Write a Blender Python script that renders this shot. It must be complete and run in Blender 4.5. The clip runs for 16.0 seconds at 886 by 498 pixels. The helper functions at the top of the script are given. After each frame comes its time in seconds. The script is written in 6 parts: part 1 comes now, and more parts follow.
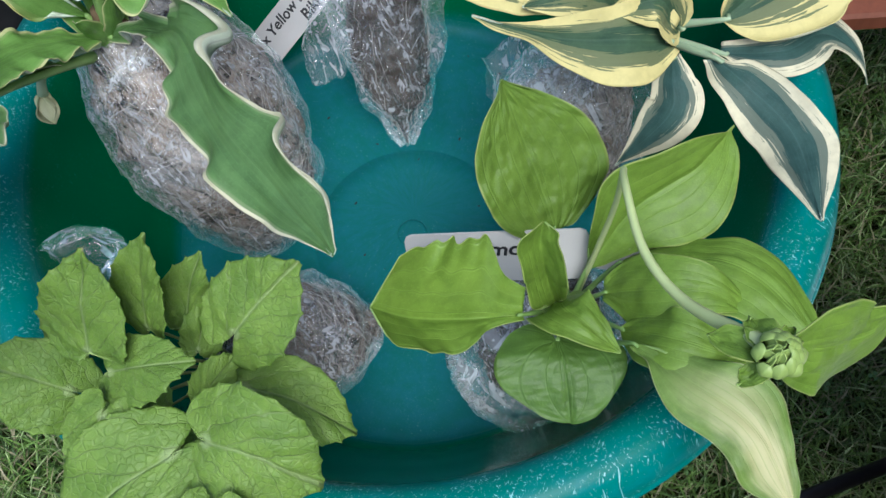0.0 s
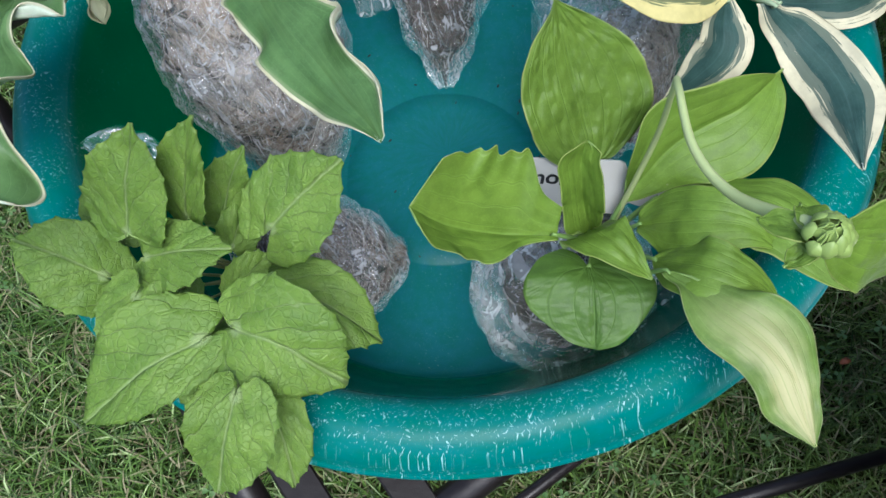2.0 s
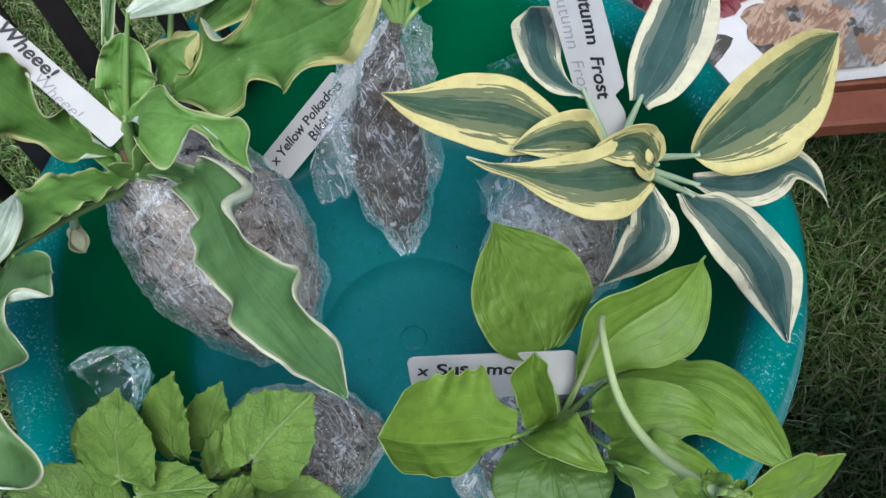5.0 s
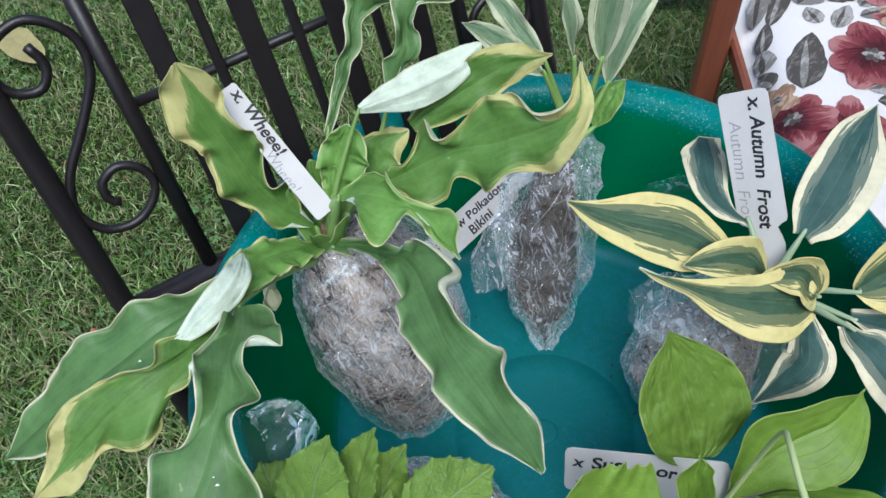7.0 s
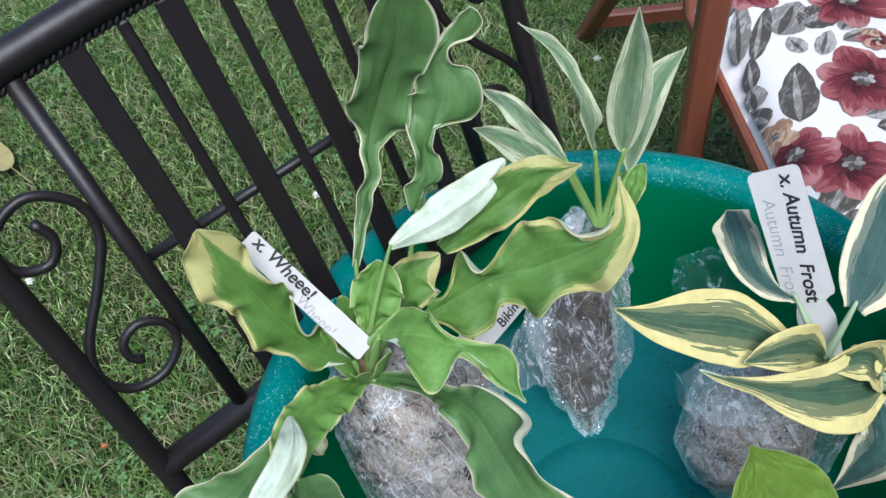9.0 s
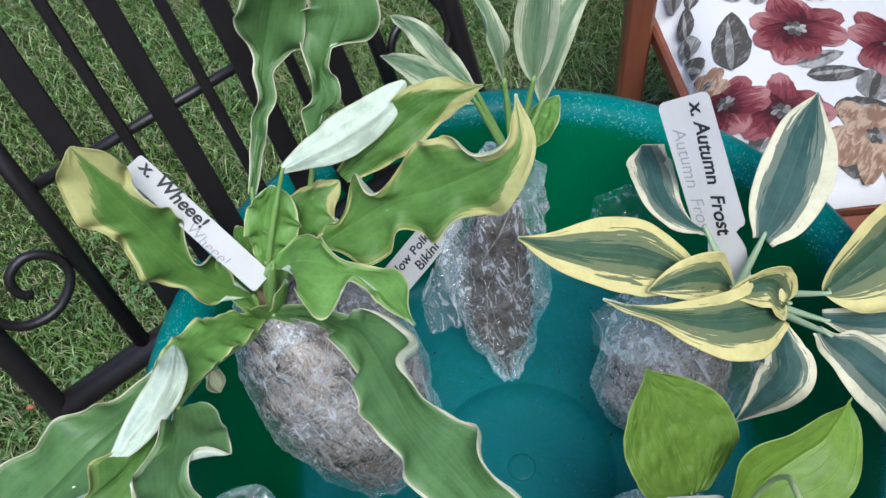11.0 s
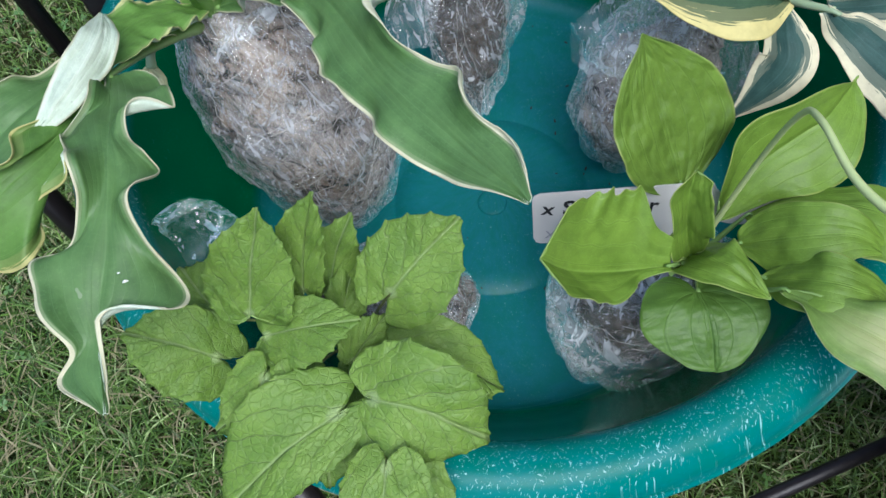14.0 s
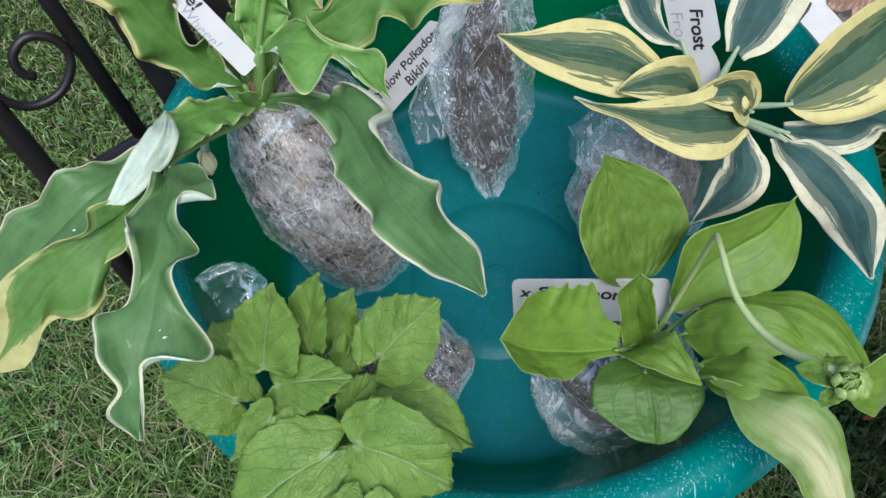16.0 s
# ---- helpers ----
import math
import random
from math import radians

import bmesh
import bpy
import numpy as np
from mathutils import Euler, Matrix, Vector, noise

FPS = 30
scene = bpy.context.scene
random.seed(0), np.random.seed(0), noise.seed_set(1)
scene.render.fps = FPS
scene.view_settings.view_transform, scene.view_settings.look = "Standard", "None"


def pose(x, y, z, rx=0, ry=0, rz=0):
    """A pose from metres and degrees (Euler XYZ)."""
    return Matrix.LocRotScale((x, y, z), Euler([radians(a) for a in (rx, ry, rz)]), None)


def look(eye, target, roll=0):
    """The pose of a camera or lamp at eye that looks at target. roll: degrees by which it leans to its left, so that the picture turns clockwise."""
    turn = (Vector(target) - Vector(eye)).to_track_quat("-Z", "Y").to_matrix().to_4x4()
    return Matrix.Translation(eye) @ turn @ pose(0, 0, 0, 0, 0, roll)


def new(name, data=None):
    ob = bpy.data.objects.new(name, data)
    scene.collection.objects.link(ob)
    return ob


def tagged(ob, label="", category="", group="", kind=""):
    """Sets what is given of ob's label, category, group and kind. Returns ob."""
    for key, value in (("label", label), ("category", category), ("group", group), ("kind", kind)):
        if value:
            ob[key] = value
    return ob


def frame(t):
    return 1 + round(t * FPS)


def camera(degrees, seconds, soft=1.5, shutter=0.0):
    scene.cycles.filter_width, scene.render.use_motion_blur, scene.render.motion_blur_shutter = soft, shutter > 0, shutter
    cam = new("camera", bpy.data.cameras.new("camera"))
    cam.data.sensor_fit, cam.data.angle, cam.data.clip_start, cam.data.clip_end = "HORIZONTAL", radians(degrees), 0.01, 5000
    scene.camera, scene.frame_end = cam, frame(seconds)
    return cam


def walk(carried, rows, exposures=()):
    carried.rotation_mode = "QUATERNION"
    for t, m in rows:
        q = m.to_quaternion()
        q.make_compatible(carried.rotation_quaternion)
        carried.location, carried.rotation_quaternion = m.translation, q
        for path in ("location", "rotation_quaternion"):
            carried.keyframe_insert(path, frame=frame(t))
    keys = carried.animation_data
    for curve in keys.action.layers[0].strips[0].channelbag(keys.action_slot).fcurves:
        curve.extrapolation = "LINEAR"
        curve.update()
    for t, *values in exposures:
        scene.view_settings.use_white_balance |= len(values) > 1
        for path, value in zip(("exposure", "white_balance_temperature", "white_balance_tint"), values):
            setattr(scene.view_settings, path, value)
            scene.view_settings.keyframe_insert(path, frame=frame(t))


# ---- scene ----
cam = camera(57.0, 16.0)
# seconds, eye, target one metre ahead, roll
PATH = [
    (0, (0.0837, -0.3023, 1.0594), (-0.0029, 0.1038, 0.1497), -7.41),
    (0.5, (0.0578, -0.3131, 1.0619), (-0.0320, 0.0892, 0.1507), -7.24),
    (1, (0.0458, -0.3283, 1.0588), (-0.0521, 0.0706, 0.1471), -6.53),
    (1.5, (0.0552, -0.3370, 1.0520), (-0.0489, 0.0555, 0.1381), -5.69),
    (2, (0.0767, -0.3381, 1.0471), (-0.0257, 0.0510, 0.1316), -5.20),
    (2.5, (0.1022, -0.3229, 1.0448), (0.0002, 0.0623, 0.1276), -5.76),
    (3, (0.1237, -0.3039, 1.0469), (0.0292, 0.0810, 0.1288), -6.79),
    (3.5, (0.1237, -0.2918, 1.0626), (0.0398, 0.0959, 0.1447), -10.09),
    (3.7, (0.1198, -0.2882, 1.0750), (0.0365, 0.1088, 0.1609), -11.19),
    (5.8, (0.0533, -0.2933, 1.1304), (-0.0513, 0.2264, 0.2825), -3.45),
    (6, (0.0430, -0.3005, 1.1388), (-0.0795, 0.2275, 0.2985), -3.88),
    (6.5, (0.0262, -0.3241, 1.1596), (-0.1514, 0.2259, 0.3435), -5.87),
    (7, (0.0257, -0.3255, 1.1550), (-0.1634, 0.2363, 0.3496), -6.39),
    (7.5, (-0.0008, -0.3135, 1.1674), (-0.2067, 0.2570, 0.3723), -7.31),
    (8, (-0.0232, -0.2884, 1.1678), (-0.2274, 0.2821, 0.3723), -7.37),
    (8.5, (-0.0261, -0.2665, 1.1795), (-0.2024, 0.3109, 0.3822), -10.17),
    (9, (-0.0277, -0.2621, 1.1848), (-0.1904, 0.3239, 0.3911), -11.47),
    (9.5, (-0.0192, -0.2655, 1.1749), (-0.1683, 0.3200, 0.3780), -10.77),
    (9.7, (-0.0137, -0.2684, 1.1669), (-0.1577, 0.3138, 0.3667), -10.55),
    (11.8, (0.0170, -0.2791, 1.1242), (-0.0891, 0.2680, 0.2938), -7.55),
    (12, (0.0133, -0.2874, 1.1138), (-0.0898, 0.2475, 0.2751), -7.49),
    (12.5, (0.0002, -0.3103, 1.0843), (-0.0928, 0.1645, 0.2091), -7.68),
    (13, (-0.0071, -0.3233, 1.0705), (-0.0908, 0.1230, 0.1796), -7.26),
    (13.5, (-0.0097, -0.3288, 1.0660), (-0.0814, 0.0971, 0.1641), -6.28),
    (14, (-0.0003, -0.3247, 1.0595), (-0.0584, 0.0715, 0.1432), -5.85),
    (14.5, (0.0372, -0.3300, 1.0856), (-0.0230, 0.0635, 0.1683), -7.10),
    (15, (0.0590, -0.3307, 1.1041), (-0.0016, 0.0771, 0.1930), -5.41),
    (15.5, (0.0617, -0.3324, 1.1255), (-0.0132, 0.0977, 0.2259), -5.79),
    (16, (0.0406, -0.3399, 1.1399), (-0.0807, 0.1042, 0.2521), -8.48),
]
# seconds, stops, kelvin, tint
EXPOSURES = [(0, 0.83, 5800, 12), (2.0, 0.92, 5800, 12), (3.0, 0.72, 5800, 12), (3.5, 0.53, 5900, 12), (6.0, 0.78, 5700, 12), (7.0, 0.79, 5700, 12), (8.5, 0.95, 5700, 12), (9.5, 0.91, 5700, 12), (12.5, 0.77, 5700, 12), (14.0, 0.87, 5750, 12), (14.6, 0.90, 5800, 12), (15.5, 0.75, 5750, 12), (16, 0.76, 5750, 12)]
walk(cam, [(t, look(eye, target, roll)) for t, eye, target, roll in PATH], EXPOSURES)

# ---- light ----
world = bpy.data.worlds.new("sky")
world.use_nodes = True
scene.world = world
wt = world.node_tree
sky = wt.nodes.new("ShaderNodeTexSky")
sky.sky_type, sky.sun_disc = "NISHITA", False
SUN_UP, SUN_ROUND = 63.0, 156.0
sky.sun_elevation, sky.sun_rotation = radians(SUN_UP), radians(SUN_ROUND)
sky.air_density, sky.dust_density, sky.ozone_density = 1.0, 3.0, 1.0
wt.nodes["Background"].inputs["Strength"].default_value = 0.11
wt.links.new(sky.outputs[0], wt.nodes["Background"].inputs["Color"])
sun_data = bpy.data.lights.new("sun", "SUN")
sun_data.energy, sun_data.angle, sun_data.color = 2.0, radians(34), (0.97, 0.97, 0.90)
sun = new("sun", sun_data)
sun_from = Vector((math.sin(radians(SUN_ROUND)) * math.cos(radians(SUN_UP)), math.cos(radians(SUN_ROUND)) * math.cos(radians(SUN_UP)), math.sin(radians(SUN_UP))))
sun.matrix_basis = look(sun_from * 5, (0, 0, 0))

# ---- material helpers ----


class Nodes:
    """A node material in the making: each method adds a node and gives its output."""

    def __init__(self, name):
        self.mat = bpy.data.materials.new(name)
        self.mat.use_nodes = True
        self.tree = self.mat.node_tree
        self.tree.nodes.clear()

    def add(self, kind, *ins):
        node = self.tree.nodes.new(kind)
        for n, v in enumerate(ins):
            self.put(node, n, v)
        return node

    def put(self, node, key, v):
        if v is None:
            return
        if isinstance(v, bpy.types.NodeSocket):
            self.tree.links.new(v, node.inputs[key])
        else:
            node.inputs[key].default_value = v

    def math(self, op, a, b=None, clamp=False):
        node = self.tree.nodes.new("ShaderNodeMath")
        node.operation, node.use_clamp = op, clamp
        self.put(node, 0, a)
        self.put(node, 1, b)
        return node.outputs[0]

    def mix(self, f, a, b):
        node = self.tree.nodes.new("ShaderNodeMix")
        node.data_type = "RGBA"
        self.put(node, 0, f)
        self.put(node, 6, (*a, 1) if isinstance(a, tuple) else a)
        self.put(node, 7, (*b, 1) if isinstance(b, tuple) else b)
        return node.outputs[2]

    def step(self, v, lo, hi, to0=0.0, to1=1.0):
        node = self.tree.nodes.new("ShaderNodeMapRange")
        node.interpolation_type = "SMOOTHSTEP"
        for n, x in enumerate((v, lo, hi, to0, to1)):
            self.put(node, n, x)
        return node.outputs[0]

    def noise(self, where=None, scale=10.0, detail=3.0, rough=0.55, warp=0.0):
        node = self.tree.nodes.new("ShaderNodeTexNoise")
        if where is not None:
            self.put(node, "Vector", where)
        node.inputs["Scale"].default_value, node.inputs["Detail"].default_value = scale, detail
        node.inputs["Roughness"].default_value, node.inputs["Distortion"].default_value = rough, warp
        return node.outputs["Fac"]

    def place(self):
        return self.tree.nodes.new("ShaderNodeTexCoord").outputs["Object"]

    def uv(self):
        return self.tree.nodes.new("ShaderNodeTexCoord").outputs["UV"]

    def scaled(self, where, x, y, z, turn=0.0):
        node = self.tree.nodes.new("ShaderNodeMapping")
        self.put(node, "Vector", where)
        node.inputs["Scale"].default_value = (x, y, z)
        node.inputs["Rotation"].default_value = (0, 0, turn)
        return node.outputs[0]

    def turned(self, where, rx, ry, rz):
        node = self.tree.nodes.new("ShaderNodeMapping")
        self.put(node, "Vector", where)
        node.inputs["Rotation"].default_value = (rx, ry, rz)
        return node.outputs[0]

    def split(self, where):
        node = self.tree.nodes.new("ShaderNodeSeparateXYZ")
        self.put(node, 0, where)
        return node.outputs

    def join(self, x, y, z=0.0):
        node = self.tree.nodes.new("ShaderNodeCombineXYZ")
        for n, v in enumerate((x, y, z)):
            self.put(node, n, v)
        return node.outputs[0]

    def chance(self):
        return self.tree.nodes.new("ShaderNodeObjectInfo").outputs["Random"]

    def island(self):
        return self.tree.nodes.new("ShaderNodeNewGeometry").outputs["Random Per Island"]

    def bump(self, height, strength=0.3, distance=0.002, normal=None):
        node = self.tree.nodes.new("ShaderNodeBump")
        node.inputs["Strength"].default_value, node.inputs["Distance"].default_value = strength, distance
        self.put(node, "Height", height)
        self.put(node, "Normal", normal)
        return node.outputs[0]

    def glossy(self, color, rough=0.5, metal=0.0, normal=None, spec=0.5, coat=0.0):
        node = self.tree.nodes.new("ShaderNodeBsdfPrincipled")
        self.put(node, "Base Color", (*color, 1) if isinstance(color, tuple) else color)
        self.put(node, "Roughness", rough)
        self.put(node, "Metallic", metal)
        self.put(node, "Normal", normal)
        self.put(node, "Specular IOR Level", spec)
        self.put(node, "Coat Weight", coat)
        return node.outputs[0]

    def done(self, surface):
        out = self.tree.nodes.new("ShaderNodeOutputMaterial")
        self.tree.links.new(surface, out.inputs["Surface"])
        return self.mat

    def blend(self, f, a, b):
        node = self.tree.nodes.new("ShaderNodeMixShader")
        for n, v in enumerate((f, a, b)):
            self.put(node, n, v)
        return node.outputs[0]

    def sheer(self, color):
        node = self.tree.nodes.new("ShaderNodeBsdfTranslucent")
        self.put(node, "Color", (*color, 1) if isinstance(color, tuple) else color)
        return node.outputs[0]


# ---- materials ----


def leaf_material(name, core, core_deep, margin, edge=0.9, jag=0.1, pale=None, veins=9.0, quilt=0.0, pale_at=0.5, rough=0.40, tip_margin=0.0, light=0.30, ribs=0.16, spec=0.34, lines=0.34):
    """A leaf's upper side. Across the leaf u runs from edge to edge, along it v from stalk to tip; veins follow u."""
    k = Nodes(name)
    uv = k.uv()
    u, v, _ = k.split(uv)
    across = k.math("ABSOLUTE", k.math("MULTIPLY_ADD", u, 2.0))
    k.put(across.node.inputs[0].links[0].from_node, 2, -1.0)
    lot = k.chance()
    shifted = k.join(k.math("ADD", u, k.math("MULTIPLY", lot, 7.0)), v, lot)
    streak = k.noise(k.scaled(shifted, 10, 1.3, 3), 2.0, 4, 0.6)
    patch = k.noise(k.scaled(shifted, 3, 2, 1), 2.2, 3)
    fine = k.noise(k.place(), 900, 2)
    mottle = k.noise(k.place(), 130, 5, 0.65)
    tone = k.mix(k.step(patch, 0.3, 0.7), core, core_deep)
    tone = k.mix(k.step(mottle, 0.32, 0.68, 0.0, 0.42), tone, tuple(c * 1.35 for c in core))
    tone = k.mix(k.step(fine, 0.52, 0.72, 0.0, 0.30), tone, tuple(c * 1.45 for c in core))
    tone = k.mix(k.step(k.noise(k.place(), 38, 3), 0.45, 0.75, 0.0, 0.35), tone, tuple(c * 0.72 for c in core_deep))
    if pale:
        mid = k.step(k.math("ADD", across, k.math("MULTIPLY", patch, 0.9)), pale_at, pale_at + 0.75, 1.0, 0.0)
        tone = k.mix(k.math("MULTIPLY", mid, k.step(v, 0.1, 0.75)), tone, pale)
    rib = k.step(across, 0.0, 0.03, 1.0, 0.0)
    tone = k.mix(k.math("MULTIPLY", rib, 0.3), tone, tuple(min(1, c * 1.5 + 0.03) for c in core))
    comb = k.math("MULTIPLY", k.math("POWER", k.math("MAXIMUM", across, 0.0001), 0.8), veins)
    cut = k.math("ABSOLUTE", k.math("SUBTRACT", k.math("FRACT", comb), 0.5))
    vein = k.step(cut, 0.0, 0.06, 1.0, 0.0)
    tone = k.mix(k.math("MULTIPLY", k.step(cut, 0.05, 0.10, 1.0, 0.0), 0.20), tone, tuple(min(1, c * 1.7 + 0.02) for c in core))
    tone = k.mix(k.step(cut, 0.0, 0.06, lines, 0.0), tone, tuple(c * 0.62 for c in core_deep))
    if edge < 1:
        reach = k.math("ADD", across, k.math("MULTIPLY", k.math("SUBTRACT", streak, 0.5), jag * 4))
        reach = k.math("ADD", reach, k.math("MULTIPLY", k.math("SUBTRACT", patch, 0.5), jag * 1.6))
        if tip_margin:
            reach = k.math("ADD", reach, k.step(v, 0.5, 1.0, 0.0, tip_margin))
        band = k.step(reach, edge - 0.012, edge + 0.012)
        half = k.math("MULTIPLY", k.step(reach, edge - jag - 0.03, edge - jag), 0.32)
        tone = k.mix(half, tone, k.mix(0.5, core, margin))
        tone = k.mix(band, tone, k.mix(k.step(mottle, 0.35, 0.7), margin, tuple(c * 0.86 for c in margin)))
    else:
        rim = k.step(across, 0.955, 0.995)
        tone = k.mix(k.math("MULTIPLY", rim, 0.6), tone, margin)
    speck = k.step(k.noise(k.place(), 260, 2), 0.77, 0.8)
    tone = k.mix(k.math("MULTIPLY", speck, 0.35), tone, (0.09, 0.08, 0.04))
    dots = k.step(k.noise(k.place(), 130, 1), 0.80, 0.82)
    tone = k.mix(k.math("MULTIPLY", dots, 0.35), tone, (0.5, 0.52, 0.4))
    relief = k.math("ADD", k.math("SUBTRACT", k.math("MULTIPLY", k.math("SINE", k.math("MULTIPLY", cut, 3.1416)), 0.30), k.math("MULTIPLY", vein, 0.55)), k.math("MULTIPLY", fine, 0.45))
    relief = k.math("ADD", relief, k.math("MULTIPLY", mottle, 0.5))
    relief = k.math("SUBTRACT", relief, k.math("MULTIPLY", rib, 1.0))
    if quilt:
        cells = k.tree.nodes.new("ShaderNodeTexVoronoi")
        cells.feature = "SMOOTH_F1"
        k.put(cells, "Vector", k.scaled(shifted, 15, 13, 1))
        cells.inputs["Scale"].default_value = 1.0
        relief = k.math("SUBTRACT", relief, k.math("MULTIPLY", k.math("POWER", cells.outputs["Distance"], 1.6), quilt * 9))
    body = k.glossy(tone, k.math("ADD", rough, k.math("MULTIPLY", mottle, 0.15)), 0, k.bump(relief, ribs + quilt * 0.4, 0.0008 + 0.0010 * quilt), spec)
    return k.done(k.blend(light, body, k.sheer(k.mix(0.22, tone, (0.22, 0.42, 0.05)))))


def veined_material(name, core, deep, vein, count=7.0, slope=0.55):
    """A leaf with side veins that branch off the midrib and a fine net between them."""
    k = Nodes(name)
    uv = k.uv()
    u, v, _ = k.split(uv)
    signed = k.math("MULTIPLY_ADD", u, 2.0)
    k.put(signed.node, 2, -1.0)
    across = k.math("ABSOLUTE", signed)
    lot = k.chance()
    patch = k.noise(k.scaled(k.join(k.math("ADD", u, k.math("MULTIPLY", lot, 5.0)), v, lot), 2, 2, 2), 2.0, 3)
    run = k.math("SUBTRACT", v, k.math("MULTIPLY", k.math("POWER", k.math("MAXIMUM", across, 0.001), 0.85), slope * 0.6))
    bent = k.noise(k.scaled(k.join(signed, v, k.math("MULTIPLY", lot, 9.0)), 1.5, 2.0, 1), 1.6, 2)
    run = k.math("ADD", run, k.math("MULTIPLY", bent, 0.30))
    saw = k.math("FRACT", k.math("MULTIPLY", run, count))
    side = k.step(k.math("ABSOLUTE", k.math("SUBTRACT", saw, 0.5)), 0.465, 0.5)
    puff = k.math("SINE", k.math("MULTIPLY", saw, 3.14159))
    rib = k.step(across, 0.0, 0.05, 1.0, 0.0)
    net = k.tree.nodes.new("ShaderNodeTexVoronoi")
    net.feature = "DISTANCE_TO_EDGE"
    k.put(net, "Vector", k.scaled(uv, 15, 18, 1))
    net.inputs["Scale"].default_value = 1.0
    mesh = k.step(net.outputs["Distance"], 0.0, 0.12, 1.0, 0.0)
    lines = k.math("MAXIMUM", rib, k.math("MULTIPLY", side, 0.75))
    tone = k.mix(k.step(patch, 0.3, 0.7), core, deep)
    tone = k.mix(k.math("MULTIPLY", lot, 0.35), tone, deep)
    heart = k.step(k.math("ADD", k.math("MULTIPLY", v, v), k.math("MULTIPLY", k.math("MULTIPLY", across, across), 0.3)), 0.0, 0.008, 0.8, 0.0)
    tone = k.mix(k.math("MULTIPLY", lines, 0.6), tone, vein)
    tone = k.mix(heart, tone, vein)
    tone = k.mix(k.math("MULTIPLY", mesh, 0.12), tone, vein)
    grain = k.noise(k.place(), 520, 3, 0.6)
    tone = k.mix(k.step(grain, 0.5, 0.75, 0.0, 0.3), tone, tuple(c * 1.25 for c in core))
    relief = k.math("SUBTRACT", k.math("MULTIPLY", puff, 0.55), k.math("ADD", lines, k.math("MULTIPLY", mesh, 0.30)))
    relief = k.math("ADD", relief, k.math("MULTIPLY", grain, 0.5))
    body = k.glossy(tone, 0.46, 0, k.bump(relief, 0.75, 0.0014), 0.42)
    return k.done(k.blend(0.36, body, k.sheer(k.mix(0.5, tone, (0.33, 0.52, 0.04)))))


def plain(name, color, rough=0.5, metal=0.0, grain=60.0, spread=0.25, relief=0.15, spec=0.5, depth=0.001):
    k = Nodes(name)
    n1, n2 = k.noise(k.place(), grain, 4), k.noise(k.place(), grain * 7, 2)
    tone = k.mix(n1, tuple(c * (1 - spread) for c in color), tuple(min(1, c * (1 + spread)) for c in color))
    return k.done(k.glossy(tone, k.math("ADD", rough - 0.1, k.math("MULTIPLY", n1, 0.2)), metal, k.bump(k.math("ADD", n1, k.math("MULTIPLY", n2, 0.4)), relief, depth), spec))


def basin_material():
    k = Nodes("scuffed_green_plastic")
    p = k.place()
    x, y, z = k.split(p)
    cloud, fine = k.noise(p, 9, 4), k.noise(p, 420, 2)
    around = k.math("ARCTAN2", y, x)
    far = k.math("SQRT", k.math("ADD", k.math("MULTIPLY", x, x), k.math("MULTIPLY", y, y)))
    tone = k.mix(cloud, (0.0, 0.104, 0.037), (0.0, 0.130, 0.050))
    # sky reflection painted as a bluish haze on floor and rim, none on walls
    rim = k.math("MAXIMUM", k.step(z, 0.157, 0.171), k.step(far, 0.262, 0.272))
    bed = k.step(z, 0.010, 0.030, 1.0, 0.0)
    sky_hazed = k.math("ADD", k.math("MULTIPLY", rim, 0.9), k.math("MULTIPLY", bed, 1.15), True)
    haze_patches = k.step(k.noise(k.scaled(k.join(around, far, z), 7, 50, 40), 1.6, 5, 0.7), 0.3, 0.75, 0.62, 1.0)
    tone = k.mix(k.math("MULTIPLY", k.math("MULTIPLY", sky_hazed, haze_patches), 0.92), tone, k.mix(rim, (0.014, 0.142, 0.178), (0.005, 0.165, 0.182)))
    dust = k.step(k.noise(p, 700, 1), 0.71, 0.76)
    tone = k.mix(k.math("MULTIPLY", k.math("MULTIPLY", dust, 0.4), k.math("MULTIPLY", sky_hazed, k.step(cloud, 0.35, 0.65))), tone, (0.3, 0.5, 0.5))
    # short scratches in several directions, thickest on the rolled rim
    scars = None
    for turn, sx, sy, lo in ((0.5, 640, 210, 0.645), (-0.7, 720, 190, 0.65), (1.4, 560, 230, 0.655), (0.1, 1300, 380, 0.66), (2.3, 760, 260, 0.65)):
        flat = k.scaled(k.join(k.math("MULTIPLY", around, 0.28), k.math("ADD", far, k.math("MULTIPLY", z, 0.7)), 0.0), 1, 1, 1, turn)
        s = k.step(k.noise(k.scaled(flat, sx, sy, 1), 1.0, 2.5, 0.6, 0.4), lo, lo + 0.05)
        scars = s if scars is None else k.math("MAXIMUM", scars, s)
    many = k.step(k.noise(p, 26, 3), 0.34, 0.60)
    scars = k.math("MULTIPLY", scars, k.math("MULTIPLY", many, k.math("MULTIPLY_ADD", rim, 0.72)))
    k.put(scars.node.inputs[1].links[0].from_node.inputs[1].links[0].from_node, 2, 0.08)
    tone = k.mix(k.math("MULTIPLY", scars, 0.85), tone, (0.34, 0.64, 0.64))
    relief = k.math("SUBTRACT", k.math("MULTIPLY", fine, 0.25), k.math("MULTIPLY", scars, 0.8))
    rough = k.math("ADD", 0.10, k.math("MULTIPLY", k.math("ADD", k.math("ADD", cloud, scars), sky_hazed), 0.15))
    return k.done(k.glossy(tone, rough, 0, k.bump(relief, 0.25, 0.0006), 0.12))


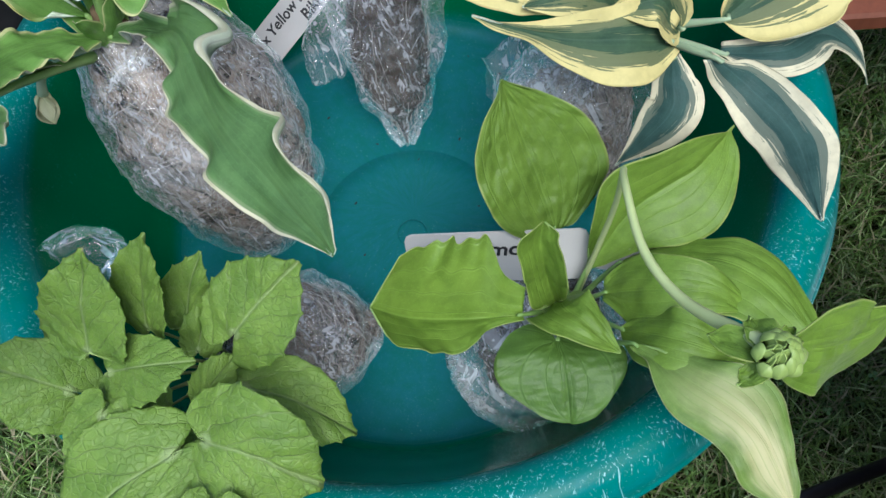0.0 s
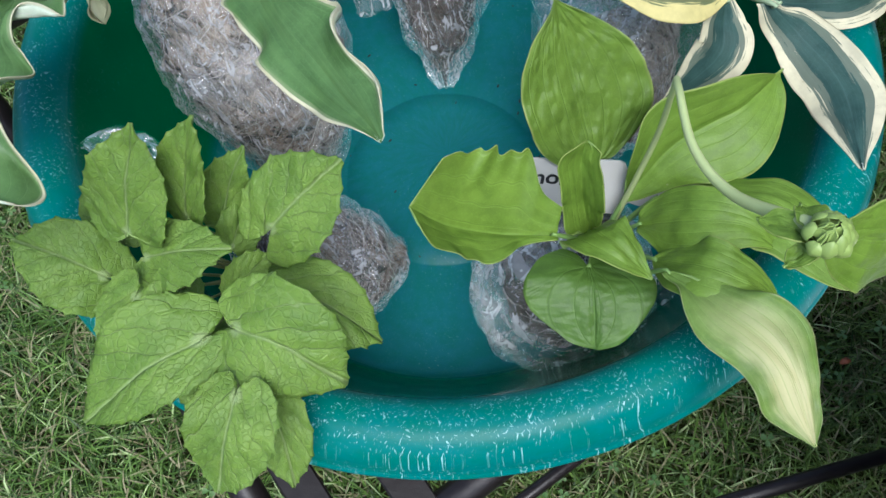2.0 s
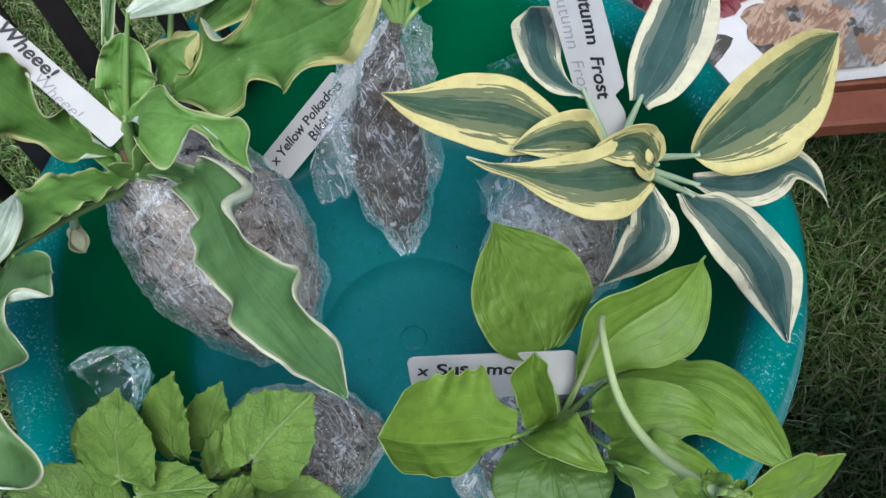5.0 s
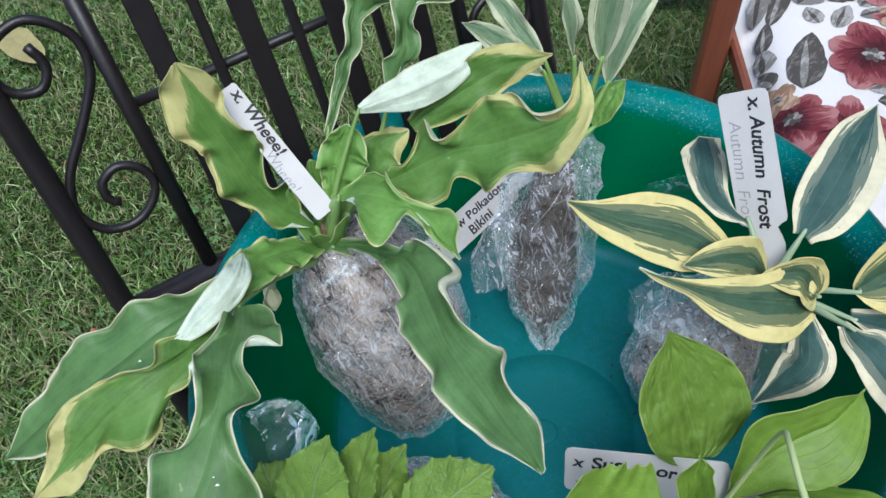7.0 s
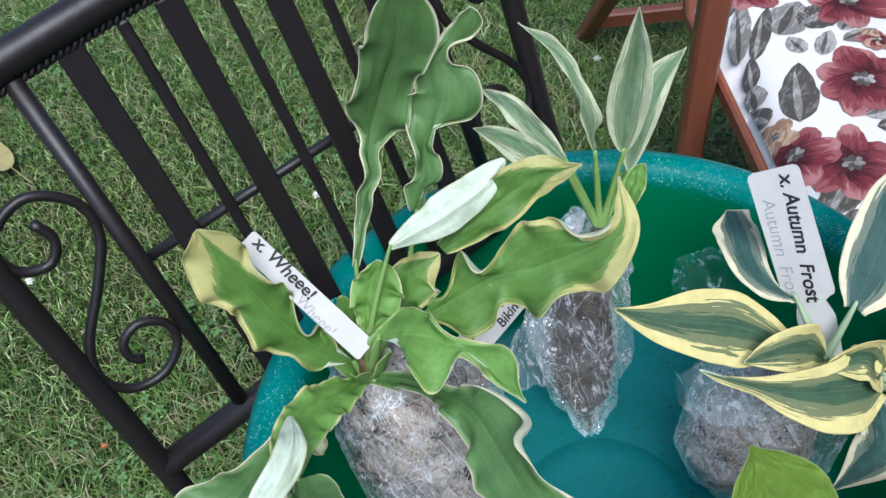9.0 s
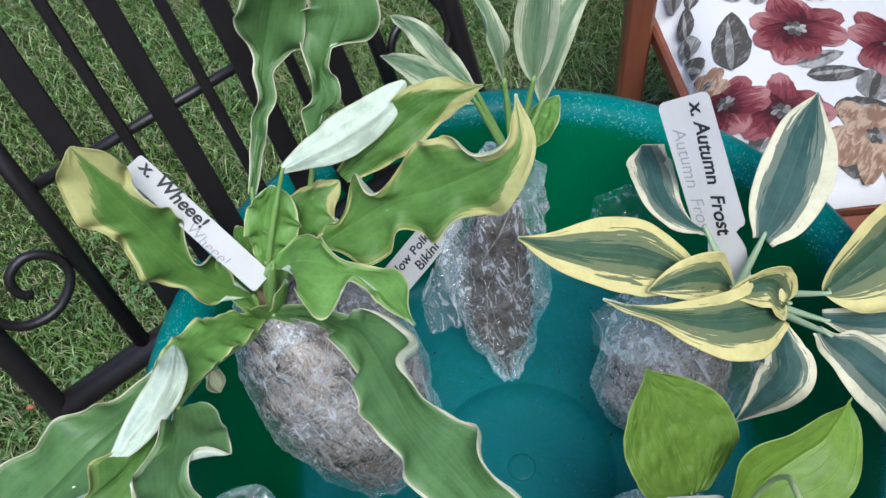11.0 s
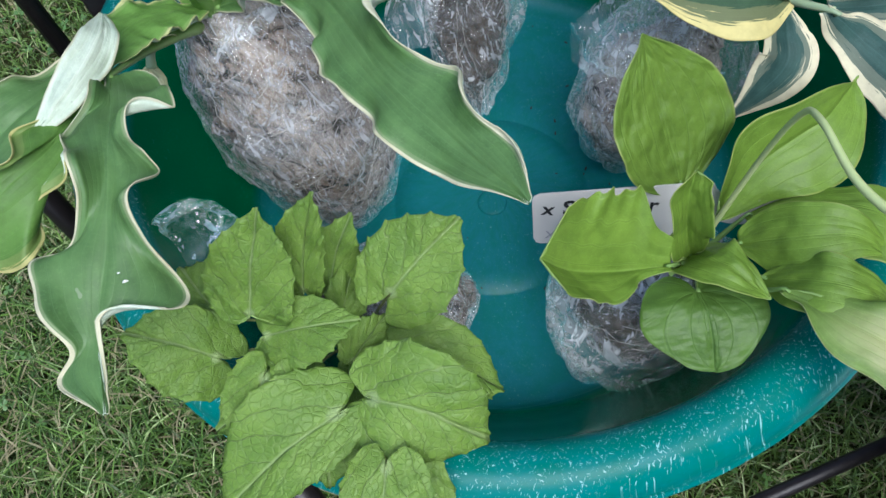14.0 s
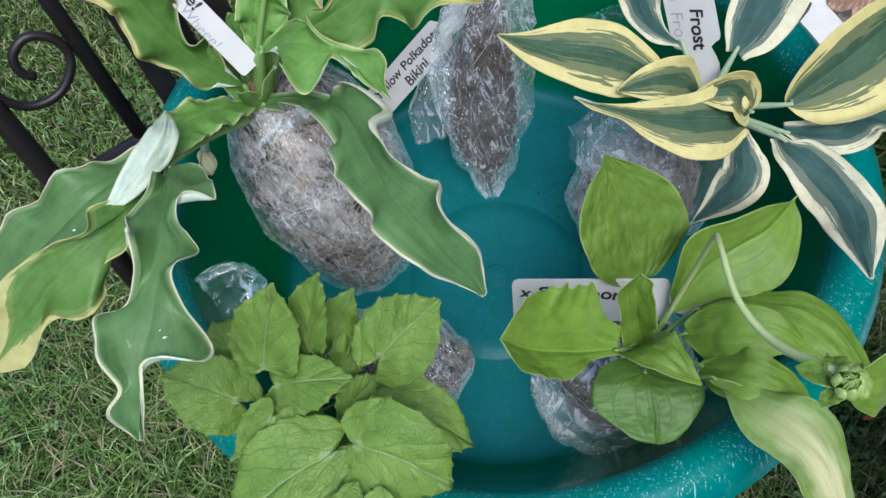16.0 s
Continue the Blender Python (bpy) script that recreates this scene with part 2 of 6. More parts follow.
def film_material(name, thin, thick, color=(0.62, 0.64, 0.66), relief=0.003, mirror=1.6, size=1.0):
    """Thin clear plastic wrap: see-through, wrinkled in long streaks, with glints painted in as white streaks, and
    milky folds.
    """
    k = Nodes(name)
    p = k.place()
    glint, height = None, None
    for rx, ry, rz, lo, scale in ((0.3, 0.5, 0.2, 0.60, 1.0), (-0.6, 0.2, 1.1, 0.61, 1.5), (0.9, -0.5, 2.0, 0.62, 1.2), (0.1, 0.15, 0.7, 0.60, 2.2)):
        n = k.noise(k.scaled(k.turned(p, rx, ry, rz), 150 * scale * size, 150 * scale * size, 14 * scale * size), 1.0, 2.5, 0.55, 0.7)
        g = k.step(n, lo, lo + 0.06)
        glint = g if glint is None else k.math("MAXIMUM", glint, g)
        h = k.math("MULTIPLY", n, 1.0 / scale)
        height = h if height is None else k.math("ADD", height, h)
    facet = k.tree.nodes.new("ShaderNodeTexVoronoi")
    k.put(facet, "Vector", k.scaled(k.turned(p, 0.4, 0.5, 0.3), 1.0, 0.6, 0.45))
    facet.inputs["Scale"].default_value = 42 * size
    height = k.math("ADD", height, k.math("MULTIPLY", facet.outputs["Distance"], 0.7))
    patch = k.noise(p, 30, 4, 0.6, 0.8)
    normal = k.bump(height, 1.0, relief)
    clear = k.tree.nodes.new("ShaderNodeBsdfTransparent")
    clear.inputs[0].default_value = (0.94, 0.955, 0.96, 1)
    white = k.tree.nodes.new("ShaderNodeBsdfDiffuse")
    white.inputs["Color"].default_value = (*color, 1)
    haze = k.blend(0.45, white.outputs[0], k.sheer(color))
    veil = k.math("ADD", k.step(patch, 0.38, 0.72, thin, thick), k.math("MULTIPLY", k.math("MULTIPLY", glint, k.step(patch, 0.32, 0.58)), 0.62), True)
    fres = k.tree.nodes.new("ShaderNodeFresnel")
    fres.inputs["IOR"].default_value = 1.5
    gloss = k.math("MINIMUM", k.math("MULTIPLY", fres.outputs[0], mirror), 0.5)
    shine = k.tree.nodes.new("ShaderNodeBsdfGlossy")
    shine.inputs["Roughness"].default_value = 0.09
    k.put(shine, "Normal", normal)
    k.put(shine, "Color", k.join(gloss, gloss, gloss))
    both = k.tree.nodes.new("ShaderNodeAddShader")
    k.put(both, 0, k.blend(veil, clear.outputs[0], haze))
    k.put(both, 1, shine.outputs[0])
    return k.done(both.outputs[0])


def root_material(name, dark=0.0):
    """A pressed mass of roots and soil in uneven layers with dark cracks."""
    k = Nodes(name)
    p = k.place()
    layer = k.noise(k.scaled(k.turned(p, 0.35, -0.25, 0), 0.32, 0.32, 1), 75, 5, 0.65, 1.4)
    b = k.noise(p, 16, 4, 0.6)
    c = k.noise(k.scaled(k.turned(p, 0.5, 0.6, 0.2), 1, 1, 0.12), 240, 4, 0.7, 0.6)
    tone = k.mix(k.step(b, 0.38, 0.62), (0.235, 0.178, 0.135), (0.270, 0.250, 0.240))
    tone = k.mix(k.step(layer, 0.46, 0.66, 0.0, 0.85), tone, (0.46, 0.395, 0.335))
    tone = k.mix(k.step(c, 0.52, 0.68, 0.0, 0.75), tone, (0.54, 0.52, 0.51))
    tone = k.mix(k.step(layer, 0.37, 0.46, 1.0, 0.0), tone, (0.02, 0.016, 0.013))
    tone = k.mix(k.step(c, 0.38, 0.46, 0.8, 0.0), tone, (0.04, 0.032, 0.026))
    if dark:
        x, y, z = k.split(k.turned(p, 0.2, 0.3, 0.4))
        one = k.math("ABSOLUTE", k.math("SINE", k.math("MULTIPLY", k.math("ADD", x, z), 430.0)))
        two = k.math("ABSOLUTE", k.math("SINE", k.math("MULTIPLY", k.math("SUBTRACT", k.math("ADD", x, y), z), 430.0)))
        net = k.step(k.math("MINIMUM", one, two), 0.16, 0.34, 1.0, 0.0)
        tone = k.mix(dark, tone, (0.03, 0.018, 0.012))
        tone = k.mix(k.math("MULTIPLY", net, k.step(b, 0.42, 0.58)), tone, (0.006, 0.006, 0.006))
    return k.done(k.glossy(tone, 0.85, 0, k.bump(k.math("ADD", layer, k.math("MULTIPLY", c, 0.6)), 0.9, 0.005), 0.2))


def fibre_material():
    k = Nodes("pale_root_fibres")
    tone = k.mix(k.island(), (0.16, 0.13, 0.11), (0.66, 0.62, 0.57))
    return k.done(k.glossy(tone, 0.8, 0, None, 0.2))


def grass_material():
    k = Nodes("lawn_blades")
    p = k.place()
    lot = k.island()
    broad, tuft = k.noise(p, 2.6, 4, 0.6), k.noise(p, 17, 4, 0.6)
    tone = k.mix(lot, (0.018, 0.050, 0.007), (0.160, 0.285, 0.056))
    other = k.math("FRACT", k.math("MULTIPLY", lot, 17.3))
    tone = k.mix(k.step(other, 0.75, 0.80), tone, (0.29, 0.265, 0.145))
    tone = k.mix(k.step(k.math("FRACT", k.math("MULTIPLY", lot, 41.7)), 0.9, 0.93), tone, (0.40, 0.52, 0.22))
    tone = k.mix(k.step(broad, 0.46, 0.78, 0, 0.45), tone, (0.17, 0.20, 0.06))
    tone = k.mix(k.step(tuft, 0.5, 0.7, 0, 0.55), tone, (0.05, 0.125, 0.022))
    body = k.glossy(tone, 0.42, 0, None, 0.35)
    return k.done(k.blend(0.25, body, k.sheer(tone)))


def print_material(name, dark, light, lo=0.45):
    """Brushed printing ink on cotton: two tones in painterly strokes."""
    k = Nodes(name)
    p = k.place()
    brush = k.noise(k.scaled(k.turned(p, 0, 0, 0.6), 130, 40, 40), 1.0, 4, 0.65, 1.5)
    blot = k.noise(p, 45, 3)
    tone = k.mix(k.step(k.math("ADD", k.math("MULTIPLY", brush, 0.6), k.math("MULTIPLY", blot, 0.4)), lo, lo + 0.12), dark, light)
    return k.done(k.glossy(tone, 0.85, 0, k.bump(k.noise(p, 1400, 1), 0.3, 0.0005), 0.2))


def petal_material(name, deep, mid, pale):
    """A printed petal: dark at the heart, streaked along its length, paler towards the rim."""
    k = Nodes(name)
    u, v, _ = k.split(k.uv())
    lot = k.chance()
    streak = k.noise(k.join(k.math("ADD", k.math("MULTIPLY", u, 9.0), k.math("MULTIPLY", lot, 30.0)), k.math("MULTIPLY", v, 1.6), lot), 1.0, 4, 0.65, 0.6)
    blot = k.noise(k.place(), 60, 3)
    tone = k.mix(k.step(k.math("ADD", v, k.math("MULTIPLY", k.math("SUBTRACT", streak, 0.5), 1.1)), 0.18, 0.55), deep, mid)
    lit = k.math("ADD", k.math("ADD", k.math("MULTIPLY", v, 0.55), k.math("MULTIPLY", streak, 0.7)), k.math("MULTIPLY", blot, 0.35))
    tone = k.mix(k.step(lit, 0.84, 1.0), tone, pale)
    return k.done(k.glossy(tone, 0.85, 0, k.bump(k.noise(k.place(), 1400, 1), 0.3, 0.0005), 0.2))


def soil_material():
    k = Nodes("thatch_and_soil")
    p = k.place()
    a, b = k.noise(p, 55, 5, 0.7), k.noise(p, 3, 3)
    tone = k.mix(a, (0.010, 0.011, 0.005), (0.050, 0.047, 0.019))
    tone = k.mix(k.math("MULTIPLY", b, 0.5), tone, (0.05, 0.075, 0.02))
    return k.done(k.glossy(tone, 0.95, 0, k.bump(a, 0.8, 0.01), 0.1))


def wood_material():
    k = Nodes("red_brown_oiled_wood")
    p = k.place()
    grain = k.noise(k.scaled(p, 40, 40, 3.5), 2.2, 5, 0.65, 0.6)
    cloud = k.noise(p, 12, 3)
    tone = k.mix(grain, (0.100, 0.027, 0.014), (0.25, 0.078, 0.040))
    tone = k.mix(k.math("MULTIPLY", cloud, 0.35), tone, (0.22, 0.09, 0.05))
    return k.done(k.glossy(tone, 0.42, 0, k.bump(grain, 0.25, 0.001), 0.45))


LEAF_WAVY = leaf_material("wavy_green_leaf", (0.112, 0.220, 0.066), (0.072, 0.158, 0.045), (0.70, 0.67, 0.46), 0.974, 0.04, veins=7, tip_margin=0.12, ribs=0.26, spec=0.5)
LEAF_WAVY_YELLOW = leaf_material("wavy_leaf_yellow_edge", (0.140, 0.275, 0.060), (0.092, 0.198, 0.040), (0.64, 0.60, 0.25), 0.925, 0.12, veins=7, tip_margin=0.85, ribs=0.24, light=0.42)
LEAF_WAVY_YOUNG = leaf_material("young_wavy_leaf", (0.170, 0.330, 0.072), (0.125, 0.262, 0.052), (0.58, 0.60, 0.28), 0.96, 0.05, veins=7, ribs=0.24)
LEAF_FROST = leaf_material("blue_leaf_cream_edge", (0.038, 0.085, 0.072), (0.024, 0.062, 0.055), (0.64, 0.60, 0.41), 0.70, 0.26, veins=8, rough=0.52, light=0.10, spec=0.18, ribs=0.16)
LEAF_FROST_YELLOW = leaf_material("blue_leaf_yellow_edge", (0.048, 0.092, 0.048), (0.028, 0.066, 0.042), (0.62, 0.55, 0.23), 0.62, 0.28, veins=8, rough=0.52, light=0.13, spec=0.18, ribs=0.16)
LEAF_POLKA = leaf_material("pale_leaf_white_edge", (0.165, 0.255, 0.140), (0.115, 0.195, 0.098), (0.60, 0.63, 0.42), 0.66, 0.34, veins=6, rough=0.5, quilt=0.2, ribs=0.2)
LEAF_LIME = leaf_material("lime_green_leaf", (0.192, 0.318, 0.042), (0.138, 0.246, 0.029), (0.46, 0.54, 0.17), 1.0, 0.0, veins=4.0, quilt=0.12, light=0.34, spec=0.42, ribs=0.32, lines=0.32)
LEAF_LIME_DEEP = leaf_material("deep_lime_leaf", (0.160, 0.268, 0.038), (0.112, 0.200, 0.026), (0.42, 0.50, 0.16), 1.0, 0.0, veins=4.0, quilt=0.5, light=0.32, spec=0.42, ribs=0.30, lines=0.32)
# darker lime: the shade on the low heart leaf is put into its colour
LEAF_LIME_SHADED = leaf_material("shaded_lime_leaf", (0.084, 0.168, 0.027), (0.062, 0.130, 0.020), (0.34, 0.44, 0.13), 1.0, 0.0, veins=4.0, quilt=0.3, light=0.22, spec=0.36, ribs=0.28, lines=0.4)
LEAF_FADED = leaf_material("fading_yellow_leaf", (0.160, 0.262, 0.050), (0.125, 0.215, 0.038), (0.46, 0.48, 0.24), 1.0, 0.0, pale=(0.56, 0.54, 0.27), veins=5, pale_at=0.62, ribs=0.28, lines=0.25)
LEAF_TOOTHED = veined_material("toothed_green_leaf", (0.225, 0.362, 0.062), (0.138, 0.252, 0.038), (0.42, 0.54, 0.24), 3.4, 1.15)
UNDER_PALE = leaf_material("pale_leaf_underside", (0.64, 0.73, 0.58), (0.54, 0.65, 0.49), (0.60, 0.60, 0.42), 0.95, 0.02, veins=6, ribs=0.3)
UNDER_GREEN = plain("green_leaf_underside", (0.25, 0.38, 0.10), 0.55, 0, 40, 0.15, 0.1)
STALK = plain("pale_green_stalk", (0.19, 0.32, 0.085), 0.45, 0, 60, 0.2, 0.1)
SCAPE = plain("pale_flower_stalk", (0.42, 0.50, 0.21), 0.5, 0, 60, 0.15, 0.1)
STALK_GREY = plain("grey_green_stalk", (0.30, 0.40, 0.24), 0.5, 0, 60, 0.2, 0.1)
STALK_RED = plain("reddish_thin_stalk", (0.17, 0.20, 0.065), 0.5, 0, 60, 0.2, 0.1)
CROWN = plain("brown_crown_scales", (0.13, 0.085, 0.04), 0.8, 0, 120, 0.5, 0.5)
BUD = plain("lime_flower_bud", (0.24, 0.34, 0.085), 0.5, 0, 90, 0.25, 0.2)
BUD_WHITE = plain("cream_bud", (0.62, 0.63, 0.38), 0.5, 0, 60, 0.2, 0.1)
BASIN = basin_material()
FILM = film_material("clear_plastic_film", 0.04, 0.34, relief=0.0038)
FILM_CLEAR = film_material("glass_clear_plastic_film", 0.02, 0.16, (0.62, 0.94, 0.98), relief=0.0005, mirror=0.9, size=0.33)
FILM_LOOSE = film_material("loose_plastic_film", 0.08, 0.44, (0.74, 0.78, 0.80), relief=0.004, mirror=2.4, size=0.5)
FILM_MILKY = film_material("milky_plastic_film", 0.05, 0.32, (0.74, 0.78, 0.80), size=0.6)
ROOTS = root_material("matted_roots_and_soil")
ROOTS_NET = root_material("netted_dark_roots", 0.82)
ROOTS_GREY = root_material("netted_grey_roots", 0.35)
FIBRES = fibre_material()
GRASS = grass_material()
SOIL = soil_material()
CLOVER = plain("clover_green", (0.075, 0.160, 0.038), 0.55, 0, 30, 0.35, 0.1)
WOOD = wood_material()
# for the unseen wall added to block light
SHADE_WALL = plain("dark_brown_shade_wall", (0.06, 0.045, 0.035), 0.8, 0, 8, 0.4, 0.3)
IRON = plain("black_painted_iron", (0.011, 0.0085, 0.009), 0.42, 0.0, 140, 0.35, 0.25, 0.42)
TAG = plain("white_plastic_tag", (0.50, 0.49, 0.465), 0.42, 0, 35, 0.14, 0.12)
INK = plain("black_marker_ink", (0.012, 0.012, 0.014), 0.5, 0, 200, 0.2, 0.0)
PENCIL = plain("faded_pencil", (0.27, 0.27, 0.285), 0.6, 0, 200, 0.25, 0.0)
CLOTH = plain("white_printed_cotton", (0.64, 0.625, 0.605), 0.85, 0, 350, 0.06, 0.4, 0.2)
CLOTH_WHITE = plain("white_cushion_cotton", (0.88, 0.87, 0.87), 0.85, 0, 300, 0.05, 0.4, 0.2)
PRINT_RED = petal_material("printed_dark_red", (0.040, 0.010, 0.014), (0.125, 0.020, 0.028), (0.24, 0.080, 0.082))
PRINT_PINK = petal_material("printed_pink", (0.060, 0.013, 0.018), (0.170, 0.038, 0.045), (0.34, 0.155, 0.150))
PRINT_GREY = print_material("printed_grey", (0.066, 0.061, 0.054), (0.165, 0.155, 0.142), 0.50)
PRINT_PALE = print_material("printed_pale_grey", (0.17, 0.165, 0.152), (0.34, 0.33, 0.31), 0.46)
PRINT_TAN = print_material("printed_tan", (0.22, 0.13, 0.085), (0.42, 0.30, 0.21), 0.45)
DEAD_LEAF = plain("yellow_fallen_leaf", (0.27, 0.235, 0.09), 0.6, 0, 60, 0.3, 0.3)
BERRY = plain("rusty_orange_scrap", (0.32, 0.10, 0.04), 0.6, 0, 200, 0.4, 0.3)
CLOVER_WHITE = plain("white_clover_petals", (0.68, 0.66, 0.60), 0.7, 0, 300, 0.2, 0.3)
CRUMB = plain("dark_soil_crumbs", (0.03, 0.024, 0.018), 0.9, 0, 400, 0.4, 0.5)
SPOT = plain("white_dried_spot", (0.75, 0.76, 0.68), 0.7)

# ---- mesh helpers ----


def base_of(ob):
    while ob.parent:
        ob = ob.parent
    return np.array(ob.location)


def mesh(name, verts, faces, mats, parent=None, label="", uv=None, mat_index=None, smooth=True):
    """One mesh object from world places, under a thing or a part."""
    v = np.asarray(verts, float)
    if parent is not None:
        v = v - base_of(parent)
    data = bpy.data.meshes.new(name)
    data.from_pydata(v.tolist(), [], [list(map(int, f)) for f in faces])
    for m in mats if isinstance(mats, (list, tuple)) else [mats]:
        data.materials.append(m)
    if mat_index is not None:
        data.polygons.foreach_set("material_index", np.asarray(mat_index, np.int32))
    if uv is not None:
        layer = data.uv_layers.new(name="UVMap")
        loops = np.zeros(len(data.loops), np.int32)
        data.loops.foreach_get("vertex_index", loops)
        layer.data.foreach_set("uv", np.asarray(uv, np.float32)[loops].ravel())
    if smooth:
        data.polygons.foreach_set("use_smooth", np.ones(len(data.polygons), bool))
    data.update()
    ob = new(name, data)
    if parent is not None:
        ob.parent = parent
    if label:
        ob["label"] = label
    return ob


def thing(name, at, label, category, group="", kind=""):
    ob = new(name)
    ob.location = at
    ob.empty_display_size = 0.02
    return tagged(ob, label, category, group, kind)


def unit(v):
    v = np.asarray(v, float)
    return v / max(np.linalg.norm(v), 1e-9)


def spline(points, n):
    """n + 1 places along a smooth curve through the points, evenly spaced."""
    p = np.asarray(points, float)
    p = np.vstack([2 * p[0] - p[1], p, 2 * p[-1] - p[-2]])
    out = []
    for a in range(1, len(p) - 2):
        for t in np.linspace(0, 1, 24, endpoint=False):
            out.append(0.5 * (2 * p[a] + (p[a + 1] - p[a - 1]) * t + (2 * p[a - 1] - 5 * p[a] + 4 * p[a + 1] - p[a + 2]) * t**2 + (3 * p[a] - p[a - 1] - 3 * p[a + 1] + p[a + 2]) * t**3))
    out = np.array(out + [p[-2]])
    d = np.r_[0, np.cumsum(np.linalg.norm(np.diff(out, axis=0), axis=1))]
    s = np.linspace(0, d[-1], n + 1)
    return np.stack([np.interp(s, d, out[:, c]) for c in range(3)], 1)


def frames_along(path):
    """Tangent and two steady cross directions along a path."""
    t = np.gradient(path, axis=0)
    t /= np.linalg.norm(t, axis=1, keepdims=True) + 1e-12
    a = np.cross(t[0], (0.3, 0.2, 1.0))
    a = unit(a) if np.linalg.norm(a) > 1e-3 else np.array([1.0, 0, 0])
    one = []
    for d in t:
        a = unit(a - (a @ d) * d)
        one.append(a)
    one = np.array(one)
    return t, one, np.cross(t, one)


def tube_data(path, radius, sides=8, flat=1.0, cap=True):
    path = np.asarray(path, float)
    n = len(path)
    r = np.broadcast_to(np.asarray(radius, float), (n,))
    _, a, b = frames_along(path)
    ang = np.linspace(0, 2 * np.pi, sides, endpoint=False)
    v = (path[:, None] + r[:, None, None] * (np.cos(ang)[None, :, None] * a[:, None] + flat * np.sin(ang)[None, :, None] * b[:, None])).reshape(-1, 3)
    f = [(i * sides + j, i * sides + (j + 1) % sides, (i + 1) * sides + (j + 1) % sides, (i + 1) * sides + j) for i in range(n - 1) for j in range(sides)]
    if cap:
        f += [tuple(range(sides - 1, -1, -1)), tuple(range((n - 1) * sides, n * sides))]
    return v, f


def tube(name, points, radius, mat, parent, label="", sides=8, n=24, curved=True, flat=1.0):
    path = spline(points, n) if curved else np.asarray(points, float)
    r = np.interp(np.linspace(0, 1, len(path)), np.linspace(0, 1, len(radius)), radius) if np.ndim(radius) else radius
    v, f = tube_data(path, r, sides, flat)
    return mesh(name, v, f, mat, parent, label)


def merged(pieces):
    vs, fs, k = [], [], 0
    for v, f in pieces:
        vs.append(np.asarray(v, float))
        fs += [tuple(i + k for i in q) for q in f]
        k += len(v)
    return np.vstack(vs), fs


def bar(name, a, b, side, wide, deep, mat, parent, label="", bevel=0.15):
    """A straight bar of rectangular section with broken edges, from a to b; wide along side, deep across it."""
    a, b = np.asarray(a, float), np.asarray(b, float)
    t = unit(b - a)
    x = unit(np.asarray(side, float) - (np.asarray(side, float) @ t) * t)
    y = np.cross(t, x)
    c = bevel * min(wide, deep)
    w, d = wide / 2, deep / 2
    ring = [(w, d - c), (w - c, d), (c - w, d), (-w, d - c), (-w, c - d), (c - w, -d), (w - c, -d), (w, c - d)]
    v, k = [], 8
    for p, inset in ((a, 0.7), (a + t * c, 1.0), (b - t * c, 1.0), (b, 0.7)):
        s = 1 - (1 - inset) * c / min(w, d) * 2
        v += [p + x * q[0] * s + y * q[1] * s for q in ring]
    f = [(i * k + j, i * k + (j + 1) % k, (i + 1) * k + (j + 1) % k, (i + 1) * k + j) for i in range(3) for j in range(k)]
    f += [tuple(range(k - 1, -1, -1)), tuple(range(3 * k, 4 * k))]
    return mesh(name, v, f, mat, parent, label, smooth=False)


EYE_POINT = np.array([0.03, -0.31, 1.11])  # about the camera's eye; leaves and tags turn their upper sides to it


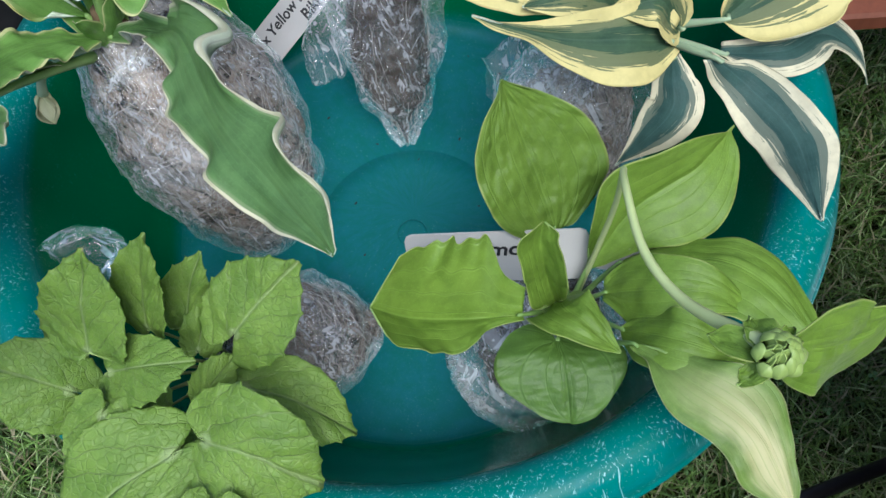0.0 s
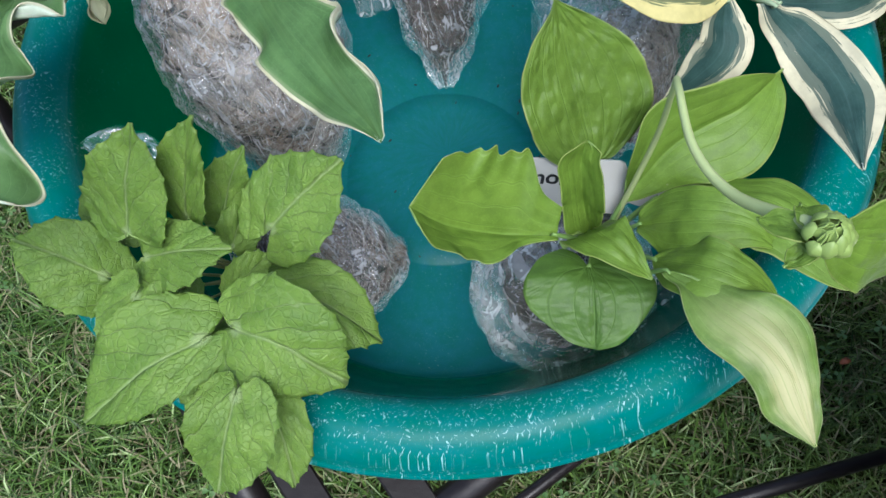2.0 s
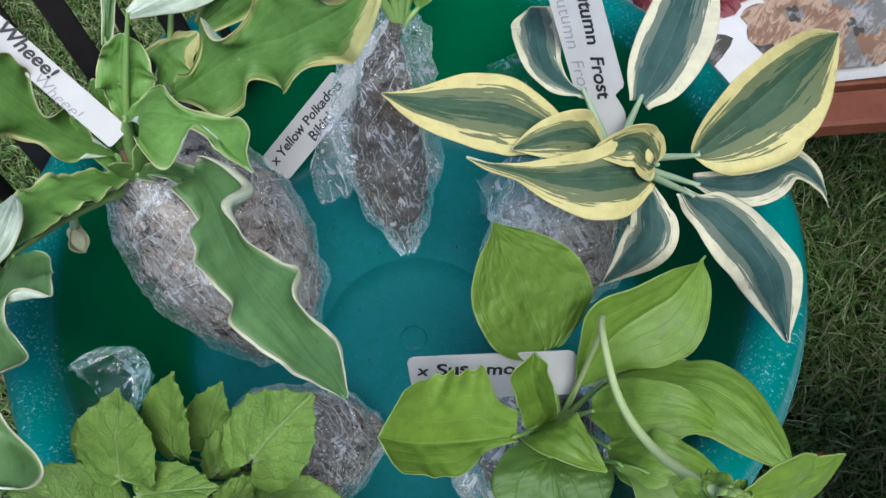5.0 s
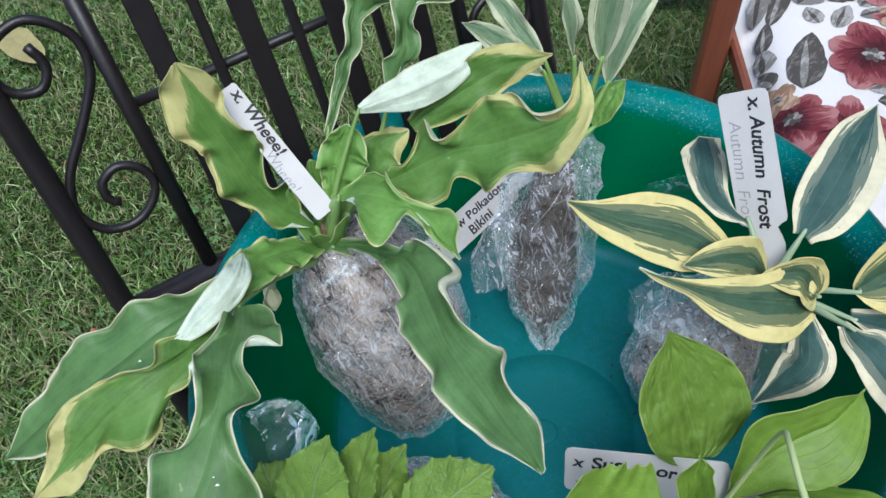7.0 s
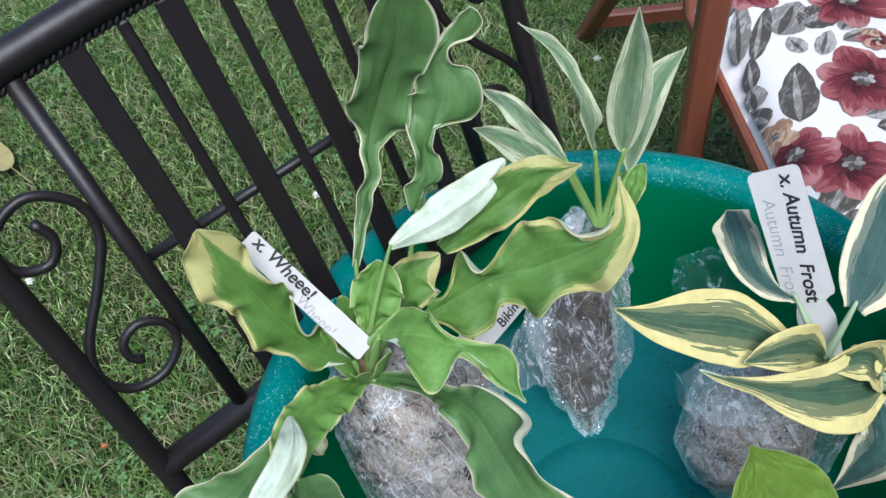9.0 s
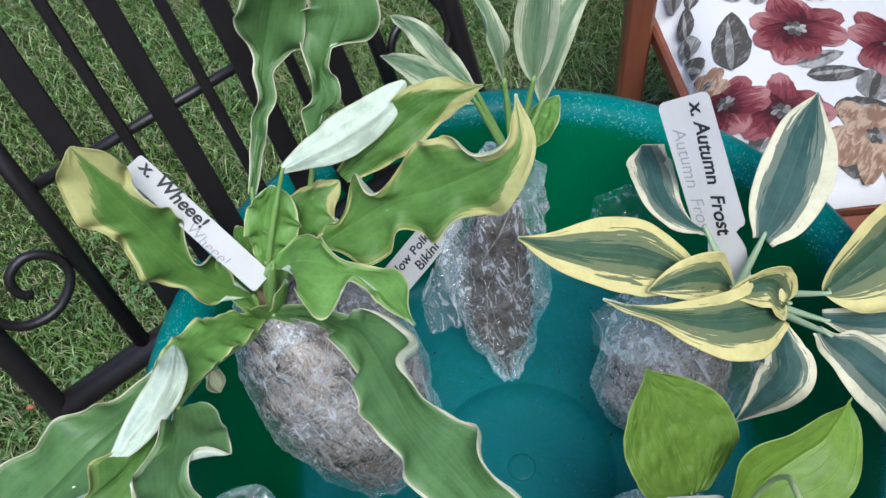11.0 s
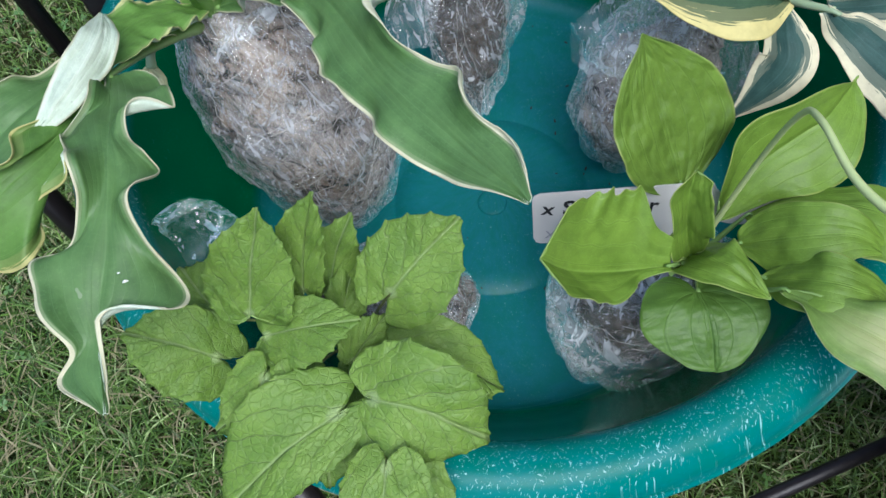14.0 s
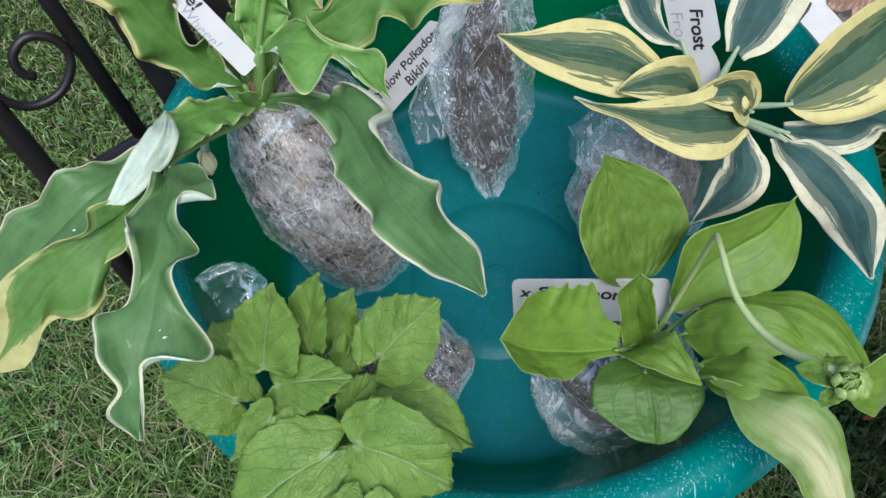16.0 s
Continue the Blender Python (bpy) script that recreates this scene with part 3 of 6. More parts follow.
def leaf(plant, mats, rib, left, right, at=0.45, tip=1.0, wave=0.0, waves=4.0, cup=0.0, lobe=0.0, teeth=0.0, phase=0.0, under=False, stalk=None, stalk_r=0.003, stalk_mat=None, label="", rows=60, cols=10, scallop=0.0, roll=0.0, name="leaf", puff=0.0012, stalk_via=None, edges=None, fold=0.9, outline=None, hem=0.0, curl=1.0, rolls=()):
    """A leaf along a midrib; left and right are places on its two edges where it is widest, at that share of its length.
    tip: how finely it is drawn out; wave, waves: height and number of the ripples along the edge; cup: how far the edges rise;
    lobe: how far the base is heart-shaped; teeth: spiny edge; roll: the tip's turn, in degrees;
    edges: the half-widths in millimetres, in even steps from base to tip, for either side; outline: pairs of share of the length and half-width in millimetres along either edge; fold: how far the edge rises where it is drawn in;
    hem: width of the frilled margin, which rolls up and over in places, curl: how far;
    rolls: side, from and to along the length, angle and width in millimetres of broad folded-over stretches."""
    rib = spline(rib, rows)
    t = np.gradient(rib, axis=0)
    t /= np.linalg.norm(t, axis=1, keepdims=True)
    i0 = int(round(at * rows))
    dl, dr = np.asarray(left, float) - rib[i0], np.asarray(right, float) - rib[i0]
    dl, dr = dl - (dl @ t[i0]) * t[i0], dr - (dr @ t[i0]) * t[i0]
    up = np.cross(dr - dl, t[i0])
    if (up @ (EYE_POINT - rib[i0]) < 0) != under:
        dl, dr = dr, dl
    wl, wr = np.linalg.norm(dl), np.linalg.norm(dr)

    def carried(d):
        out = np.zeros_like(rib)
        for order in (range(i0, rows + 1), range(i0, -1, -1)):
            a = unit(d)
            for i in order:
                a = unit(a - (a @ t[i]) * t[i])
                out[i] = a
        return out

    L, R = carried(dl), carried(dr)
    s = np.linspace(0, 1, rows + 1)
    up = np.cross(R - L, t)
    up /= np.linalg.norm(up, axis=1, keepdims=True) + 1e-9
    if roll:
        for i in range(rows + 1):
            q = np.array(Matrix.Rotation(radians(roll) * max(0, s[i] - at) / (1 - at), 3, Vector(t[i])))
            L[i], R[i], up[i] = q @ L[i], q @ R[i], q @ up[i]
    a = tip * at / (1 - at)
    prof = (np.maximum(s, 0) / at) ** a * (np.maximum(1 - s, 0) / (1 - at)) ** tip
    if lobe:
        early = np.clip(s / at, 0, 1)
        prof = np.where(s < at, np.maximum(prof, np.sqrt(np.clip(1 - (1 - early) ** 2, 0, 1)) * 1.0), prof)
    env = np.sin(np.pi * np.clip(s, 0, 1) ** 0.8) ** 0.6
    half, dent = [wl * prof, wr * prof], [0 * s, 0 * s]
    if edges:
        for q in (0, 1):
            e = np.asarray(edges[q], float) / 1000
            flat = np.stack([np.arange(len(e)), e, 0 * e], 1)
            fine = spline(flat, 200)
            half[q] = np.maximum(np.interp(s * (len(e) - 1), fine[:, 0], fine[:, 1]), 0.0004)
            w = max(rows // 20, 1)
            soft = np.hanning(2 * w + 3)[1:-1] / np.hanning(2 * w + 3)[1:-1].sum()
            half[q] = np.convolve(np.pad(half[q], w, mode="edge"), soft, "valid")
            half[q][-1] = 0.0003
            calm = np.convolve(np.pad(half[q], rows // 5, mode="edge"), np.ones(2 * (rows // 5) + 1) / (2 * (rows // 5) + 1), "valid")
            dent[q] = (calm - half[q]) * env
    shift = [0 * s, 0 * s]
    if outline:
        for q in (0, 1):
            e = np.asarray(outline[q], float)
            e = np.vstack([[max(e[0, 0] - 0.03, 0), 0.3 * e[0, 1]], e, [1.0, 0.3]])
            run = np.maximum.accumulate(e[:, 0]) + np.linspace(0, 0.02, len(e))
            run = (run - run[0]) / (run[-1] - run[0])
            gone = np.r_[0, np.cumsum(np.hypot(120 * np.diff(e[:, 0]), np.diff(e[:, 1])))]
            run = 0.55 * run + 0.45 * gone / gone[-1]
            curve = spline(np.stack([e[:, 0] * 120, e[:, 1], 60 * run], 1), 400)
            tau = np.maximum.accumulate(curve[:, 2] / 60)
            half[q] = np.maximum(np.interp(s, tau, curve[:, 1]) / 1000, 0.0004)
            shift[q] = np.interp(s, tau, curve[:, 0] / 120) - s
            w = max(rows // 20, 1)
            soft = np.hanning(2 * w + 3)[1:-1] / np.hanning(2 * w + 3)[1:-1].sum()
            half[q] = np.convolve(np.pad(half[q], w, mode="edge"), soft, "valid")
            shift[q] = np.convolve(np.pad(shift[q], w, mode="edge"), soft, "valid")
            half[q][-1] = 0.0004
            w = rows // 7
            calm = np.convolve(np.pad(half[q], w, mode="edge"), np.ones(2 * w + 1) / (2 * w + 1), "valid")
            dent[q] = np.clip(calm - half[q], -0.012, 0.012) * env
    share, over, brim = 0.0, [0 * s, 0 * s], [0 * s, 0 * s]
    if hem:
        share = 0.14
        for q in (0, 1):
            roll_up = [0.75 + 2.9 * noise.noise(Vector((waves * 2.1 * x + 7 * phase, 3.0 * q + phase, 1.7))) + 1.4 * noise.noise(Vector((waves * 5.0 * x, phase + q, 4.1))) for x in s]
            over[q] = np.clip(curl * np.array(roll_up), -0.7, 2.7) * np.clip(env * 1.4, 0, 1)
            half[q] = np.maximum(half[q] - 0.5 * hem * env, 0.0004)
            for side, s0, s1, angle, broad in rolls:
                if side == q:
                    swell = np.sin(np.pi * np.clip((s - s0) / (s1 - s0), 0, 1)) ** 0.7
                    over[q] = over[q] * (1 - swell) + angle * swell
                    brim[q] = brim[q] + broad / 1000 * swell
                    half[q] = np.maximum(half[q] - 0.2 * broad / 1000 * swell, 0.0004)
    hook = [np.interp(s + 0.035, s, d) - np.interp(s - 0.035, s, d) for d in dent]
    verts, uv = [], []
    across = np.r_[-1, np.sort(np.r_[-np.linspace(0.05, 0.94, cols - 1), 0, np.linspace(0.05, 0.94, cols - 1)]), 1]
    strip = 6 if hem else 0

    def along(a, x):
        return np.array([np.interp(x, s, a[:, n]) for n in range(3)])

    def margin(i, q, p, d, u):
        """The frilled strip outside an edge, from the edge outwards."""
        out, p, step = [], np.array(p), (hem * (0.25 + 0.75 * env[i]) + brim[q][i]) * (1 - s[i] ** 12) / strip
        for j in range(strip):
            g = over[q][i] * (j + 0.5) / strip
            p = p + step * (math.cos(g) * d + math.sin(g) * u)
            out.append(p)
        return out

    for i in range(rows + 1):
        line = []
        for c in across:
            q = int(c > 0)
            w = wr if q else wl
            k = abs(c)
            ph = phase + (1.9 if c > 0 else 0.0)
            beat = math.sin(2 * math.pi * waves * s[i] + ph) + 0.35 * math.sin(2 * math.pi * waves * 1.7 * s[i] + 2.1 * ph)
            wide = half[q][i] * (1 + scallop * math.cos(2 * math.pi * waves * s[i] + ph))
            if teeth:
                n_tooth = s[i] * rows / 4.0
                wide *= 1 + teeth * (1.5 * (1 - n_tooth % 1.0) ** 1.6 - 0.45) * (0.7 + 0.6 * noise.noise(Vector((int(n_tooth) * 1.7, ph, 0.3)))) * (k > 0.96)
            lift = cup * wide * k * k + wave * env[i] * k**2.2 * beat + fold * (dent[q][i] * k**2.2 + 0.5 * hook[q][i] * k**3)
            lift += 0.25 * wave * env[i] * k**4 * math.sin(2 * math.pi * waves * 2.7 * s[i] + 3 * ph) - 0.0012 * env[i] * math.exp(-(wide * k / 0.0022) ** 2)
            lift += puff * (noise.noise(Vector((c * 3 + phase * 5, s[i] * 7, phase))) + 0.5 * noise.noise(Vector((c * 7 + phase * 3, s[i] * 17, phase)))) * (1 - k * 0.5)
            if outline:
                x = min(max(s[i] + shift[q][i] * k**1.5, 0), 1)
                side, lean = along(R if q else L, x), along(up, x)
                p = along(rib, x) + side * wide * k + lean * lift
            else:
                side, lean = R[i] if q else L[i], up[i]
                p = rib[i] + side * wide * k + t[i] * fold * 0.12 * hook[q][i] * k**3 + up[i] * lift - t[i] * lobe * w * k**1.4 * (1 - s[i]) ** 6
            line.append((p, c * (1 - share), side, lean))
        if strip:
            first, last = line[0], line[-1]
            low = margin(i, 0, first[0], first[2], first[3])
            high = margin(i, 1, last[0], last[2], last[3])
            line = [(p, -1 + share * (strip - 1 - j) / strip) for j, p in reversed(list(enumerate(low)))] + line + [(p, 1 - share * (strip - 1 - j) / strip) for j, p in enumerate(high)]
        for q in line:
            verts.append(q[0])
            uv.append((q[1] * 0.5 + 0.5, s[i]))
    verts, m, n = np.array(verts), len(across) + 2 * strip, rows + 1
    grid = verts.reshape(n, m, 3)
    nor = np.cross(np.gradient(grid, axis=1), np.gradient(grid, axis=0))
    nor /= np.linalg.norm(nor, axis=2, keepdims=True) + 1e-9
    low = (grid - nor * 0.0005).reshape(-1, 3)
    total = n * m
    top = [(i * m + j, i * m + j + 1, (i + 1) * m + j + 1, (i + 1) * m + j) for i in range(n - 1) for j in range(m - 1)]
    bottom = [tuple(total + q for q in reversed(f)) for f in top]
    edge = [i * m for i in range(n)] + [(n - 1) * m + j for j in range(1, m)] + [i * m + m - 1 for i in range(n - 2, -1, -1)] + list(range(m - 2, 0, -1))
    rimf = [(edge[k], edge[(k + 1) % len(edge)], total + edge[(k + 1) % len(edge)], total + edge[k]) for k in range(len(edge))]
    idx = [0] * len(top) + [1] * len(bottom) + [0] * len(rimf)
    ob = mesh(name, np.vstack([verts, low]), top + bottom + rimf, list(mats), plant, label, uv + uv, idx)
    if stalk is not None:
        ends = [stalk, *( [stalk_via] if stalk_via is not None else [] ), rib[0], rib[2]]
        tube("petiole", ends, (stalk_r * 1.25, stalk_r, stalk_r * 0.8, stalk_r * 0.4), stalk_mat or STALK, ob, sides=8, n=16)
    return ob


def heart_leaf(plant, mats, rib, wide, back=0.2, tip=1.0, cup=0.05, wave=0.001, puff=0.0012, teeth=0, spine=0.0012, phase=0.0, fan=False, notch=0.05, droop=0.15, stalk=None, stalk_r=0.001, stalk_mat=None, side=None, label=""):
    """A heart-shaped leaf from the end of its stalk, where the two base lobes meet, to its tip.
    wide: the greatest half-width of either side; back: length of the base lobes as a share of the leaf's; teeth: spines along each side;
    notch: how far the lobes stand apart; droop: how far the lobes hang; side: roughly the direction across, towards the first side."""
    n, rings = 150, 15
    rib = spline(rib, 60)
    t = np.gradient(rib, axis=0)
    t /= np.linalg.norm(t, axis=1, keepdims=True)
    far = np.r_[0, np.cumsum(np.linalg.norm(np.diff(rib, axis=0), axis=1))]
    long = far[-1]
    across = np.asarray(side, float)
    dirs = [unit(across - (across @ q) * q) for q in t]
    lean = [np.cross(q, d) for q, d in zip(t, dirs)]
    if lean[30] @ (EYE_POINT - rib[30]) < 0:
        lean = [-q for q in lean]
    b = back
    shape = np.array([(-0.02, notch * 0.3), (-0.45 * b, notch), (-0.95 * b, notch * 1.8 + 0.14), (-b, 0.40), (-0.62 * b, 0.70), (0.08, 0.93), (0.27, 1.0), (0.48, 0.94), (0.68, 0.74), (0.84, 0.36 + 0.10 * tip), (0.94, 0.20 * tip), (1.0, 0.0)])
    line = spline(np.c_[shape, np.zeros(len(shape))], 300)[:, :2]
    run = np.r_[0, np.cumsum(np.hypot(np.diff(line[:, 0]), 0.5 * np.diff(line[:, 1])))]
    run /= run[-1]
    where = np.linspace(0, 1, n + 1)
    half = np.stack([np.interp(where, run, line[:, 0]), np.maximum(np.interp(where, run, line[:, 1]), 0)], 1)
    rim = []
    for q in (0, 1):
        for i in (range(n + 1) if q == 0 else range(n - 1, -1, -1)):
            a, c = half[i, 0] * long, half[i, 1] * wide[q] * (1 if q == 0 else -1)
            wob = 1 + 0.05 * noise.noise(Vector((where[i] * 5, q * 3 + phase, 0.7))) * min(1, 6 * (1 - where[i]))
            if teeth and 0.06 < where[i] < 0.985:
                x = where[i] * teeth
                size = spine * (0.55 + 0.9 * abs(noise.noise(Vector((int(x) * 1.37, q + phase, 2.2)))))
                push = size * (max(0, 1 - abs((x % 1) - 0.75) / 0.22) ** 1.4 - 0.25 * math.sin(math.pi * (x % 1)))
                r = math.hypot(a, c) + 1e-6
                a, c = a + push * (0.55 + 0.3 * a / r), c + push * c / r
            rim.append((a * wob, c * wob, where[i], q))
    verts, uv = [], []
    m = len(rim)
    for i in range(rings + 1):
        k = (i / rings) ** 0.85
        for a, c, w, q in rim:
            a, c = a * k, c * k
            x = min(max(a / long, 0), 1)
            p = np.array([np.interp(x * long, far, rib[:, d]) for d in range(3)]) + t[0] * min(a, 0)
            j = int(round(x * 60))
            b1 = abs(c) / wide[q]
            up = cup * abs(c) * b1 - droop * max(-a, 0) - 0.0010 * math.exp(-(c / 0.0022) ** 2) * k
            up += wave * k**2 * math.sin(9 * w + 3.1 * q + phase) + puff * (noise.noise(Vector((a * 55 + phase * 4, c * 55, phase))) + 0.6 * noise.noise(Vector((a * 140, c * 140 + phase, 3.0))))
            verts.append(p + dirs[j] * c + lean[j] * up)
            if fan:
                bend = abs(math.atan2(c, a)) + abs(math.atan2(c, long - a)) if abs(c) > 1e-6 else 0.0
                uv.append((0.5 + 0.5 * math.copysign(min(bend / 2.9, 1), c), min(max(a / long, 0.0), 1.0)))
            else:
                uv.append((0.5 + 0.5 * max(min(c / wide[q], 1), -1), a / long))
    grid = np.array(verts).reshape(rings + 1, m, 3)
    nor = np.cross(np.roll(grid, -1, axis=1) - np.roll(grid, 1, axis=1), np.gradient(grid, axis=0))
    nor /= np.linalg.norm(nor, axis=2, keepdims=True) + 1e-9
    if nor[8].mean(axis=0) @ lean[30] < 0:
        nor = -nor
    low, total = (grid - nor * 0.0005).reshape(-1, 3), (rings + 1) * m
    top = [(i * m + j, (i + 1) * m + j, (i + 1) * m + (j + 1) % m, i * m + (j + 1) % m) for i in range(rings) for j in range(m)]
    p = [np.asarray(verts[q]) for q in top[8 * m + 20]]
    if np.cross(p[1] - p[0], p[3] - p[0]) @ lean[30] < 0:
        top = [tuple(reversed(f)) for f in top]
    bottom = [tuple(total + q for q in reversed(f)) for f in top]
    edge = [(rings * m + j, rings * m + (j + 1) % m, total + rings * m + (j + 1) % m, total + rings * m + j) for j in range(m)]
    ob = mesh("leaf", np.vstack([verts, low]), top + bottom + edge, list(mats), plant, label, uv + uv, [0] * len(top) + [1] * len(bottom) + [0] * m)
    if stalk is not None:
        tube("petiole", [stalk, (np.asarray(stalk) + rib[0]) / 2 + (0, 0, 0.006), rib[0] - lean[0] * 0.0008], (stalk_r * 1.3, stalk_r, stalk_r * 0.8), stalk_mat or STALK, ob, sides=8, n=16)
    return ob


def root_ball(plant, axis, radii, seed, fill=(1, 1), squash=1.0, fibres=750, roots=None, floor=0.4575, film=None, pleat=0.0042, shape="soil-brown root ball matted with pale roots"):
    """A wrapped clump of roots: places along its axis with the film's radius at each; fill: the share of it that the roots take up, from top to bottom."""
    rng = np.random.default_rng(seed)
    m = 60
    path = spline(axis, m)
    rad = np.interp(np.linspace(0, 1, m + 1), np.linspace(0, 1, len(radii)), radii)
    part = np.interp(np.linspace(0, 1, m + 1), np.linspace(0, 1, len(fill)), fill)
    _, a, b = frames_along(path)

    def skin(share, gap, lumps, rough, crease, sides, sd):
        v = []
        for i in range(m + 1):
            for j in range(sides):
                g = 2 * math.pi * j / sides
                d = math.cos(g) * a[i] + squash * math.sin(g) * b[i]
                p = path[i] + d * rad[i]
                big = noise.noise(Vector(p * 32 + sd)) * lumps
                if not crease:
                    big += 0.0055 * noise.noise(Vector((i * 0.22 + 0.8 * math.sin(g + sd), math.cos(g) * 0.9, math.sin(g) * 0.9 + sd))) - 0.003 * max(0.0, 0.35 - abs(noise.noise(Vector((i * 0.16 + 0.5 * math.sin(2 * g), math.cos(g), math.sin(g) + 2 * sd)))) * 4)
                small = noise.noise(Vector(p * 120 + sd)) * rough
                fold = 0.0
                if crease:
                    w = g * 2.2 + 0.09 * i + 2.5 * noise.noise(Vector(p * 14 + sd))
                    fold = crease * (abs(math.sin(1.7 * w)) - 0.6 + 0.7 * abs(noise.noise(Vector((w * 2.1, 0.07 * i, sd)))))
                    fold += 0.6 * crease * (0.4 - abs(noise.noise(Vector(p * 75 + 2 * sd))))
                q = path[i] + d * max(rad[i] * share[i] + gap + big + small + fold, 0.001)
                q[2] = max(q[2], floor + (0.0012 if gap < 0 else 0.0003) + 0.002 * abs(noise.noise(Vector(p * 90))))
                v.append(q)
        f = [(i * sides + j, i * sides + (j + 1) % sides, (i + 1) * sides + (j + 1) % sides, (i + 1) * sides + j) for i in range(m) for j in range(sides)]
        return v, f + [tuple(range(sides - 1, -1, -1)), tuple(range(m * sides, (m + 1) * sides))]

    v, f = skin(part, -0.005, 0.006, 0.005, 0.0, 64, 3.0 * seed)
    ball = mesh("root_ball", v, f, roots or ROOTS, plant, shape)
    strands = []
    for _ in range(fibres):
        i, g = rng.uniform(0.06, 0.94) * m, rng.uniform(0, 2 * np.pi)
        if part[int(i)] < 0.6:
            continue
        way = rng.normal(0.6, 0.45)
        run, turn, pts = 0.22 * m * math.cos(way) * rng.uniform(0.5, 1.2), math.sin(way) * rng.uniform(0.5, 1.3), []
        for q in np.linspace(0, 1, 7):
            ii = min(max(i + run * (q - 0.5) + rng.normal(0, 0.2), 0), m)
            gg = g + turn * q + 0.05 * math.sin(5 * q + 5 * g)
            lo, w = int(ii), ii - int(ii)
            hi = min(lo + 1, m)
            c, r = path[lo] * (1 - w) + path[hi] * w, rad[lo] * part[lo] * (1 - w) + rad[hi] * part[hi] * w
            e = c + (math.cos(gg) * a[lo] + squash * math.sin(gg) * b[lo]) * (r - 0.003 + rng.uniform(-0.002, 0.003))
            e[2] = max(e[2], floor + 0.002)
            pts.append(e)
        strands.append(tube_data(np.array(pts), rng.uniform(0.00010, 0.00028), 3, cap=False))
    v, f = merged(strands)
    tagged(mesh("root_fibre", v, f, FIBRES, ball, "pale tangled root fibres"), kind="stuff")
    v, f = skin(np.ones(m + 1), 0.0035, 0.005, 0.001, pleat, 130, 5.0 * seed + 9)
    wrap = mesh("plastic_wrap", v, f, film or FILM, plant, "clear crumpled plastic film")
    wrap.visible_shadow = False
    return wrap


def film_sheet(name, plant, corners, seed, bulge=0.012, n=26, crumple=1.0, label="loose flap of clear plastic film"):
    """A loose crumpled flap of film over four corners."""
    c = np.asarray(corners, float)
    v = []
    nrm = unit(np.cross(c[1] - c[0], c[3] - c[0]))
    for i in range(n):
        for j in range(n):
            x, y = 2 * i / (n - 1) - 1, 2 * j / (n - 1) - 1
            x, y = 0.5 + 0.56 * x * math.sqrt(1 - y * y / 2), 0.5 + 0.56 * y * math.sqrt(1 - x * x / 2)
            p = c[0] * (1 - x) * (1 - y) + c[1] * x * (1 - y) + c[2] * x * y + c[3] * (1 - x) * y
            q = Vector((x * 2.4 + seed, y * 2.4, seed))
            fold = crumple * (noise.noise(q) + 0.5 * abs(noise.noise(q * 2.7)))
            v.append(p + nrm * bulge * (fold + 1.6 * math.sin(math.pi * x) * math.sin(math.pi * y)) + (c[1] - c[0]) * 0.12 * noise.noise(q * 1.3 + Vector((9, 3, 1))))
    f = [(i * n + j, (i + 1) * n + j, (i + 1) * n + j + 1, i * n + j + 1) for i in range(n - 1) for j in range(n - 1)]
    flap = mesh(name, v, f, FILM_MILKY if seed in (2.0, 3.0, 7.0) else FILM_CLEAR, plant, label)
    flap.visible_shadow = False
    return flap

# ---- ground ----
gx, gy = np.meshgrid(np.linspace(-1, 1, 41) ** 3 * 60, np.linspace(-1, 1, 41) ** 3 * 60)
gz = np.array([0.012 * noise.noise(Vector((x * 1.7, y * 1.7, 0))) for x, y in zip(gx.ravel(), gy.ravel())])
quads = [(i * 41 + j, i * 41 + j + 1, (i + 1) * 41 + j + 1, (i + 1) * 41 + j) for i in range(40) for j in range(40)]
tagged(mesh("ground", np.stack([gx.ravel(), gy.ravel(), gz - 0.012], 1), quads, SOIL), "brown soil and thatch under a lawn", "ground", kind="structure")

# unseen wall, added to shade the right side of the lawn
v = [(x, y, z) for x in (1.0, 1.2) for y in (-3.0, 4.5) for z in (-0.1, 2.0)]
tagged(mesh("shade_wall_east", v, [(0, 1, 3, 2), (4, 6, 7, 5), (0, 4, 5, 1), (2, 3, 7, 6), (1, 5, 7, 3), (0, 2, 6, 4)], SHADE_WALL, None, smooth=False), "unseen dark brown wall added to shade the lawn", "wall", kind="structure")



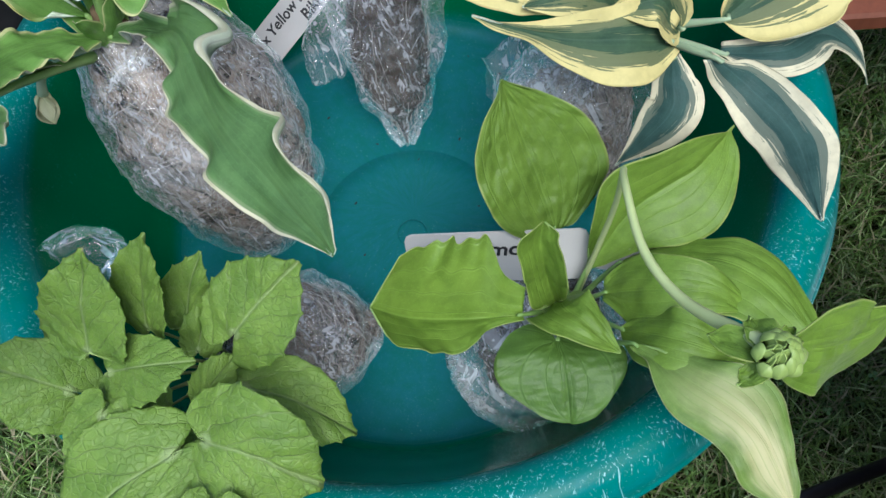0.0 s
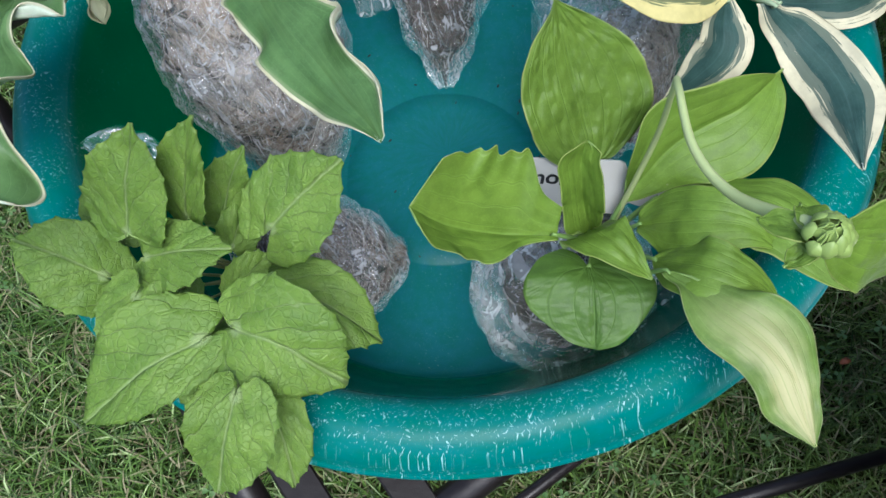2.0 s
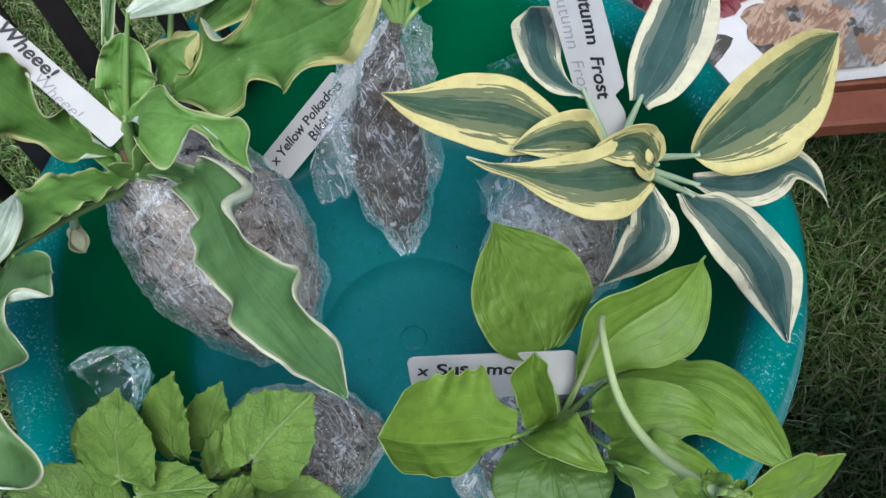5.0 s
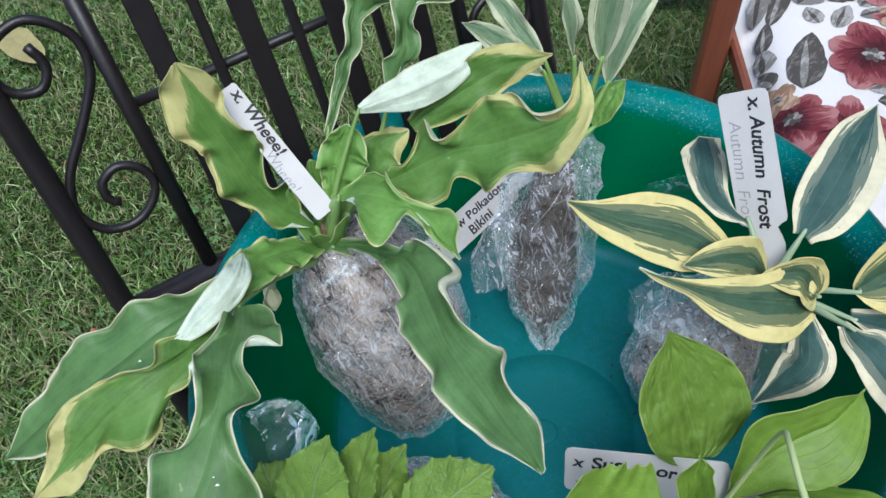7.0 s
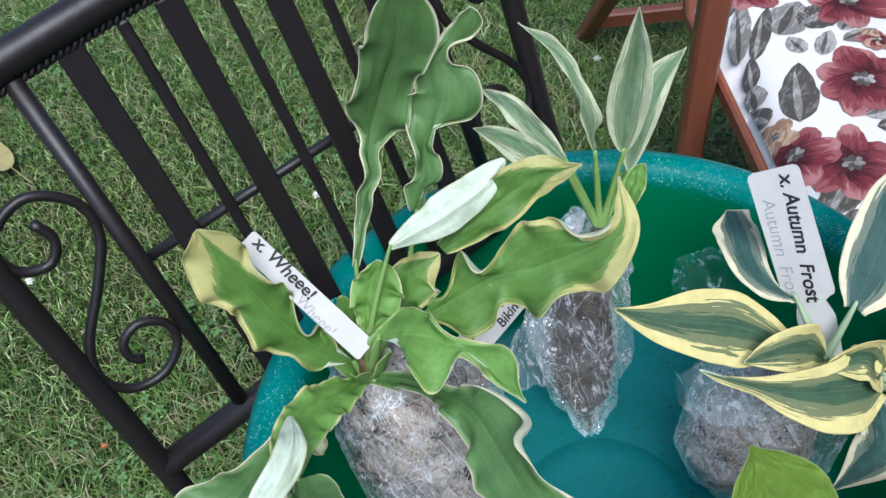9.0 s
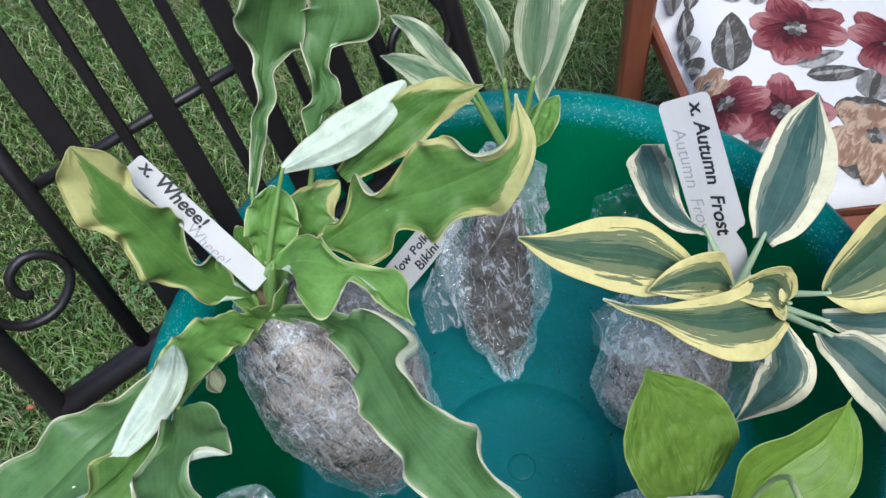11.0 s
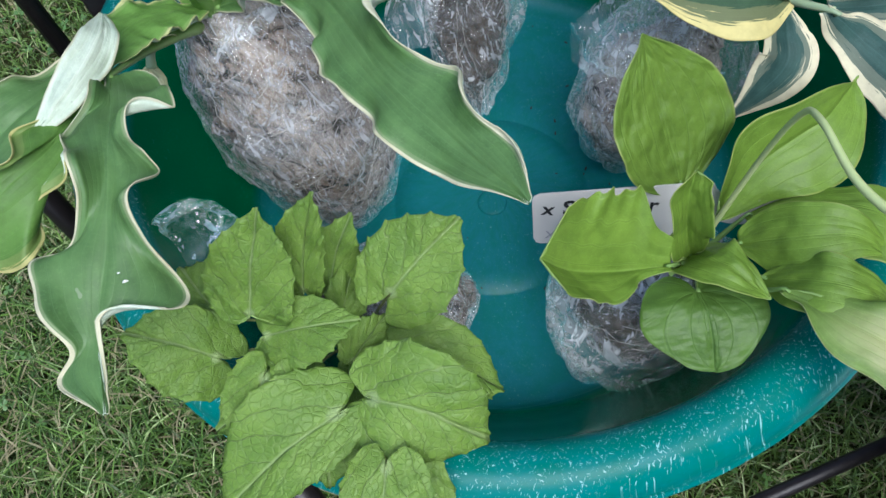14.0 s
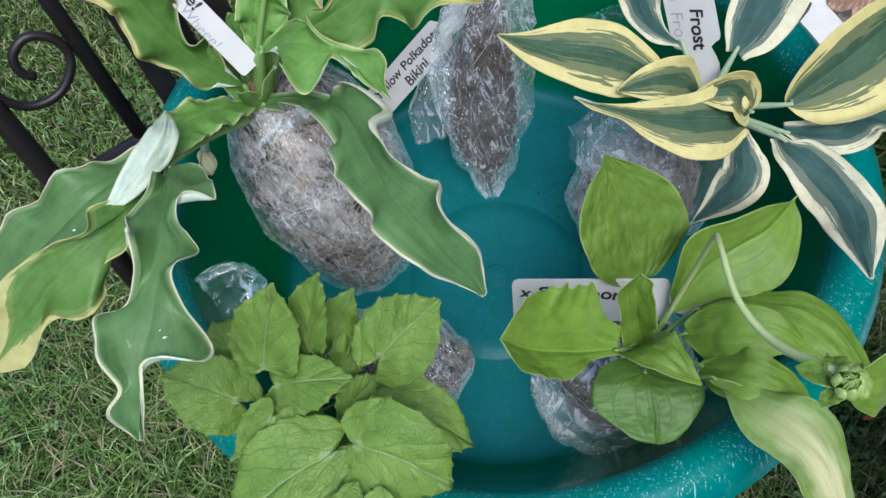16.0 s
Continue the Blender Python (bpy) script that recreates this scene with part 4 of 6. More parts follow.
def lawn(count, x0, x1, y0, y1, seed, coarse=1.0):
    rng = np.random.default_rng(seed)
    x, y = rng.uniform(x0, x1, count), rng.uniform(y0, y1, count)
    tall = rng.uniform(0.018, 0.052, count) * (0.75 + 0.5 * np.sin(3.1 * x + 1.3) * np.sin(2.7 * y))
    wide = rng.uniform(0.0006, 0.0016, count) * coarse
    way, lean = rng.uniform(0, 2 * np.pi, count), rng.uniform(0.2, 2.0, count)
    dx, dy = np.cos(way), np.sin(way)
    tw = way + rng.uniform(0.8, 2.2, count)
    sx, sy = np.cos(tw) * wide, np.sin(tw) * wide
    v = np.zeros((count, 7, 3))
    for k, (h, out, w) in enumerate(((-0.1, 0.0, 1.0), (0.5, 0.28, 1.0), (0.85, 0.72, 0.7))):
        cx, cy, cz = x + dx * tall * lean * out, y + dy * tall * lean * out, tall * h
        v[:, 2 * k] = np.stack([cx - sx * w, cy - sy * w, cz], 1)
        v[:, 2 * k + 1] = np.stack([cx + sx * w, cy + sy * w, cz], 1)
    droop = np.where(lean > 1.0, 0.8, 1.05)
    v[:, 6] = np.stack([x + dx * tall * lean * 1.15, y + dy * tall * lean * 1.15, tall * droop], 1)
    data = bpy.data.meshes.new("grass")
    base = (np.arange(count) * 7)[:, None]
    loops = np.hstack([base + [0, 1, 3, 2], base + [2, 3, 5, 4], base + [4, 5, 6]]).ravel()
    sizes = np.tile([4, 4, 3], count)
    data.vertices.add(count * 7)
    data.vertices.foreach_set("co", v.ravel())
    data.loops.add(len(loops))
    data.loops.foreach_set("vertex_index", loops.astype(np.int32))
    data.polygons.add(len(sizes))
    data.polygons.foreach_set("loop_start", np.r_[0, np.cumsum(sizes)[:-1]].astype(np.int32))
    data.materials.append(GRASS)
    data.update(calc_edges=True)
    return tagged(new("grass", data), "short green lawn grass with dry straw blades", "grass", kind="stuff")


lawn(270000, -1.75, 1.0, -0.75, 1.75, 4)
lawn(60000, -5.0, -1.75, -4.0, 5.0, 5, 3.0)
lawn(30000, -1.75, 1.0, 1.75, 5.0, 6, 3.0)
lawn(30000, -1.75, 1.0, -4.0, -0.75, 7, 3.0)


def clover_leaves(count, seed):
    """Small three-part clover leaves in loose patches."""
    rng = np.random.default_rng(seed)
    heart = np.array([(0, 0, 0), (0.30, 0.35, 0.06), (0.42, 0.75, 0.03), (0.22, 1.0, 0.0), (0, 0.88, -0.05), (-0.22, 1.0, 0.0), (-0.42, 0.75, 0.03), (-0.30, 0.35, 0.06)])
    vs, fs = [], []
    spots = rng.uniform((-1.6, -0.6), (0.6, 1.6), (40, 2))
    for _ in range(count):
        c = spots[rng.integers(len(spots))] + rng.normal(0, 0.07, 2)
        z, size, spin = rng.uniform(0.018, 0.042), rng.uniform(0.005, 0.009), rng.uniform(0, 6.28)
        tip = rng.normal(0, 0.25, 2)
        for k in range(3):
            g = spin + k * 2.094
            p = heart * size
            x, y = p[:, 0] * math.cos(g) - p[:, 1] * math.sin(g), p[:, 0] * math.sin(g) + p[:, 1] * math.cos(g)
            n = len(vs) * 8
            vs.append(np.stack([c[0] + x, c[1] + y, z + p[:, 2] + tip[0] * x + tip[1] * y], 1))
            fs += [(n, n + 1, n + 2, n + 3, n + 4), (n, n + 4, n + 5, n + 6, n + 7)]
    return tagged(mesh("clover", np.vstack(vs), fs, CLOVER), "small round green clover leaves among the grass", "clover", kind="stuff")


clover_leaves(1900, 12)

# ---- black iron chair that carries the basin ----
BACK_AT, ALONG, UP = np.array([-0.355, -0.041, 0.583]), np.array([0.7005, 0.7137, 0.0]), np.array([-0.2223, 0.2182, 0.9502])
AHEAD = np.array([0.7137, -0.7005, 0.0])


def on_back(x, y, out=0.0):
    return BACK_AT + ALONG * x + UP * y + np.cross(ALONG, UP) * out


def iron_chair():
    ob = thing("garden_chair", (-0.03, -0.05, 0), "black painted iron garden chair with slatted scrolled back", "chair")
    wide, high = 0.442, 0.322
    seat = 0.432
    low = (BACK_AT[2] - seat) / UP[2]
    for x in (0.0, wide):
        foot = on_back(x, -low) + np.array([-0.06, 0.06, -seat])
        tube("back_post", [foot, on_back(x, -low), on_back(x, 0.0), on_back(x, high - 0.02), on_back(x, high)], 0.0095, IRON, ob, n=30, sides=12)
    tube("top_rail", [on_back(-0.02, high - 0.004), on_back(0.06, high + 0.004), on_back(wide / 2, high + 0.012), on_back(wide - 0.06, high + 0.004), on_back(wide + 0.02, high - 0.004)], 0.012, IRON, ob, n=30, sides=14)
    rail = lambda x: high + 0.012 - 0.016 * ((x - wide / 2) / (wide / 2)) ** 2  # noqa: E731
    for turn in (0.0, math.pi):
        twist = [on_back(x, rail(x) - 0.0138 + 0.0019 * math.sin(620 * x + turn), 0.0019 * math.cos(620 * x + turn)) for x in np.linspace(0.02, wide - 0.02, 520)]
        tube("twisted_trim", twist, 0.0021, IRON, ob, "twisted iron rope trim", sides=6, curved=False)
    tube("lower_rail", [on_back(0, 0), on_back(wide, 0)], 0.011, IRON, ob, n=2, curved=False, sides=12)
    tube("middle_rail", [on_back(0.078, 0.162, -0.006), on_back(wide - 0.078, 0.162, -0.006)], 0.0042, IRON, ob, n=2, curved=False, sides=10)
    for x in (0.078, wide - 0.078):
        tube("upright", [on_back(x, 0), on_back(x, high - 0.006)], 0.0066, IRON, ob, n=2, curved=False, sides=12)
    for k in range(4):
        x = 0.1165 + 0.0697 * k
        bar("slat", on_back(x, 0.004), on_back(x, high - 0.006), ALONG, 0.0185, 0.004, IRON, ob, bevel=0.3)
    for k in range(3):
        x = 0.1535 + 0.068 * k
        bar("slat", on_back(x, 0.004), on_back(x, high - 0.006), ALONG, 0.0085, 0.006, IRON, ob, bevel=0.3)
    curl = [(0.036, 0.231), (0.041, 0.214), (0.030, 0.200), (0.012, 0.206), (0.006, 0.224), (0.017, 0.241), (0.043, 0.248), (0.066, 0.228), (0.066, 0.2), (0.045, 0.168), (0.016, 0.132), (0.007, 0.102), (0.020, 0.079), (0.045, 0.075), (0.066, 0.092), (0.066, 0.112), (0.050, 0.124), (0.034, 0.117), (0.032, 0.102), (0.039, 0.096)]
    tube("scroll", [on_back(x, y) for x, y in curl], 0.0038, IRON, ob, n=90, sides=8)
    tube("scroll", [on_back(wide - x, y) for x, y in curl], 0.0038, IRON, ob, n=90, sides=8)
    # seat frame, slats and front legs
    bl, br = on_back(0, -low), on_back(wide, -low)
    deep = 0.40
    fl, fr = bl + AHEAD * deep, br + AHEAD * deep
    tube("seat_rail", [bl, fl], 0.0125, IRON, ob, n=2, curved=False, sides=12)
    tube("seat_rail", [br, fr], 0.0125, IRON, ob, n=2, curved=False, sides=12)
    tube("seat_rail", [bl, br], 0.0125, IRON, ob, n=2, curved=False, sides=12)
    tube("seat_rail", [fl, fr], 0.0125, IRON, ob, n=2, curved=False, sides=12)
    for k in range(7):
        x = 0.035 + 0.062 * k
        a, b = bl + ALONG * x, bl + ALONG * x + AHEAD * deep
        bar("seat_slat", a + (0, 0, 0.008), b + (0, 0, 0.008), ALONG, 0.028, 0.005, IRON, ob, bevel=0.3)
    for p in (fl, fr):
        tube("front_leg", [p, p + AHEAD * 0.02 + (0, 0, -0.2), p + AHEAD * 0.03 + (0, 0, -0.43)], 0.0125, IRON, ob, n=12, sides=12)
    tube("stretcher", [fl + (0.01, -0.01, -0.26), fr + (0.01, -0.01, -0.26)], 0.007, IRON, ob, n=2, curved=False)
    return ob


iron_chair()

# ---- basin ----


def lathe(profile, sides=96):
    v, n = [], len(profile)
    for k in range(sides):
        g = 2 * math.pi * k / sides
        v += [(r * math.cos(g), r * math.sin(g), z) for r, z in profile]
    f = [(k * n + i, ((k + 1) % sides) * n + i, ((k + 1) % sides) * n + i + 1, k * n + i + 1) for k in range(sides) for i in range(n - 1)]
    return v, f


def plastic_basin():
    base = 0.446
    ob = thing("basin", (0, 0, base), "large round teal green plastic basin with scratched rolled rim", "basin")
    key = [(0.0005, 0.011), (0.06, 0.011), (0.0775, 0.011), (0.0795, 0.0088), (0.082, 0.0088), (0.14, 0.010), (0.178, 0.011), (0.187, 0.0125), (0.193, 0.018), (0.198, 0.027), (0.205, 0.040), (0.222, 0.09), (0.238, 0.145), (0.2435, 0.163), (0.2465, 0.170), (0.252, 0.1755), (0.260, 0.178), (0.269, 0.1765), (0.277, 0.171), (0.282, 0.163), (0.2835, 0.155), (0.284, 0.1545), (0.2855, 0.153), (0.2855, 0.1515), (0.281, 0.1515), (0.278, 0.160), (0.268, 0.169), (0.258, 0.170), (0.249, 0.163), (0.243, 0.145), (0.226, 0.09), (0.2, 0.012), (0.19, 0.004), (0.17, 0.0), (0.0005, 0.002)]
    fine = []
    for (r0, z0), (r1, z1) in zip(key, key[1:]):
        m = max(1, int(math.hypot(r1 - r0, z1 - z0) / 0.012))
        fine += [(r0 + (r1 - r0) * q / m, z0 + (z1 - z0) * q / m) for q in range(m)]
    fine.append(key[-1])
    v, f = lathe(fine, 160)
    v = np.array(v)
    # the moulded disc in the floor sits a little towards one side
    v[:, 1] -= 0.021 * np.clip((0.165 - np.hypot(v[:, 0], v[:, 1])) / 0.07, 0, 1)
    g = np.arctan2(v[:, 1], v[:, 0])
    v[:, :2] *= (1 + 0.004 * np.sin(2 * g + 0.6) * np.clip(v[:, 2] / 0.17, 0, 1))[:, None]
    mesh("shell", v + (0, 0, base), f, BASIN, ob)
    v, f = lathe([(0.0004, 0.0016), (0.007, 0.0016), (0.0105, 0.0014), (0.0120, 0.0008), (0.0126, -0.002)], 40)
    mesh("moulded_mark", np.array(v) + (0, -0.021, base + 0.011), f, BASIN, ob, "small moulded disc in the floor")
    return ob


plastic_basin()


def crumbs():
    rng = np.random.default_rng(8)
    bits = []
    for _ in range(46):
        g, r = rng.uniform(0, 2 * np.pi), 0.17 * math.sqrt(rng.uniform(0.02, 1))
        c = np.array([r * math.cos(g), r * math.sin(g), 0.4575])
        s = rng.uniform(0.0005, 0.0014)
        d = rng.uniform(0, np.pi)
        pts = np.array([c + np.array([math.cos(d), math.sin(d), 0]) * s * q for q in (-1.4, -0.5, 0.6, 1.3)])
        bits.append(tube_data(pts, [s * 0.3, s * 0.6, s * 0.55, s * 0.2], 5))
    v, f = merged(bits)
    tagged(mesh("soil_crumb", v, f, CRUMB), "dark soil crumbs on the basin floor", "soil", kind="stuff")


crumbs()

# ---- wavy hosta in the biggest bag ----
GROUP = "wrapped plants in the basin"
A0 = np.array([-0.180, 0.010, 0.650])
wavy = thing("hosta_plant", (-0.11, -0.02, 0.46), "green hosta with wavy cream-edged leaves in plastic-wrapped root ball", "plant", GROUP)
WAVY, WYEL, WYOU = (LEAF_WAVY, UNDER_PALE), (LEAF_WAVY_YELLOW, UNDER_PALE), (LEAF_WAVY_YOUNG, UNDER_PALE)


def wavy_leaf(*where, stalk_r=0.003, rows=80, hem=0.0038, **more):
    """A ruffled leaf with a rolled cream margin on a broad stalk."""
    where = list(where)
    where[6] = min(where[6] * 1.5, 0.0055)
    return leaf(wavy, *where, stalk_r=stalk_r * 1.3, rows=int(rows * 1.4), hem=hem, **more)


root_ball(wavy, [(-0.182, 0.030, 0.652), (-0.171, 0.026, 0.630), (-0.150, 0.012, 0.580), (-0.130, -0.005, 0.520), (-0.122, -0.018, 0.478), (-0.120, -0.022, 0.462)], (0.034, 0.055, 0.063, 0.062, 0.052, 0.032), 1)
film_sheet("plastic_flap", wavy, [(-0.181, -0.020, 0.652), (-0.176, -0.027, 0.644), (-0.136, 0.004, 0.655), (-0.140, 0.012, 0.664)], 3.0, 0.004, crumple=0.6)
tube("crown", [(-0.172, 0.02, 0.64), (-0.176, 0.015, 0.658), (-0.178, 0.012, 0.68)], (0.015, 0.011, 0.004), CROWN, wavy, n=10)
for dx, dy, high in ((-0.012, 0.004, 0.062), (0.006, 0.012, 0.075), (0.016, -0.004, 0.058), (0.002, -0.012, 0.045), (-0.006, 0.016, 0.070)):
    foot = A0 + np.array([dx * 0.5, dy * 0.5, 0.0])
    way = np.array([dx * 1.3, dy * 1.3, high])
    mid, turn = foot + way * 0.5, unit(np.cross(way, (dx, dy, 0.0))) * 0.0085
    leaf(wavy, WYOU, [foot, mid + (dx * 0.1, dy * 0.1, 0), foot + way], mid + turn, mid - turn, 0.4, 0.5, 0.0006, 2.0, -0.7, rows=30, cols=7, name="leaf_sheath", phase=dx * 70, label="pale green folded leaf base")
wavy_leaf(WYEL, [(-0.186, 0.012, 0.672), (-0.214, 0.009, 0.709), (-0.237, 0.013, 0.762), (-0.2545, 0.0185, 0.8195)], (-0.265, 0.003, 0.786), (-0.217, 0.022, 0.765), 0.62, 0.55, 0.008, 3.2, 0.1, phase=0.4, stalk=A0, rows=90, fold=0.9, rolls=((0, 0.49, 0.58, 2.6, 4), (1, 0.66, 0.76, 2.4, 4)), outline=(((0.15, 16), (0.26, 14), (0.36, 24), (0.49, 20), (0.59, 18), (0.64, 15), (0.71, 24), (0.81, 23), (0.91, 19), (0.97, 11)), ((0.15, 9), (0.29, 16), (0.38, 8), (0.50, 18), (0.62, 19), (0.75, 13), (0.84, 16), (0.92, 15), (0.97, 9))))
wavy_leaf(WAVY, [(-0.180, 0.055, 0.733), (-0.173, 0.085, 0.767), (-0.168, 0.100, 0.785), (-0.164, 0.115, 0.807), (-0.149, 0.120, 0.847), (-0.134, 0.118, 0.883), (-0.132, 0.115, 0.917)], (-0.182, 0.108, 0.825), (-0.135, 0.125, 0.830), 0.55, 0.8, 0.003, 3.6, 0.1, phase=1.0, stalk=A0, stalk_r=0.0022, rows=110, fold=0.8, outline=(((0.00, 2), (0.09, 2), (0.20, 3), (0.26, 5), (0.30, 2), (0.36, 5), (0.38, 8), (0.41, 4), (0.45, 8), (0.50, 17), (0.54, 20), (0.60, 20), (0.65, 18), (0.71, 18), (0.76, 22), (0.84, 20), (0.90, 18), (0.96, 11), (1.00, 0)), ((0.01, 2), (0.12, 4), (0.20, 5), (0.25, 2), (0.28, 7), (0.30, 8), (0.35, 5), (0.38, 3), (0.41, 8), (0.44, 16), (0.46, 22), (0.51, 20), (0.58, 20), (0.70, 20), (0.79, 23), (0.85, 23), (0.91, 20), (0.98, 12), (1.00, 0))))
wavy_leaf(WAVY, [(-0.139, 0.090, 0.751), (-0.129, 0.100, 0.775), (-0.130, 0.110, 0.792), (-0.122, 0.120, 0.809), (-0.115, 0.130, 0.824), (-0.117, 0.140, 0.841), (-0.109, 0.150, 0.854), (-0.095, 0.155, 0.872)], (-0.142, 0.116, 0.812), (-0.098, 0.128, 0.806), 0.5, 0.8, 0.003, 2.8, 0.1, phase=2.0, stalk=A0, stalk_r=0.0022, stalk_via=(-0.152, 0.05, 0.70), rows=110, fold=0.8, outline=(((0.00, 5), (0.05, 8), (0.10, 13), (0.14, 10), (0.15, 8), (0.25, 6), (0.31, 5), (0.38, 13), (0.39, 16), (0.41, 16), (0.45, 18), (0.45, 23), (0.49, 24), (0.51, 22), (0.58, 20), (0.68, 17), (0.70, 18), (0.73, 16), (0.75, 10), (0.79, 5), (0.84, 5), (0.89, 2), (0.95, 4), (1.00, 0)), ((0.03, 5), (0.11, 0), (0.19, 8), (0.20, 8), (0.26, 9), (0.33, 5), (0.38, 0), (0.44, 2), (0.48, 15), (0.50, 22), (0.55, 26), (0.59, 24), (0.60, 22), (0.64, 21), (0.66, 20), (0.71, 10), (0.76, 4), (0.80, 2), (0.83, 4), (0.88, 12), (0.98, 12), (1.00, 7), (1.00, 0))))
wavy_leaf(WAVY, [(-0.147, 0.044, 0.772), (-0.132, 0.057, 0.771), (-0.117, 0.069, 0.771), (-0.093, 0.092, 0.773), (-0.077, 0.111, 0.782)], (-0.120, 0.088, 0.788), (-0.098, 0.072, 0.750), 0.5, 0.6, 0.0008, 2.2, 0.05, phase=0.0, under=True, stalk=A0, stalk_r=0.0019, stalk_via=(-0.168, 0.025, 0.71), rows=70, fold=0.2, puff=0.0008, hem=0.002, curl=0.4, edges=((2, 5, 8, 11, 13, 14, 13.5, 12, 10, 7, 2), (2, 6, 9, 11, 13, 14, 14, 13, 11, 8, 2)))
wavy_leaf(WYEL, [(-0.121, 0.070, 0.735), (-0.100, 0.082, 0.748), (-0.080, 0.092, 0.760), (-0.055, 0.102, 0.774), (-0.026, 0.101, 0.788)], (-0.084, 0.112, 0.786), (-0.070, 0.084, 0.742), 0.5, 0.7, 0.003, 2.0, 0.1, phase=0.6, rows=84, fold=0.5, edges=((4, 8, 11, 13, 15, 17, 17, 14, 10, 5, 0), (4, 9, 13, 14, 14, 15, 15, 13, 10, 6, 0)))
wavy_leaf(WYEL, [(-0.128, 0.015, 0.732), (-0.082, 0.031, 0.756), (-0.044, 0.034, 0.771), (-0.005, 0.042, 0.795), (-0.004, 0.069, 0.812)], (-0.052, 0.052, 0.797), (-0.048, 0.016, 0.745), 0.52, 0.65, 0.011, 3.2, 0.15, phase=2.6, stalk=A0, stalk_r=0.0022, stalk_via=(-0.165, 0.012, 0.71), rows=90, fold=0.9, rolls=((0, 0.62, 0.96, 2.4, 10), (0, 0.25, 0.37, 2.2, 6)), outline=(((0.08, 11), (0.10, 4), (0.16, 8), (0.24, 22), (0.30, 26), (0.29, 17), (0.31, 8), (0.35, 10), (0.43, 24), (0.51, 30), (0.62, 26), (0.68, 19), (0.69, 8)), ((0.05, 6), (0.10, 23), (0.19, 27), (0.26, 24), (0.29, 16), (0.35, 16), (0.40, 27), (0.46, 28), (0.54, 19), (0.64, 28), (0.71, 25), (0.79, 16), (0.84, 10), (0.93, 5))))
wavy_leaf(WYOU, [(-0.158, 0.004, 0.722), (-0.126, -0.007, 0.749), (-0.091, -0.024, 0.757), (-0.055, -0.056, 0.761)], (-0.118, 0.012, 0.752), (-0.112, -0.046, 0.752), 0.42, 0.85, 0.008, 2.2, 0.1, phase=1.6, stalk=A0, rows=90, fold=0.9, rolls=((1, 0.56, 0.80, 2.2, 5),), outline=(((0.01, 7), (0.05, 21), (0.18, 22), (0.36, 14), (0.46, 5), (0.54, 4), (0.65, 12), (0.75, 16), (0.84, 13), (0.91, 6), (0.99, 0)), ((0.23, 7), (0.36, 20), (0.51, 31), (0.59, 28), (0.61, 16), (0.60, 5), (0.64, 0), (0.71, 0), (0.83, 4), (0.90, 2), (0.99, 0))))
wavy_leaf(WAVY, [(-0.172, 0.002, 0.666), (-0.148, -0.008, 0.688), (-0.118, -0.028, 0.714), (-0.086, -0.058, 0.746), (-0.051, -0.112, 0.761), (-0.014, -0.151, 0.766), (0.014, -0.180, 0.773)], (-0.073, -0.112, 0.742), (-0.014, -0.120, 0.786), 0.64, 0.62, 0.0036, 5.0, 0.12, phase=0.9, stalk=A0, stalk_r=0.0026, rows=120, fold=0.9, rolls=((0, 0.36, 0.64, 2.5, 8), (0, 0.74, 0.83, 2.2, 4), (0, 0.87, 0.96, 2.2, 4)), outline=(((0.02, 3), (0.1, 5), (0.2, 6), (0.33, 5), (0.42, 10), (0.49, 21), (0.57, 24), (0.62, 20), (0.68, 17), (0.74, 17), (0.78, 23), (0.82, 22), (0.86, 15), (0.9, 15), (0.94, 15), (0.98, 8)), ((0.02, 3), (0.1, 6), (0.2, 5), (0.33, 6), (0.39, 10), (0.46, 19), (0.52, 17), (0.57, 23), (0.63, 20), (0.7, 18), (0.78, 19), (0.84, 17), (0.9, 12), (0.94, 6))))
wavy_leaf(WYOU, [(-0.182, 0.000, 0.668), (-0.192, -0.022, 0.692), (-0.198, -0.048, 0.712), (-0.198, -0.078, 0.728), (-0.195, -0.100, 0.735)], (-0.214, -0.040, 0.710), (-0.178, -0.048, 0.702), 0.5, 0.5, 0.0012, 4.2, 0.1, phase=2.2, stalk=A0, edges=((6, 11, 15, 17, 18, 18, 17, 15, 11, 7, 3), (5, 9, 12, 13.5, 14, 15, 14, 14.5, 13, 9, 3)), rows=100, fold=0.5, hem=0.004, curl=0.55)
wavy_leaf(WAVY, [(-0.201, -0.060, 0.734), (-0.191, -0.084, 0.749), (-0.192, -0.106, 0.753), (-0.203, -0.124, 0.747), (-0.216, -0.138, 0.739)], (-0.203, -0.102, 0.757), (-0.184, -0.108, 0.749), 0.5, 0.6, 0.0016, 1.6, 0.1, phase=0.8, under=True, puff=0.001, rows=60, fold=0.3, hem=0.0025, curl=0.5, edges=((1, 4, 6, 7.5, 8, 8.5, 9, 8.5, 6, 3, 0), (1, 4, 6, 8, 9, 8.5, 7.5, 7.5, 6, 3, 0)))
wavy_leaf(WAVY, [(-0.190, -0.030, 0.680), (-0.205, -0.062, 0.706), (-0.216, -0.092, 0.724), (-0.228, -0.122, 0.735), (-0.260, -0.148, 0.717), (-0.302, -0.172, 0.684), (-0.344, -0.198, 0.648)], (-0.286, -0.122, 0.722), (-0.232, -0.168, 0.727), 0.62, 0.7, 0.0030, 4.4, 0.08, phase=0.3, stalk=(-0.184, -0.01, 0.660), stalk_r=0.002, rows=100, fold=0.5, edges=((3, 4, 5, 9, 17, 24, 27, 26, 29, 25, 22, 12, 0), (3, 4, 5, 8, 15, 21, 25, 28, 25, 24, 17, 9, 0)))
